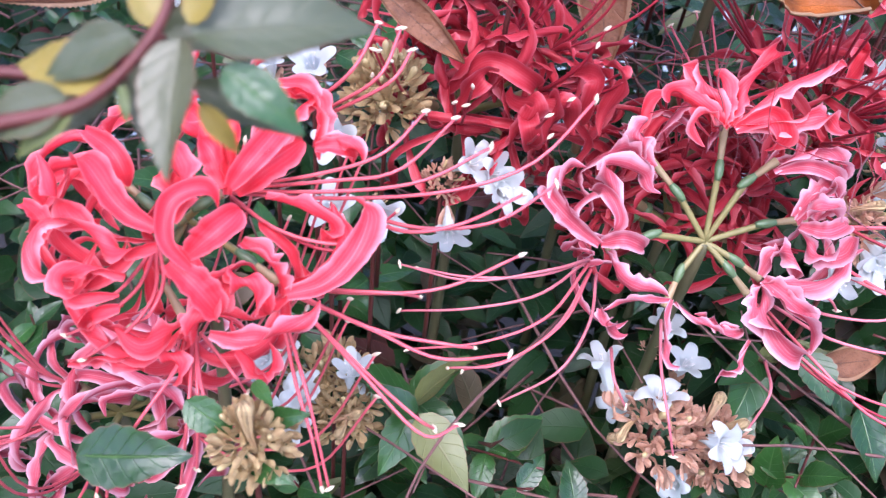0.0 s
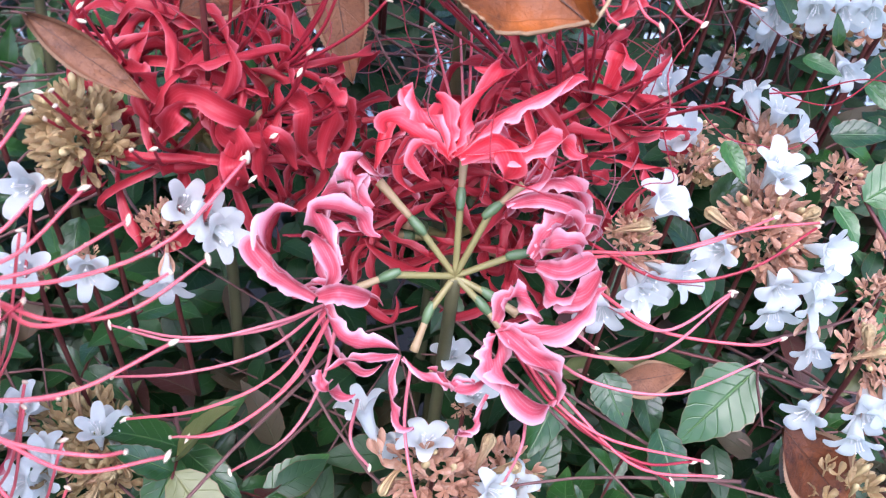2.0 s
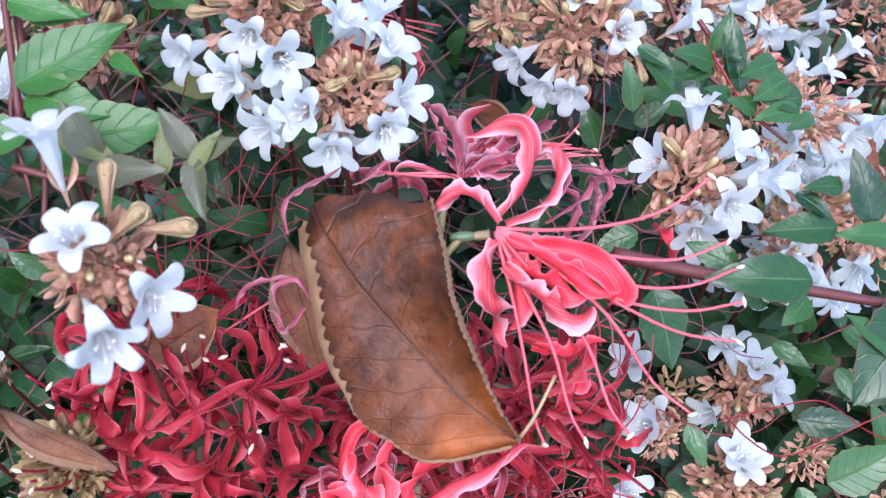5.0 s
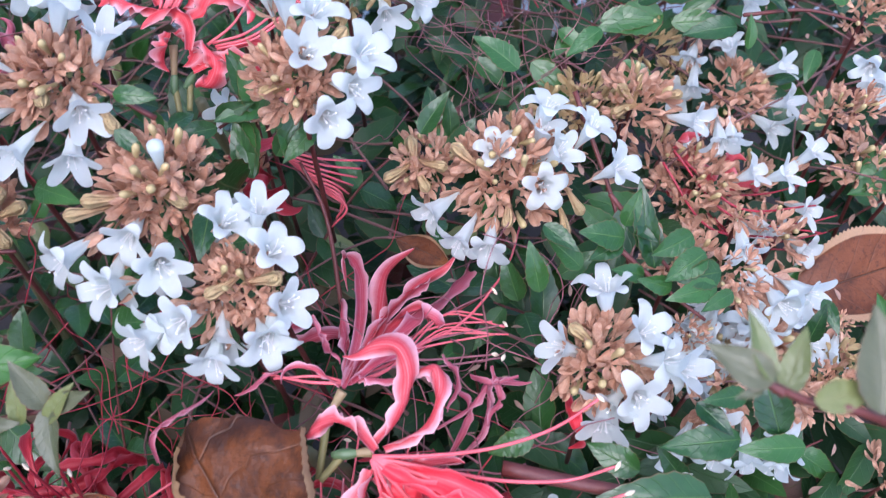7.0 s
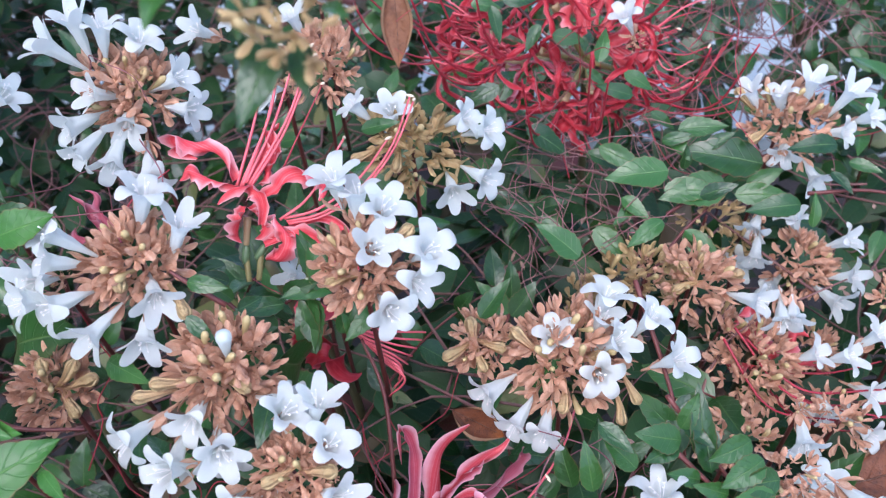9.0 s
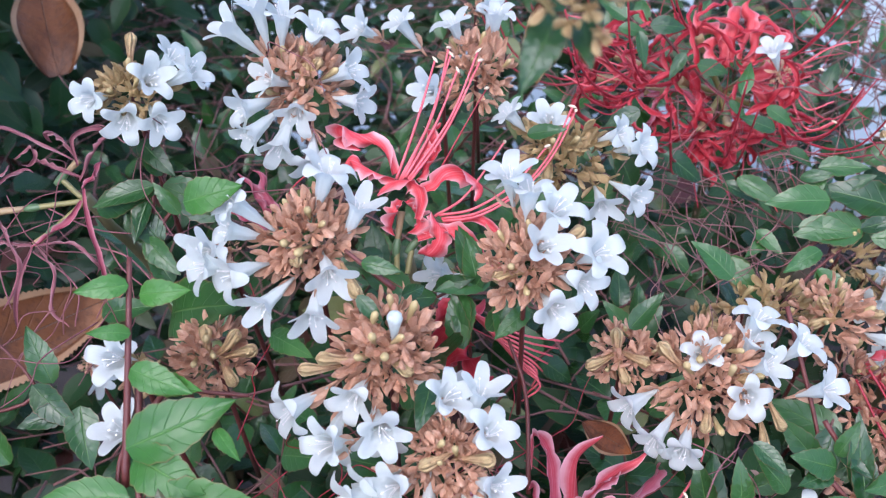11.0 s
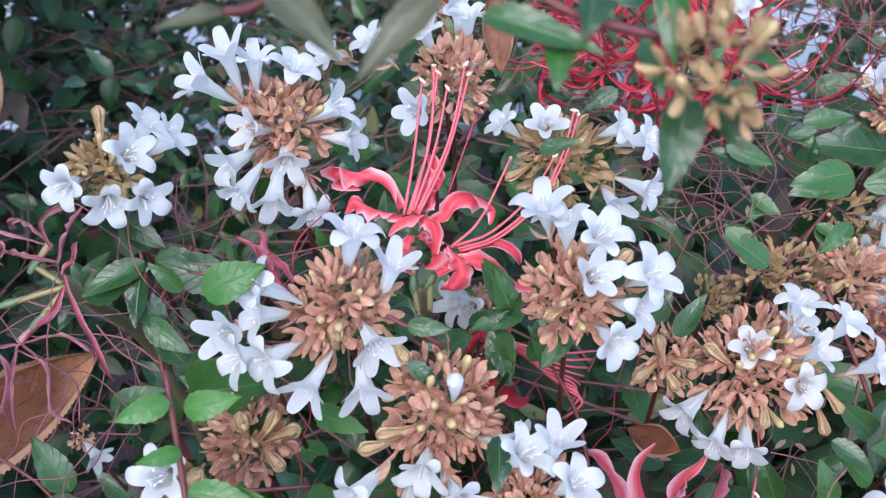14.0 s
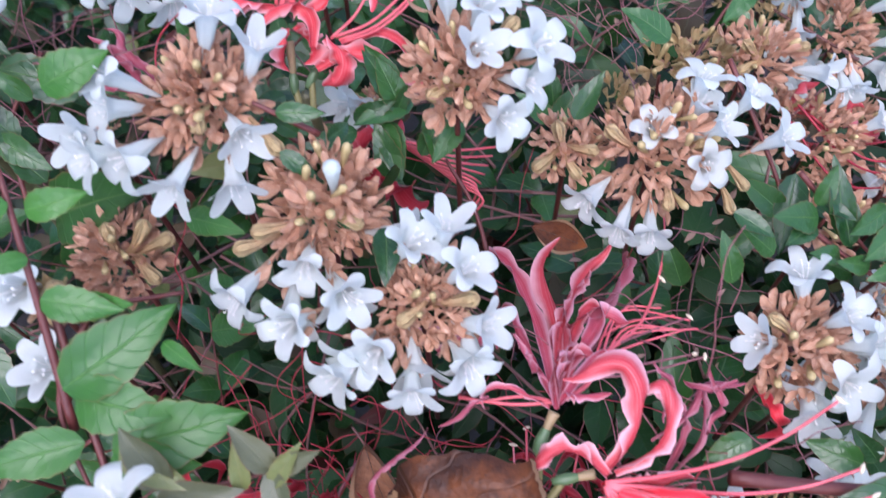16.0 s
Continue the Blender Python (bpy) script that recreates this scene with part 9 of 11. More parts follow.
filament(lily_far, [(0.0604, 0.1498, 0.6614), (0.0642, 0.1433, 0.6531), (0.0638, 0.1363, 0.6450)], DARK_FILAMENT, 0.00042, False, 455)
lily_withered = spider_lily((-0.1414, 0.0391, 0.6867), 'withered spider lily with curled dull pink tepals', 0.45)
pedicel(lily_withered, (-0.1386, 0.0339, 0.6892), (-0.1529, 0.0297, 0.6880), (-0.1636, 0.0267, 0.6872))
pedicel(lily_withered, (-0.1407, 0.0363, 0.6878), (-0.1478, 0.0391, 0.6925), (-0.1433, 0.0438, 0.6965))
pedicel(lily_withered, (-0.1389, 0.0334, 0.6887), (-0.1461, 0.0268, 0.6833), (-0.1512, 0.0226, 0.6799))
tepal(lily_withered, [(-0.1633, 0.0259, 0.6884), (-0.1689, 0.0261, 0.6919), (-0.1710, 0.0311, 0.6980), (-0.1660, 0.0354, 0.7000), (-0.1636, 0.0369, 0.6983)], 0.0016, WILTED, 501, (0.1560, -0.7239, 0.6720), 0.70, 0.25)
tepal(lily_withered, [(-0.1636, 0.0259, 0.6884), (-0.1703, 0.0231, 0.6893), (-0.1782, 0.0197, 0.6866), (-0.1815, 0.0144, 0.6781)], 0.0018, WILTED, 502, (0.1560, -0.7239, 0.6720), 0.70, 0.25)
tepal(lily_withered, [(-0.1635, 0.0252, 0.6876), (-0.1686, 0.0147, 0.6798), (-0.1716, 0.0079, 0.6689)], 0.0011, WILTED, 503, (0.1560, -0.7239, 0.6720), 0.70, 0.25)
tepal(lily_withered, [(-0.1627, 0.0270, 0.6893), (-0.1620, 0.0305, 0.6953), (-0.1572, 0.0347, 0.6978), (-0.1558, 0.0366, 0.6961)], 0.0013, WILTED, 504, (0.1560, -0.7239, 0.6720), 0.70, 0.25)
tepal(lily_withered, [(-0.1628, 0.0251, 0.6873), (-0.1579, 0.0200, 0.6831), (-0.1539, 0.0155, 0.6763), (-0.1562, 0.0086, 0.6660)], 0.0016, WILTED, 505, (0.1560, -0.7239, 0.6720), 0.70, 0.25)
tepal(lily_withered, [(-0.1510, 0.0214, 0.6806), (-0.1587, 0.0196, 0.6828), (-0.1642, 0.0224, 0.6827)], 0.0016, WILTED, 506, (0.1560, -0.7239, 0.6720), 0.70, 0.25)
tepal(lily_withered, [(-0.1510, 0.0211, 0.6803), (-0.1524, 0.0119, 0.6730), (-0.1536, 0.0044, 0.6609)], 0.0016, WILTED, 507, (0.1560, -0.7239, 0.6720), 0.70, 0.25)
tepal(lily_withered, [(-0.1502, 0.0215, 0.6806), (-0.1395, 0.0226, 0.6816), (-0.1328, 0.0219, 0.6783), (-0.1307, 0.0205, 0.6729)], 0.0013, WILTED, 508, (0.1560, -0.7239, 0.6720), 0.70, 0.25)
tepal(lily_withered, [(-0.1498, 0.0214, 0.6803), (-0.1432, 0.0159, 0.6753), (-0.1423, 0.0096, 0.6674), (-0.1390, 0.0084, 0.6618)], 0.0013, WILTED, 509, (0.1560, -0.7239, 0.6720), 0.70, 0.25)
tepal(lily_withered, [(-0.1414, 0.0406, 0.6991), (-0.1460, 0.0428, 0.7049), (-0.1510, 0.0437, 0.7061), (-0.1508, 0.0428, 0.7016)], 0.0016, WILTED, 510, (0.1560, -0.7239, 0.6720), 0.70, 0.25)
tepal(lily_withered, [(-0.1427, 0.0404, 0.6991), (-0.1511, 0.0407, 0.7037), (-0.1643, 0.0416, 0.7069), (-0.1665, 0.0386, 0.7007)], 0.0013, WILTED, 511, (0.1560, -0.7239, 0.6720), 0.70, 0.25)
tepal(lily_withered, [(-0.1400, 0.0374, 0.6953), (-0.1487, 0.0365, 0.6987), (-0.1550, 0.0391, 0.6986)], 0.0018, WILTED, 512, (0.1560, -0.7239, 0.6720), 0.70, 0.25)
tepal(lily_withered, [(-0.1400, 0.0365, 0.6943), (-0.1357, 0.0425, 0.7021), (-0.1336, 0.0490, 0.7043)], 0.0016, WILTED, 513, (0.1560, -0.7239, 0.6720), 0.70, 0.25)
tepal(lily_withered, [(-0.1412, 0.0395, 0.6978), (-0.1430, 0.0434, 0.7048), (-0.1370, 0.0470, 0.7064), (-0.1340, 0.0476, 0.7028)], 0.0016, WILTED, 514, (0.1560, -0.7239, 0.6720), 0.70, 0.25)
tepal(lily_withered, [(-0.1596, 0.0371, 0.6995), (-0.1551, 0.0390, 0.7028), (-0.1534, 0.0375, 0.7000), (-0.1575, 0.0363, 0.6961)], 0.0013, WILTED, 515, (0.1560, -0.7239, 0.6720), 0.70, 0.25)
tepal(lily_withered, [(-0.1707, 0.0314, 0.6960), (-0.1632, 0.0317, 0.6968), (-0.1610, 0.0367, 0.6974)], 0.0011, WILTED, 516, (0.1560, -0.7239, 0.6720), 0.70, 0.25)
tepal(lily_withered, [(-0.1376, 0.0340, 0.6940), (-0.1350, 0.0275, 0.6888), (-0.1303, 0.0209, 0.6797), (-0.1263, 0.0153, 0.6692)], 0.0018, FADED, 517, (0.1560, -0.7239, 0.6720), 0.50, 0.16)
tepal(lily_withered, [(-0.1378, 0.0314, 0.6913), (-0.1409, 0.0247, 0.6871), (-0.1506, 0.0212, 0.6813)], 0.0022, FADED, 518, (0.1560, -0.7239, 0.6720), 0.50, 0.16)
tepal(lily_withered, [(-0.1379, 0.0337, 0.6938), (-0.1351, 0.0355, 0.6974), (-0.1345, 0.0414, 0.6993)], 0.0018, FADED, 519, (0.1560, -0.7239, 0.6720), 0.50, 0.16)
filament(lily_withered, [(-0.1310, 0.0274, 0.6805), (-0.1250, 0.0228, 0.6740), (-0.1159, 0.0199, 0.6688)], FADED_FILAMENT, 0.00030, False, 520)
filament(lily_withered, [(-0.1341, 0.0257, 0.6793), (-0.1238, 0.0254, 0.6765), (-0.1145, 0.0213, 0.6700)], FADED_FILAMENT, 0.00030, False, 521)
filament(lily_withered, [(-0.1435, 0.0115, 0.6662), (-0.1480, 0.0055, 0.6608), (-0.1518, -0.0022, 0.6534)], FADED_FILAMENT, 0.00030, False, 522)
filament(lily_withered, [(-0.1317, 0.0378, 0.6918), (-0.1164, 0.0326, 0.6826), (-0.1060, 0.0323, 0.6799)], FADED_FILAMENT, 0.00030, False, 523)
filament(lily_withered, [(-0.1515, 0.0211, 0.6784), (-0.1378, 0.0168, 0.6706), (-0.1365, 0.0089, 0.6618)], FADED_FILAMENT, 0.00030, False, 524)
filament(lily_withered, [(-0.1651, 0.0255, 0.6863), (-0.1599, 0.0148, 0.6736), (-0.1554, 0.0087, 0.6660)], FADED_FILAMENT, 0.00030, False, 525)
filament(lily_withered, [(-0.1429, 0.0472, 0.7046), (-0.1365, 0.0497, 0.7057), (-0.1292, 0.0476, 0.7017)], FADED_FILAMENT, 0.00030, False, 526)
filament(lily_withered, [(-0.1505, 0.0306, 0.6884), (-0.1347, 0.0290, 0.6830), (-0.1195, 0.0308, 0.6814)], FADED_FILAMENT, 0.00030, False, 527)
curled_leaf((0.0178, -0.1057, 0.6476), (-0.0137, -0.0710, 0.6804), (-0.1290, -0.7947, 0.5931), "large brown dry leaf with toothed turned-up rim on the shrub")
dry_leaf((-0.0938, -0.0898, 0.6377), (-0.0713, -0.1013, 0.6263), (-0.1230, -0.8103, 0.5730), 0.30, DEAD_PALE, 'tan curled dry leaf', 1.00, 401, 0.50, 0.00)
dry_leaf((-0.0664, -0.0715, 0.6327), (-0.0486, -0.0672, 0.6423), (-0.1290, -0.7948, 0.5931), 0.80, DEAD, 'rust-brown dry leaf among red lilies', 0.40, 402, 0.50, 0.00)
dry_leaf((-0.0339, -0.0464, 0.6461), (-0.0286, -0.0675, 0.6155), (-0.1290, -0.7948, 0.5931), 0.42, DEAD_PALE, 'narrow tan dry leaf', 0.70, 403, 0.50, 0.00)
dry_leaf((-0.2417, 0.0433, 0.5796), (-0.1758, 0.0907, 0.5932), (0.3560, -0.8239, 0.7720), 0.42, DEAD_TAN, "orange-brown toothed dry leaf sunk into the foliage", 0.45, 404, 0.5, 0.12)
dry_leaf((-0.2244, 0.1622, 0.6500), (-0.2432, 0.1910, 0.6853), (0.6000, -0.7600, -0.1500), 0.62, DEAD_TAN, "tan curled dry leaf deep in the shrub", 0.7, 405, 0.5, 0.1)
dry_leaf((0.1357, 0.0243, 0.5992), (0.1941, 0.0382, 0.6103), (0.0166, -0.4858, 0.8739), 0.50, DEAD, "brown dry leaf at the shrub's side", 0.30, 406, 0.50, 0.00)
dry_leaf((0.0474, -0.0902, 0.5365), (0.0694, -0.0912, 0.5398), (-0.1230, -0.8103, 0.5730), 0.50, DEAD_PALE, 'small orange dry leaf', 0.50, 407, 0.50, 0.00)
dry_leaf((0.0926, -0.1068, 0.5357), (0.1130, -0.1228, 0.5174), (-0.1230, -0.8103, 0.5730), 0.70, DEAD, 'brown dry leaf low in the shrub', 0.50, 408, 0.50, 0.00)
dry_leaf((0.0132, 0.0153, 0.6426), (0.0289, 0.0110, 0.6360), (0.0813, -0.7317, 0.6767), 0.55, DEAD, 'small brown dry leaf', 0.50, 409, 0.50, 0.00)
dry_leaf((-0.0188, 0.1755, 0.6944), (-0.0138, 0.1548, 0.6715), (0.0813, -0.7317, 0.6767), 0.40, DEAD_PALE, 'hanging brown dry leaf', 0.60, 410, 0.50, 0.00)
shrub_branch([(-0.0814, -0.0612, 0.6930), (-0.0838, -0.0458, 0.7102), (-0.0866, -0.0292, 0.7287)],
    leaves=[((-0.0855, -0.0339, 0.7249), (-0.0942, -0.0397, 0.7281), (0.2301, -0.5970, 0.7685), 0.88),
            ((-0.0832, -0.0347, 0.7235), (-0.0720, -0.0358, 0.7271), (0.2491, -0.5942, 0.7648), 0.88),
            ((-0.0830, -0.0453, 0.7120), (-0.0694, -0.0497, 0.7115), (0.3411, -0.5767, 0.7423), 0.88),
            ((-0.0820, -0.0565, 0.6997), (-0.0603, -0.0496, 0.7096), (0.0022, -0.6135, 0.7897), 0.90),
            ((-0.0838, -0.0404, 0.7174), (-0.0903, -0.0448, 0.7216), (-0.1258, -0.6086, 0.7834), 0.79)], r=0.0010, seed=411, meshes=LEAVES_BRIGHT)
shrub_branch([(-0.1090, 0.0082, 0.6748), (-0.1122, 0.0253, 0.6939), (-0.1158, 0.0390, 0.7096), (-0.1188, 0.0423, 0.7138)],
    leaves=[((-0.1125, 0.0302, 0.7008), (-0.1269, 0.0200, 0.7006), (-0.1332, -0.6080, 0.7827), 0.88),
            ((-0.1101, 0.0310, 0.7011), (-0.0909, 0.0259, 0.6986), (-0.1155, -0.6094, 0.7844), 0.97),
            ((-0.1183, 0.0379, 0.7105), (-0.1066, 0.0294, 0.7059), (0.2374, -0.5960, 0.7671), 0.88),
            ((-0.1136, 0.0276, 0.6982), (-0.1151, 0.0152, 0.6927), (-0.1416, -0.6073, 0.7817), 0.97),
            ((-0.1132, 0.0199, 0.6899), (-0.1020, 0.0116, 0.6857), (-0.1463, -0.6069, 0.7812), 0.97),
            ((-0.1205, 0.0439, 0.7174), (-0.1107, 0.0367, 0.7148), (-0.0255, -0.6133, 0.7894), 0.88)], r=0.0007, seed=412)
shrub_branch([(-0.1768, -0.0272, 0.6526), (-0.1579, -0.0227, 0.6531), (-0.1382, -0.0131, 0.6588), (-0.1682, -0.0001, 0.6798)],
    leaves=[((-0.1417, -0.0288, 0.6442), (-0.1541, -0.0244, 0.6593), (-0.0726, -0.6119, 0.7876), 1.01),
            ((-0.1669, -0.0248, 0.6543), (-0.1524, -0.0156, 0.6683), (-0.0823, -0.6114, 0.7870), 0.97),
            ((-0.1331, -0.0119, 0.6605), (-0.1400, -0.0063, 0.6755), (0.2117, -0.5996, 0.7718), 0.97),
            ((-0.1386, -0.0133, 0.6602), (-0.1241, -0.0220, 0.6548), (-0.0891, -0.6111, 0.7865), 0.97),
            ((-0.1248, -0.0145, 0.6558), (-0.1190, -0.0284, 0.6468), (0.2729, -0.5902, 0.7597), 0.97),
            ((-0.1610, -0.0259, 0.6518), (-0.1635, -0.0403, 0.6443), (-0.0783, -0.6116, 0.7873), 0.97),
            ((-0.1276, -0.0155, 0.6552), (-0.1388, -0.0247, 0.6554), (0.3522, -0.5742, 0.7391), 0.88),
            ((-0.1709, -0.0300, 0.6497), (-0.1763, -0.0406, 0.6469), (-0.1394, -0.6075, 0.7820), 0.97)], r=0.0007, seed=413)
shrub_branch([(-0.0115, 0.0204, 0.6904), (-0.0204, 0.0182, 0.6900), (-0.0288, 0.0135, 0.6868)],
    leaves=[((-0.0197, 0.0179, 0.6910), (-0.0238, 0.0218, 0.7036), (0.2107, -0.5997, 0.7720), 0.97),
            ((-0.0152, 0.0185, 0.6906), (-0.0284, 0.0108, 0.6928), (-0.1474, -0.6068, 0.7811), 0.88),
            ((-0.0214, 0.0147, 0.6879), (-0.0205, 0.0020, 0.6815), (-0.1203, -0.6091, 0.7840), 0.97),
            ((-0.0110, 0.0167, 0.6877), (-0.0116, 0.0057, 0.6834), (0.2358, -0.5962, 0.7674), 0.88),
            ((-0.0132, 0.0158, 0.6872), (-0.0040, 0.0115, 0.6879), (0.3138, -0.5825, 0.7498), 0.88),
            ((-0.0429, 0.0147, 0.6929), (-0.0485, 0.0120, 0.6987), (0.2200, -0.5985, 0.7703), 0.88),
            ((-0.0288, 0.0128, 0.6876), (-0.0403, 0.0062, 0.6907), (-0.1253, -0.6087, 0.7835), 0.88)], r=0.0007, seed=414)
shrub_branch([(-0.0343, -0.0097, 0.7101), (-0.0422, -0.0091, 0.7165), (-0.0461, -0.0076, 0.7184)],
    leaves=[((-0.0418, -0.0098, 0.7172), (-0.0323, -0.0117, 0.7177), (-0.0694, -0.6140, 0.7863), 0.88),
            ((-0.0418, -0.0147, 0.7114), (-0.0350, -0.0192, 0.7074), (0.0670, -0.6141, 0.7864), 0.88),
            ((-0.0334, -0.0065, 0.7050), (-0.0281, -0.0008, 0.7040), (0.3135, -0.5844, 0.7484), 0.88),
            ((-0.0248, -0.0116, 0.6933), (-0.0201, 0.0037, 0.6712), (0.0057, -0.6154, 0.7882), 0.97),
            ((-0.0231, -0.0238, 0.6960), (-0.0230, -0.0365, 0.6955), (0.2878, -0.5894, 0.7548), 0.88),
            ((-0.0644, -0.0150, 0.6953), (-0.0529, -0.0236, 0.7001), (0.0998, -0.6124, 0.7842), 0.88),
            ((-0.1028, 0.0065, 0.6752), (-0.0781, -0.0104, 0.7014), (0.1809, -0.6053, 0.7752), 0.88)], r=0.0007, seed=415)
shrub_branch([(-0.0849, -0.0335, 0.6966), (-0.0773, -0.0346, 0.6945), (-0.0636, -0.0336, 0.6940)],
    leaves=[((-0.0841, -0.0069, 0.7267), (-0.0705, -0.0067, 0.7327), (0.0952, -0.6127, 0.7846), 1.06)], r=0.0007, seed=416, meshes=LEAVES_BRIGHT)
shrub_branch([(0.0318, 0.0829, 0.6338), (0.0283, 0.0720, 0.6225), (0.0248, 0.0611, 0.6111)],
    leaves=[((0.0293, 0.0714, 0.6231), (0.0377, 0.0758, 0.6343), (0.1525, -0.6083, 0.7790), 0.97),
            ((0.0283, 0.0720, 0.6239), (0.0185, 0.0750, 0.6357), (0.0267, -0.6152, 0.7879), 0.88),
            ((0.0292, 0.0754, 0.6275), (0.0289, 0.0803, 0.6402), (0.1860, -0.6047, 0.7744), 0.88),
            ((0.0568, 0.0940, 0.6443), (0.0711, 0.0829, 0.6379), (-0.0527, -0.6146, 0.7871), 0.97),
            ((0.0693, 0.1262, 0.6775), (0.0571, 0.1236, 0.6836), (0.1807, -0.6053, 0.7752), 0.88),
            ((0.0580, 0.1134, 0.6651), (0.0731, 0.1052, 0.6618), (-0.2002, -0.6030, 0.7722), 0.88)], r=0.0007, seed=417)
shrub_branch([(0.0825, 0.1023, 0.6444), (0.1058, 0.1148, 0.6551), (0.1292, 0.1233, 0.6615)],
    leaves=[((0.1028, 0.1098, 0.6515), (0.0805, 0.1029, 0.6541), (-0.1308, -0.6102, 0.7814), 1.06),
            ((0.1153, 0.1161, 0.6568), (0.0869, 0.1139, 0.6652), (-0.1915, -0.6041, 0.7736), 0.88),
            ((0.1058, 0.1080, 0.6492), (0.1240, 0.1062, 0.6524), (0.3143, -0.5843, 0.7482), 0.97),
            ((0.0856, 0.1219, 0.6666), (0.1021, 0.1210, 0.6710), (-0.1842, -0.6049, 0.7747), 0.97),
            ((0.0798, 0.1187, 0.6639), (0.0906, 0.1168, 0.6679), (0.1024, -0.6122, 0.7840), 0.88),
            ((0.0665, 0.1044, 0.6500), (0.0759, 0.0966, 0.6478), (0.2940, -0.5882, 0.7533), 0.97),
            ((0.0884, 0.0980, 0.6405), (0.1014, 0.0873, 0.6348), (-0.1525, -0.6083, 0.7789), 0.97),
            ((0.1328, 0.1228, 0.6619), (0.1177, 0.1195, 0.6676), (0.2293, -0.5991, 0.7672), 0.88),
            ((0.1096, 0.1103, 0.6512), (0.1218, 0.1113, 0.6582), (0.2186, -0.6006, 0.7691), 0.88),
            ((0.0879, 0.1127, 0.6564), (0.0888, 0.1140, 0.6651), (0.3119, -0.5847, 0.7489), 0.97)], r=0.0007, seed=418)
shrub_branch([(0.0661, -0.0144, 0.6894), (0.0740, -0.0208, 0.6815), (0.0820, -0.0272, 0.6736)],
    leaves=[((0.0694, -0.0218, 0.6825), (0.0597, -0.0247, 0.6879), (0.3128, -0.5846, 0.7486), 1.14),
            ((0.0753, -0.0248, 0.6785), (0.0720, -0.0169, 0.6948), (-0.1800, -0.6054, 0.7753), 0.70),
            ((0.0854, -0.0206, 0.6819), (0.0761, -0.0277, 0.6827), (0.1983, -0.6032, 0.7725), 1.14),
            ((0.0693, -0.0200, 0.6844), (0.0727, -0.0181, 0.6934), (-0.0619, -0.6143, 0.7867), 0.97),
            ((0.0741, -0.0275, 0.6757), (0.0668, -0.0301, 0.6812), (0.3023, -0.5867, 0.7513), 0.97),
            ((0.0497, -0.0312, 0.6747), (0.0478, -0.0273, 0.6865), (0.0621, -0.6143, 0.7867), 0.88),
            ((0.0920, -0.0262, 0.6750), (0.0819, -0.0307, 0.6788), (0.1496, -0.6085, 0.7793), 1.06),
            ((0.0507, -0.0206, 0.6860), (0.0579, -0.0274, 0.6852), (0.2724, -0.5922, 0.7584), 0.88)], r=0.0007, seed=419)
shrub_branch([(0.0397, -0.0717, 0.6671), (0.0610, -0.0749, 0.6638), (0.0834, -0.0774, 0.6612), (0.1064, -0.0802, 0.6583)],
    leaves=[((0.0821, -0.0776, 0.6650), (0.0596, -0.0813, 0.6702), (0.1634, -0.5402, 0.8255), 1.01),
            ((0.0484, -0.0767, 0.6612), (0.0546, -0.0895, 0.6500), (0.0611, -0.5466, 0.8352), 1.41),
            ((0.1072, -0.0807, 0.6591), (0.0896, -0.0979, 0.6513), (0.1247, -0.5433, 0.8302), 1.41),
            ((0.0890, -0.0677, 0.6708), (0.0724, -0.0714, 0.6745), (0.0118, -0.5475, 0.8367), 0.88),
            ((0.0969, -0.0672, 0.6711), (0.0924, -0.0587, 0.6851), (-0.1719, -0.5394, 0.8243), 0.97),
            ((0.0800, -0.0619, 0.6760), (0.0859, -0.0695, 0.6759), (0.1587, -0.5406, 0.8261), 0.88),
            ((0.0902, -0.0609, 0.6767), (0.0812, -0.0642, 0.6806), (0.0497, -0.5469, 0.8357), 0.88),
            ((0.0818, -0.0792, 0.6610), (0.0754, -0.0865, 0.6614), (0.0566, -0.5467, 0.8354), 1.06),
            ((0.1023, -0.0689, 0.6694), (0.0883, -0.0721, 0.6736), (-0.1473, -0.5416, 0.8276), 0.88),
            ((0.0695, -0.0688, 0.6597), (0.0582, -0.0647, 0.6635), (0.0072, -0.5476, 0.8367), 1.14),
            ((0.1024, -0.0890, 0.6521), (0.0907, -0.0845, 0.6628), (0.2425, -0.5312, 0.8118), 0.88),
            ((0.0469, -0.0629, 0.6652), (0.0369, -0.0659, 0.6629), (0.0025, -0.5476, 0.8367), 1.14)], r=0.0017, seed=420, label='thick dark red abelia stem with glossy toothed leaves')
shrub_branch([(-0.0766, -0.0460, 0.7063), (-0.0834, -0.0574, 0.6967), (-0.0788, -0.0721, 0.6839)],
    leaves=[((-0.0635, -0.0509, 0.7031), (-0.0571, -0.0579, 0.7036), (-0.0229, -0.5474, 0.8365), 0.70)], r=0.0007, seed=421, meshes=LEAVES_BRIGHT)
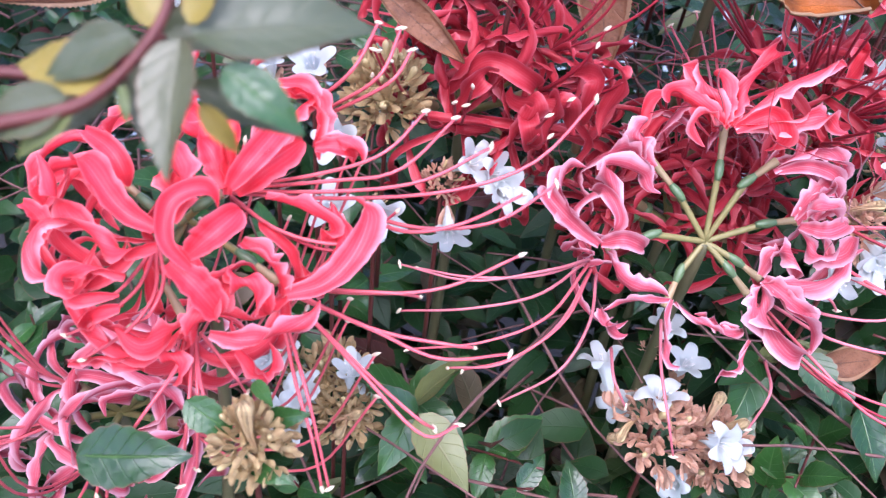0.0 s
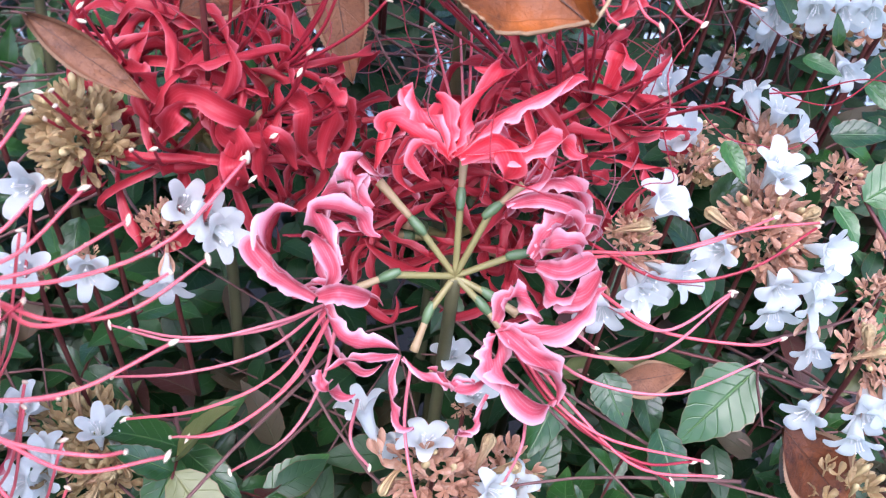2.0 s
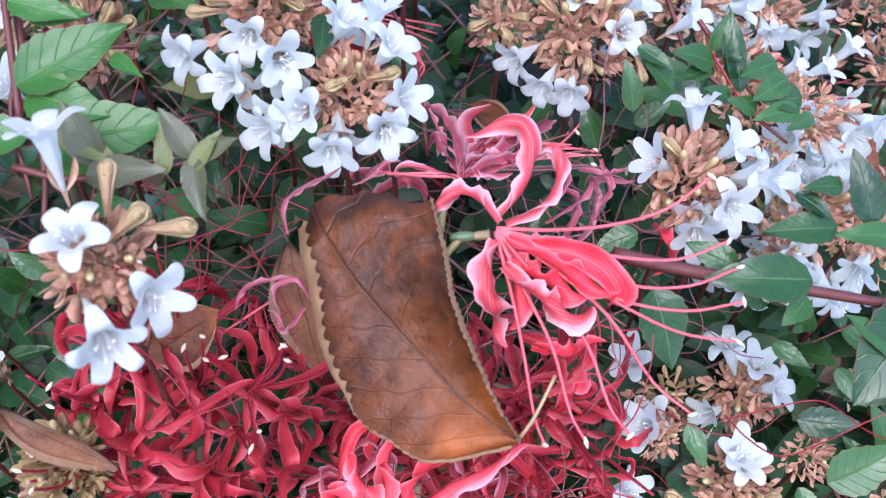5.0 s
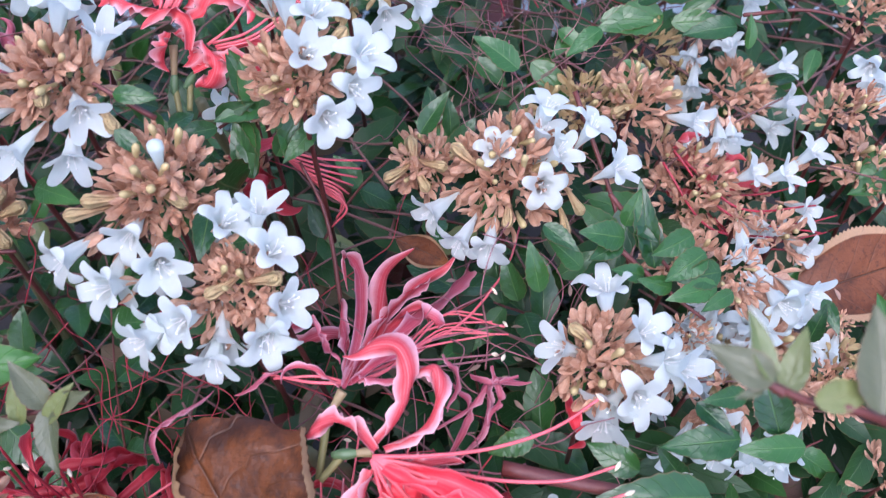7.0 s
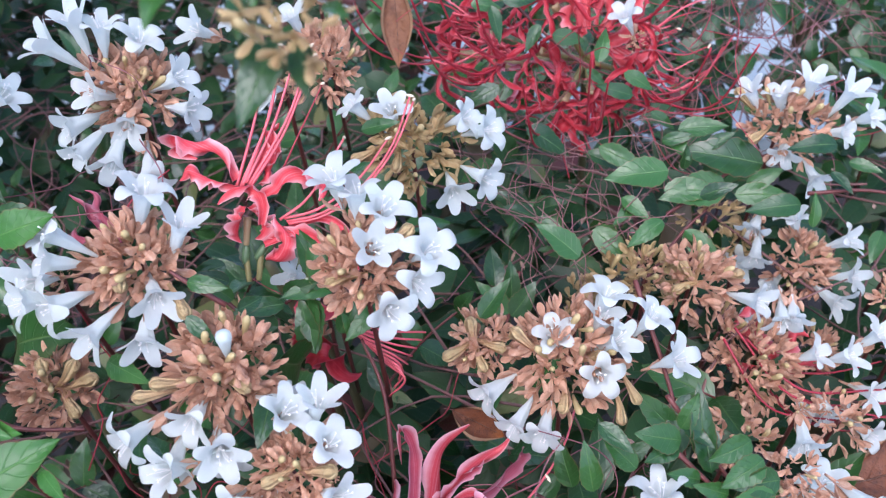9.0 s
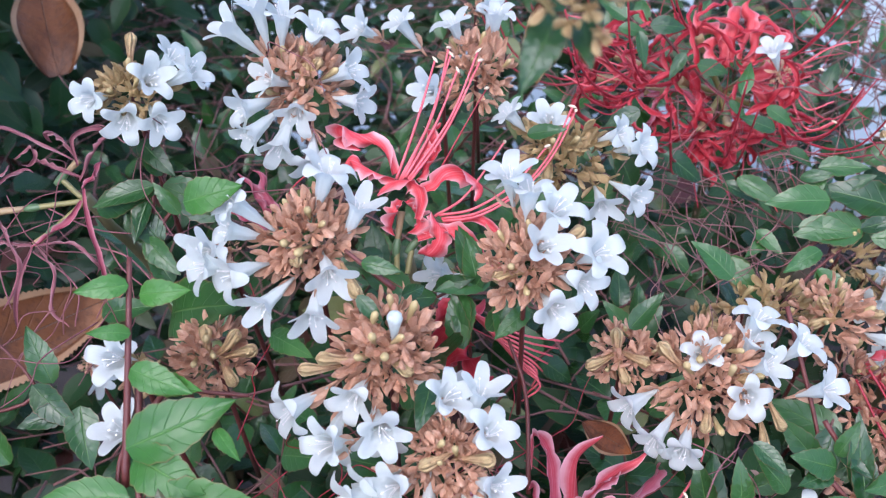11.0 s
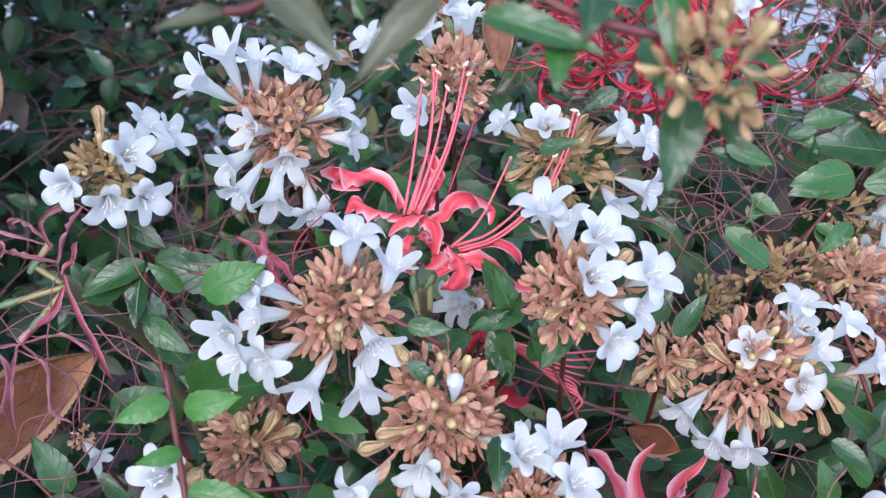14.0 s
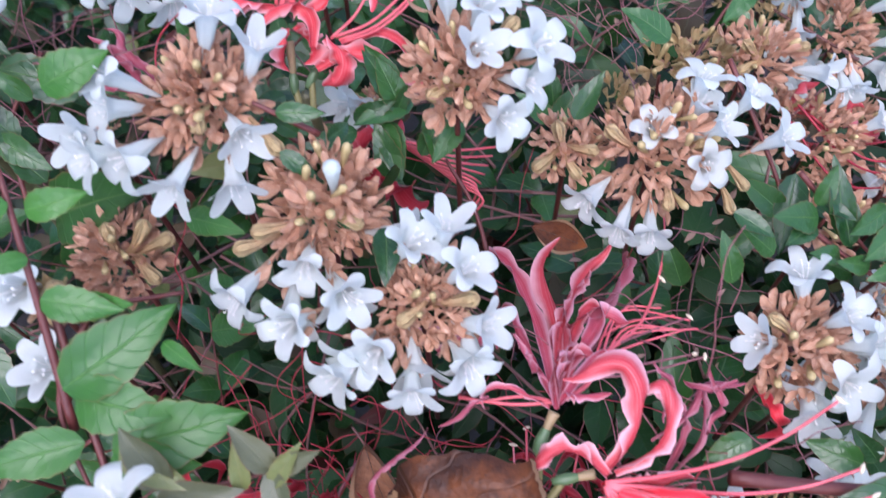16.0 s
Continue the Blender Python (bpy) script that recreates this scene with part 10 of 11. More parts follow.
shrub_branch([(-0.0786, -0.0748, 0.6942), (-0.0666, -0.0763, 0.6926), (-0.0449, -0.0735, 0.6945)],
    leaves=[((-0.0624, -0.0748, 0.6951), (-0.0683, -0.0701, 0.7059), (-0.2259, -0.5334, 0.8151), 1.06),
            ((-0.0646, -0.0767, 0.6935), (-0.0504, -0.0791, 0.6978), (0.0459, -0.5470, 0.8359), 0.97),
            ((-0.0451, -0.0738, 0.6957), (-0.0499, -0.0707, 0.7050), (0.2141, -0.5349, 0.8174), 0.88),
            ((-0.0445, -0.0737, 0.6957), (-0.0367, -0.0749, 0.7011), (0.2661, -0.5278, 0.8066), 0.88),
            ((-0.0451, -0.0738, 0.6957), (-0.0427, -0.0858, 0.6918), (-0.1375, -0.5424, 0.8288), 0.88)], r=0.0008, seed=422, meshes=LEAVES_GREY, label='thin abelia twig with dull grey-green young leaves')
shrub_branch([(-0.1081, -0.0319, 0.6299), (-0.0966, -0.0297, 0.6354), (-0.0793, -0.0290, 0.6400)],
    leaves=[((-0.0907, -0.0372, 0.6282), (-0.0990, -0.0338, 0.6394), (0.1318, -0.6702, 0.7304), 1.06),
            ((-0.0892, -0.0365, 0.6295), (-0.0747, -0.0491, 0.6241), (-0.0421, -0.6755, 0.7361), 1.06),
            ((-0.0993, -0.0389, 0.6242), (-0.0885, -0.0392, 0.6345), (-0.3486, -0.6337, 0.6906), 1.06),
            ((-0.1007, -0.0378, 0.6252), (-0.1088, -0.0369, 0.6331), (-0.1183, -0.6714, 0.7316), 1.06),
            ((-0.0876, -0.0281, 0.6411), (-0.0765, -0.0321, 0.6466), (-0.2642, -0.6521, 0.7106), 0.88),
            ((-0.0922, -0.0431, 0.6200), (-0.0825, -0.0508, 0.6202), (-0.3481, -0.6338, 0.6907), 0.97),
            ((-0.0994, -0.0474, 0.6126), (-0.0882, -0.0577, 0.6096), (-0.3457, -0.6344, 0.6914), 1.06),
            ((-0.1024, -0.0523, 0.6055), (-0.0897, -0.0618, 0.6039), (0.1687, -0.6664, 0.7262), 0.97),
            ((-0.0942, -0.0738, 0.5783), (-0.0957, -0.0864, 0.5696), (-0.1065, -0.6723, 0.7326), 1.06)], r=0.0007, seed=423)
shrub_branch([(0.1120, -0.1030, 0.5407), (0.0858, -0.0954, 0.5459), (0.0625, -0.0897, 0.5488)],
    leaves=[((0.0853, -0.0961, 0.5465), (0.0629, -0.1084, 0.5330), (-0.3017, -0.6580, 0.6899), 1.32),
            ((0.0438, -0.0925, 0.5427), (0.0478, -0.1054, 0.5341), (-0.2254, -0.6724, 0.7050), 1.23),
            ((0.0588, -0.1027, 0.5314), (0.0641, -0.1191, 0.5182), (0.1688, -0.6803, 0.7133), 1.06),
            ((0.0735, -0.0691, 0.5821), (0.0808, -0.0670, 0.5954), (-0.2761, -0.6634, 0.6955), 1.06)], r=0.0007, seed=424)
shrub_branch([(-0.1131, -0.1760, 0.5744), (-0.1186, -0.1735, 0.5774), (-0.1223, -0.1722, 0.5787)],
    leaves=[((-0.1217, -0.1743, 0.5811), (-0.1126, -0.1785, 0.5763), (-0.2370, -0.6938, 0.6800), 1.06),
            ((-0.1416, -0.1775, 0.5685), (-0.1213, -0.1827, 0.5737), (-0.3281, -0.6747, 0.6612), 1.06),
            ((-0.1065, -0.1754, 0.5785), (-0.0994, -0.1789, 0.5837), (0.1905, -0.7011, 0.6871), 0.88),
            ((-0.1095, -0.1798, 0.5712), (-0.1016, -0.1854, 0.5733), (-0.0276, -0.7139, 0.6997), 1.06),
            ((-0.1095, -0.1713, 0.5843), (-0.1055, -0.1775, 0.5848), (0.0169, -0.7141, 0.6998), 0.88)], r=0.0007, seed=425)
shrub_branch([(-0.2270, -0.1596, 0.5276), (-0.1841, -0.1846, 0.6089), (-0.1468, -0.2088, 0.6525), (-0.1357, -0.2068, 0.6577), (-0.1247, -0.2075, 0.6584), (-0.1161, -0.2050, 0.6638)],
    leaves=[((-0.1116, -0.2111, 0.6606), (-0.0995, -0.2144, 0.6573), (-0.3016, -0.6895, 0.6585), 0.70),
            ((-0.1155, -0.2080, 0.6649), (-0.0963, -0.2074, 0.6691), (0.1271, -0.7173, 0.6851), 0.66),
            ((-0.1179, -0.2084, 0.6639), (-0.1320, -0.2094, 0.6598), (-0.0225, -0.7230, 0.6905), 0.79),
            ((-0.1174, -0.2096, 0.6620), (-0.1161, -0.2154, 0.6528), (-0.2732, -0.6956, 0.6644), 0.88),
            ((-0.1205, -0.2113, 0.6587), (-0.1301, -0.2136, 0.6533), (0.0790, -0.7209, 0.6885), 0.70)], r=0.0010, seed=426, meshes=LEAVES_GREY, label='abelia shoot with dull grey-green leaves on a red stem')
shrub_branch([(-0.1317, -0.2209, 0.6579), (-0.1221, -0.2202, 0.6608), (-0.1170, -0.2181, 0.6649), (-0.1136, -0.2153, 0.6701), (-0.1135, -0.2122, 0.6751)],
    leaves=[((-0.1073, -0.2185, 0.6660), (-0.0987, -0.2223, 0.6613), (0.1100, -0.9463, 0.8251), 0.95),
            ((-0.1110, -0.2166, 0.6684), (-0.0921, -0.2121, 0.6713), (-0.0900, -0.8463, 1.0251), 1.00),
            ((-0.1118, -0.2168, 0.6679), (-0.1128, -0.2276, 0.6581), (-0.3900, -0.8463, 0.6251), 0.85),
            ((-0.1167, -0.2164, 0.6677), (-0.1265, -0.2183, 0.6631), (0.1100, -0.8463, 0.7251), 1.00),
            ((-0.1180, -0.2188, 0.6636), (-0.1309, -0.2138, 0.6638), (-0.2900, -0.8463, 0.8251), 0.80),
            ((-0.1228, -0.2196, 0.6616), (-0.1328, -0.2212, 0.6573), (0.0100, -0.8463, 0.6251), 1.10),
            ((-0.1142, -0.2162, 0.6685), (-0.1174, -0.2141, 0.6751), (0.2100, -0.8463, 0.6251), 0.90),
            ((-0.1111, -0.2160, 0.6693), (-0.1078, -0.2151, 0.6770), (-0.3900, -0.8463, 0.7251), 0.90),
            ((-0.1221, -0.2202, 0.6607), (-0.1283, -0.2226, 0.6557), (-0.0900, -0.8463, 0.5251), 0.70),
            ((-0.1094, -0.2204, 0.6625), (-0.1049, -0.2198, 0.6566), (0.0100, -0.8463, 0.5251), 0.60),
            ((-0.1174, -0.2191, 0.6633), (-0.1167, -0.2213, 0.6598), (0.1100, -0.8463, 0.5251), 0.60)], r=0.0009, seed=0, meshes=LEAVES_SHOOT, label='tip of an abelia shoot with grey-green and yellowish young leaves')
shrub_branch([(-0.0429, -0.0464, 0.8205), (-0.0477, -0.0502, 0.8166), (-0.0521, -0.0510, 0.8159)],
    leaves=[((-0.0515, -0.0519, 0.8164), (-0.0577, -0.0569, 0.8185), (0.1125, -0.5989, 0.7929), 0.53),
            ((-0.0474, -0.0503, 0.8180), (-0.0572, -0.0511, 0.8245), (0.0300, -0.6024, 0.7976), 0.70),
            ((-0.0465, -0.0503, 0.8180), (-0.0385, -0.0592, 0.8159), (0.2640, -0.5813, 0.7697), 0.66),
            ((-0.0280, -0.0511, 0.8170), (-0.0366, -0.0609, 0.8141), (0.1738, -0.5935, 0.7858), 0.62)], r=0.0009, seed=428, meshes=LEAVES_GREY, label='abelia shoot with dull grey-green leaves on a red stem')
shrub_branch([(-0.0240, 0.3342, 0.6241), (-0.0221, 0.2493, 0.7521), (-0.0219, 0.0800, 0.7927), (-0.0202, -0.0243, 0.8143), (-0.0162, -0.0415, 0.8108), (-0.0045, -0.0450, 0.8071), (0.0035, -0.0458, 0.8061), (0.0102, -0.0467, 0.8052)],
    leaves=[((-0.0235, -0.0439, 0.8099), (-0.0095, -0.0507, 0.8099), (0.2020, -0.5903, 0.7815), 0.62),
            ((-0.0007, -0.0404, 0.8132), (-0.0026, -0.0522, 0.8082), (-0.1684, -0.5941, 0.7866), 0.70),
            ((0.0004, -0.0510, 0.8023), (-0.0027, -0.0624, 0.7977), (0.1831, -0.5925, 0.7845), 0.88),
            ((0.0037, -0.0511, 0.8021), (0.0049, -0.0595, 0.8006), (-0.2484, -0.5838, 0.7730), 0.88),
            ((-0.0095, -0.0418, 0.8119), (-0.0116, -0.0497, 0.8109), (0.1499, -0.5959, 0.7889), 0.97),
            ((-0.0140, -0.0458, 0.8078), (-0.0153, -0.0538, 0.8068), (0.0042, -0.6027, 0.7980), 0.88),
            ((-0.0048, -0.0467, 0.8068), (-0.0029, -0.0546, 0.8057), (0.2041, -0.5900, 0.7812), 0.62),
            ((0.0065, -0.0478, 0.8055), (0.0101, -0.0527, 0.8076), (0.2155, -0.5885, 0.7792), 0.79)], r=0.0009, seed=429, label='abelia shoot with hanging green leaves on a red stem')
shrub_branch([(0.1897, -0.0611, 0.6093), (0.1202, -0.0894, 0.6946), (0.0853, -0.1035, 0.7373), (0.0766, -0.1020, 0.7390), (0.0712, -0.1003, 0.7408)],
    leaves=[((0.0706, -0.1018, 0.7435), (0.0627, -0.0984, 0.7470), (-0.1603, -0.5650, 0.8094), 0.97),
            ((0.0841, -0.1047, 0.7404), (0.0849, -0.0947, 0.7497), (-0.0767, -0.5707, 0.8176), 1.06),
            ((0.0693, -0.1023, 0.7431), (0.0657, -0.1033, 0.7423), (-0.0762, -0.5707, 0.8176), 0.88)], r=0.0009, seed=430, meshes=LEAVES_GREY, label='abelia shoot with grey-green leaves on a red stem')
shrub_branch([(0.0730, -0.1011, 0.7400), (0.0712, -0.1003, 0.7408), (0.0698, -0.0992, 0.7419)],
    leaves=[((0.0702, -0.1017, 0.7436), (0.0685, -0.0951, 0.7498), (0.0147, -0.5723, 0.8199), 0.66),
            ((0.0754, -0.0976, 0.7336), (0.0788, -0.0906, 0.7401), (-0.2248, -0.5577, 0.7990), 0.88),
            ((0.0756, -0.1035, 0.7418), (0.0842, -0.1025, 0.7425), (0.2048, -0.5602, 0.8026), 0.97)], r=0.0008, seed=431, meshes=LEAVES_YOUNG, label='tip of an abelia shoot with olive young leaves')
tangle((0.0434, 0.0997, 0.6403), 0.0220, 16, FADED_FILAMENT, 'tangle of thin withered pink lily stamens in the shrub', 432, 0.045)
tangle((-0.1002, 0.0361, 0.7042), 0.0200, 12, FADED_FILAMENT, 'tangle of thin withered pink lily stamens in the shrub', 433, 0.045)
tangle((-0.1339, 0.0297, 0.6709), 0.0180, 16, FADED_FILAMENT, 'tangle of thin withered pink lily stamens in the shrub', 434, 0.050)
tangle((0.0641, -0.0010, 0.5985), 0.0160, 18, FADED_FILAMENT, 'tangle of thin withered pink lily stamens in the shrub', 435, 0.045)
tangle((0.0333, -0.0822, 0.6135), 0.0200, 16, DARK_FILAMENT, 'tangle of dark red lily stamens', 436, 0.050)
tangle((-0.0472, -0.0341, 0.5965), 0.0160, 16, DARK_FILAMENT, 'tangle of dark red lily stamens', 437, 0.040)
tangle((0.0298, -0.0766, 0.6205), 0.0160, 16, FADED_FILAMENT, 'tangle of thin withered pink lily stamens in the shrub', 438, 0.050)
tangle((-0.0590, -0.0471, 0.6377), 0.0200, 16, DARK_FILAMENT, 'tangle of dark red lily stamens', 439, 0.040)
tangle((-0.0117, -0.0119, 0.6005), 0.0160, 10, FADED_FILAMENT, 'tangle of thin withered pink lily stamens in the shrub', 440, 0.040)
tangle((0.0419, -0.0512, 0.6628), 0.0140, 12, FADED_FILAMENT, 'tangle of thin withered pink lily stamens in the shrub', 441, 0.040)
tangle((0.1154, 0.1846, 0.6581), 0.0250, 12, FADED_FILAMENT, 'tangle of thin withered pink lily stamens in the shrub', 442, 0.060)
tangle((-0.0167, 0.0283, 0.6255), 0.0200, 10, DARK_FILAMENT, 'tangle of dark red lily stamens', 443, 0.050)
flower_cluster((0.1004, -0.0789, 0.5978), (-0.0900, -0.6311, 0.7704), 0.0067,
    flowers=[],
    buds=[],
    n=19, pale=False, label='abelia head of pinkish tan sepals')
flower_cluster((0.1139, -0.0959, 0.5719), (-0.0900, -0.6311, 0.7704), 0.0073,
    flowers=[],
    buds=[],
    n=19, pale=False, label='abelia head of pinkish tan sepals')
flower_cluster((0.0610, -0.0739, 0.6006), (-0.0900, -0.6311, 0.7704), 0.0059,
    flowers=[((0.0622, -0.0730, 0.6037), (0.0551, -0.0771, 0.6104))],
    buds=[],
    n=16, pale=False, label='abelia head of pinkish tan sepals')
flower_cluster((-0.0300, 0.0311, 0.6568), (0.0109, -0.5146, 0.8574), 0.0067,
    flowers=[],
    buds=[],
    n=12, pale=False, label='abelia head of pinkish tan sepals')
shrub_branch([(0.1217, -0.1038, 0.5742), (0.1047, -0.0843, 0.5967), (0.0976, -0.0729, 0.6104)],
    leaves=[((0.0686, -0.0731, 0.6056), (0.0716, -0.0837, 0.6005), (-0.1923, -0.6635, 0.7230), 0.97),
            ((0.0956, -0.0748, 0.6092), (0.1096, -0.0804, 0.6131), (0.0214, -0.6760, 0.7366), 0.88),
            ((0.1042, -0.0858, 0.5962), (0.1203, -0.0852, 0.6090), (-0.2975, -0.6455, 0.7034), 1.14),
            ((0.0969, -0.0859, 0.5945), (0.1015, -0.0960, 0.5904), (0.1706, -0.6662, 0.7260), 0.88),
            ((0.1143, -0.0931, 0.5886), (0.1200, -0.1006, 0.5882), (0.0219, -0.6760, 0.7366), 0.88),
            ((0.0885, -0.0621, 0.6246), (0.0962, -0.0696, 0.6247), (-0.1598, -0.6674, 0.7273), 0.97),
            ((0.0973, -0.0613, 0.6276), (0.0957, -0.0609, 0.6362), (-0.2223, -0.6592, 0.7184), 0.88),
            ((0.1045, -0.0674, 0.6210), (0.1104, -0.0772, 0.6175), (-0.2410, -0.6562, 0.7151), 0.88),
            ((0.1124, -0.0375, 0.6628), (0.1140, -0.0362, 0.6732), (-0.3430, -0.6351, 0.6921), 0.88),
            ((0.0857, -0.0565, 0.6315), (0.0793, -0.0540, 0.6420), (-0.1181, -0.6714, 0.7316), 0.79)], r=0.0007, seed=448)
shrub_branch([(-0.1008, 0.0347, 0.7015), (-0.1110, 0.0230, 0.6896), (-0.1092, 0.0138, 0.6800)],
    leaves=[((-0.0920, 0.0269, 0.6949), (-0.1084, 0.0289, 0.7043), (0.1944, -0.5912, 0.7827), 0.97),
            ((-0.1292, 0.0254, 0.6937), (-0.1123, 0.0266, 0.7020), (-0.2047, -0.5899, 0.7811), 0.97),
            ((-0.1087, 0.0202, 0.6881), (-0.1176, 0.0239, 0.6992), (0.2397, -0.5851, 0.7747), 0.97),
            ((-0.1038, 0.0129, 0.6805), (-0.1114, 0.0162, 0.6911), (0.2602, -0.5819, 0.7705), 1.06),
            ((-0.1237, 0.0051, 0.6726), (-0.1077, 0.0053, 0.6798), (0.2199, -0.5880, 0.7784), 0.88),
            ((-0.0922, 0.0067, 0.6740), (-0.1032, 0.0078, 0.6824), (0.2393, -0.5852, 0.7748), 0.97),
            ((-0.1115, 0.0335, 0.7019), (-0.1176, 0.0353, 0.7110), (0.2639, -0.5813, 0.7697), 0.88)], r=0.0007, seed=449)
shrub_branch([(-0.0497, 0.0168, 0.6890), (-0.0416, 0.0124, 0.6844), (-0.0337, 0.0070, 0.6787)],
    leaves=[((-0.0427, 0.0138, 0.6873), (-0.0490, 0.0138, 0.6946), (0.0204, -0.6026, 0.7978), 0.88),
            ((-0.0305, 0.0092, 0.6824), (-0.0405, 0.0085, 0.6890), (-0.2523, -0.5832, 0.7722), 0.88),
            ((-0.0203, 0.0047, 0.6776), (-0.0249, 0.0106, 0.6910), (-0.1727, -0.5936, 0.7860), 0.97),
            ((-0.0185, 0.0199, 0.6934), (-0.0249, 0.0227, 0.7035), (-0.0159, -0.6026, 0.7979), 0.97),
            ((-0.0197, 0.0155, 0.6888), (-0.0159, 0.0159, 0.6964), (0.2541, -0.5829, 0.7718), 0.88),
            ((-0.0043, 0.0137, 0.6868), (-0.0118, 0.0041, 0.6841), (0.1705, -0.5939, 0.7863), 0.88),
            ((0.0219, 0.0123, 0.6850), (0.0287, 0.0155, 0.6954), (-0.0627, -0.6015, 0.7964), 0.88),
            ((-0.0637, 0.0288, 0.7030), (-0.0659, 0.0292, 0.7108), (-0.0592, -0.6016, 0.7966), 0.88)], r=0.0007, seed=450)
shrub_branch([(0.0619, 0.0253, 0.6872), (0.0713, 0.0064, 0.6676), (0.0757, -0.0060, 0.6546)],
    leaves=[((0.0698, 0.0446, 0.7085), (0.0541, 0.0395, 0.7106), (-0.1953, -0.5911, 0.7826), 0.97),
            ((0.0780, 0.0401, 0.7037), (0.0860, 0.0388, 0.7095), (-0.1181, -0.5985, 0.7924), 0.97),
            ((0.0687, 0.0355, 0.6991), (0.0598, 0.0273, 0.6979), (-0.2518, -0.5833, 0.7723), 0.88),
            ((0.0729, -0.0024, 0.6598), (0.0630, 0.0012, 0.6708), (-0.2036, -0.5901, 0.7813), 0.97),
            ((0.0766, 0.0045, 0.6669), (0.0700, -0.0122, 0.6569), (-0.2072, -0.5896, 0.7807), 0.79),
            ((0.0574, -0.0087, 0.6535), (0.0662, -0.0080, 0.6613), (0.1300, -0.5976, 0.7912), 1.06),
            ((0.0467, -0.0132, 0.6489), (0.0432, -0.0087, 0.6608), (-0.2284, -0.5868, 0.7769), 0.88),
            ((0.0473, 0.0285, 0.6921), (0.0373, 0.0310, 0.7020), (0.2472, -0.5840, 0.7732), 0.97)], r=0.0007, seed=451)
shrub_branch([(0.0009, -0.0172, 0.6494), (-0.0026, -0.0004, 0.6679), (-0.0089, 0.0091, 0.6790)],
    leaves=[((-0.0146, 0.0090, 0.6811), (-0.0081, 0.0129, 0.6919), (0.1538, -0.6081, 0.7788), 0.88),
            ((-0.0178, 0.0157, 0.6887), (-0.0221, 0.0207, 0.7020), (0.3109, -0.5849, 0.7491), 0.97),
            ((-0.0229, 0.0148, 0.6884), (-0.0214, 0.0021, 0.6819), (-0.0516, -0.6146, 0.7871), 0.97),
            ((-0.0295, 0.0148, 0.6892), (-0.0197, 0.0140, 0.6945), (0.2896, -0.5891, 0.7544), 0.88),
            ((-0.1000, 0.0184, 0.7015), (-0.1061, 0.0191, 0.7104), (0.0434, -0.6149, 0.7874), 0.88),
            ((-0.0443, 0.0187, 0.6951), (-0.0527, 0.0125, 0.6968), (0.2941, -0.5882, 0.7533), 0.88),
            ((-0.0100, 0.0452, 0.7197), (-0.0006, 0.0433, 0.7239), (0.0057, -0.6154, 0.7882), 0.79)], r=0.0007, seed=452)
flower_cluster((0.1020, -0.1138, 0.5694), (-0.1012, -0.6465, 0.7562), 0.0078,
    flowers=[((0.1004, -0.1188, 0.5636), (0.0975, -0.1285, 0.5601)),
             ((0.1050, -0.1189, 0.5646), (0.1025, -0.1291, 0.5645)),
             ((0.0989, -0.1214, 0.5594), (0.0947, -0.1315, 0.5555))],
    buds=[((0.0998, -0.1180, 0.5698), (0.0976, -0.1150, 0.5798)), ((0.0952, -0.1171, 0.5700), (0.1024, -0.1194, 0.5747))],
    n=22, pale=False, label='abelia head of rust-brown sepals with open white funnel flowers')
flower_cluster((0.0441, -0.0844, 0.5857), (-0.0871, -0.6445, 0.7597), 0.0058,
    flowers=[],
    buds=[((0.0397, -0.0880, 0.5868), (0.0476, -0.0903, 0.5913)), ((0.0353, -0.0880, 0.5858), (0.0248, -0.0907, 0.5858))],
    n=16, pale=False, label='abelia head of pinkish tan sepals')
flower_cluster((0.1393, 0.0849, 0.5964), (0.0160, -0.5373, 0.8432), 0.0094,
    flowers=[((0.1290, 0.0964, 0.6089), (0.1214, 0.0951, 0.6161)),
             ((0.1246, 0.0903, 0.6034), (0.1163, 0.0900, 0.6098)),
             ((0.1189, 0.1072, 0.6193), (0.1112, 0.1007, 0.6224))],
    buds=[],
    n=19, pale=False, label='abelia head of rust-brown sepals with open white funnel flowers')
flower_cluster((0.1673, 0.0981, 0.6594), (0.0160, -0.5373, 0.8432), 0.0094,
    flowers=[((0.1702, 0.0863, 0.6497), (0.1638, 0.0781, 0.6507)),
             ((0.1728, 0.0822, 0.6457), (0.1672, 0.0734, 0.6462))],
    buds=[((0.1668, 0.0948, 0.6618), (0.1626, 0.0986, 0.6703))],
    n=22, pale=False, label='abelia head of rust-brown sepals with open white funnel flowers')
flower_cluster((0.0862, -0.0325, 0.6602), (0.0160, -0.5373, 0.8432), 0.0054,
    flowers=[],
    buds=[],
    n=16, pale=False, label='abelia head of pinkish tan sepals')
flower_cluster((0.1199, -0.0065, 0.6236), (0.0160, -0.5373, 0.8432), 0.0064,
    flowers=[((0.1142, -0.0012, 0.6301), (0.1153, -0.0013, 0.6405)),
             ((0.1172, -0.0071, 0.6245), (0.1092, -0.0094, 0.6309)),
             ((0.1138, -0.0129, 0.6191), (0.1051, -0.0160, 0.6242))],
    buds=[],
    n=16, pale=False, label='abelia head of rust-brown sepals with open white funnel flowers')
flower_cluster((0.1312, -0.0225, 0.6219), (0.0160, -0.5373, 0.8432), 0.0047,
    flowers=[],
    buds=[],
    n=12, pale=False, label='abelia head of pinkish tan sepals')
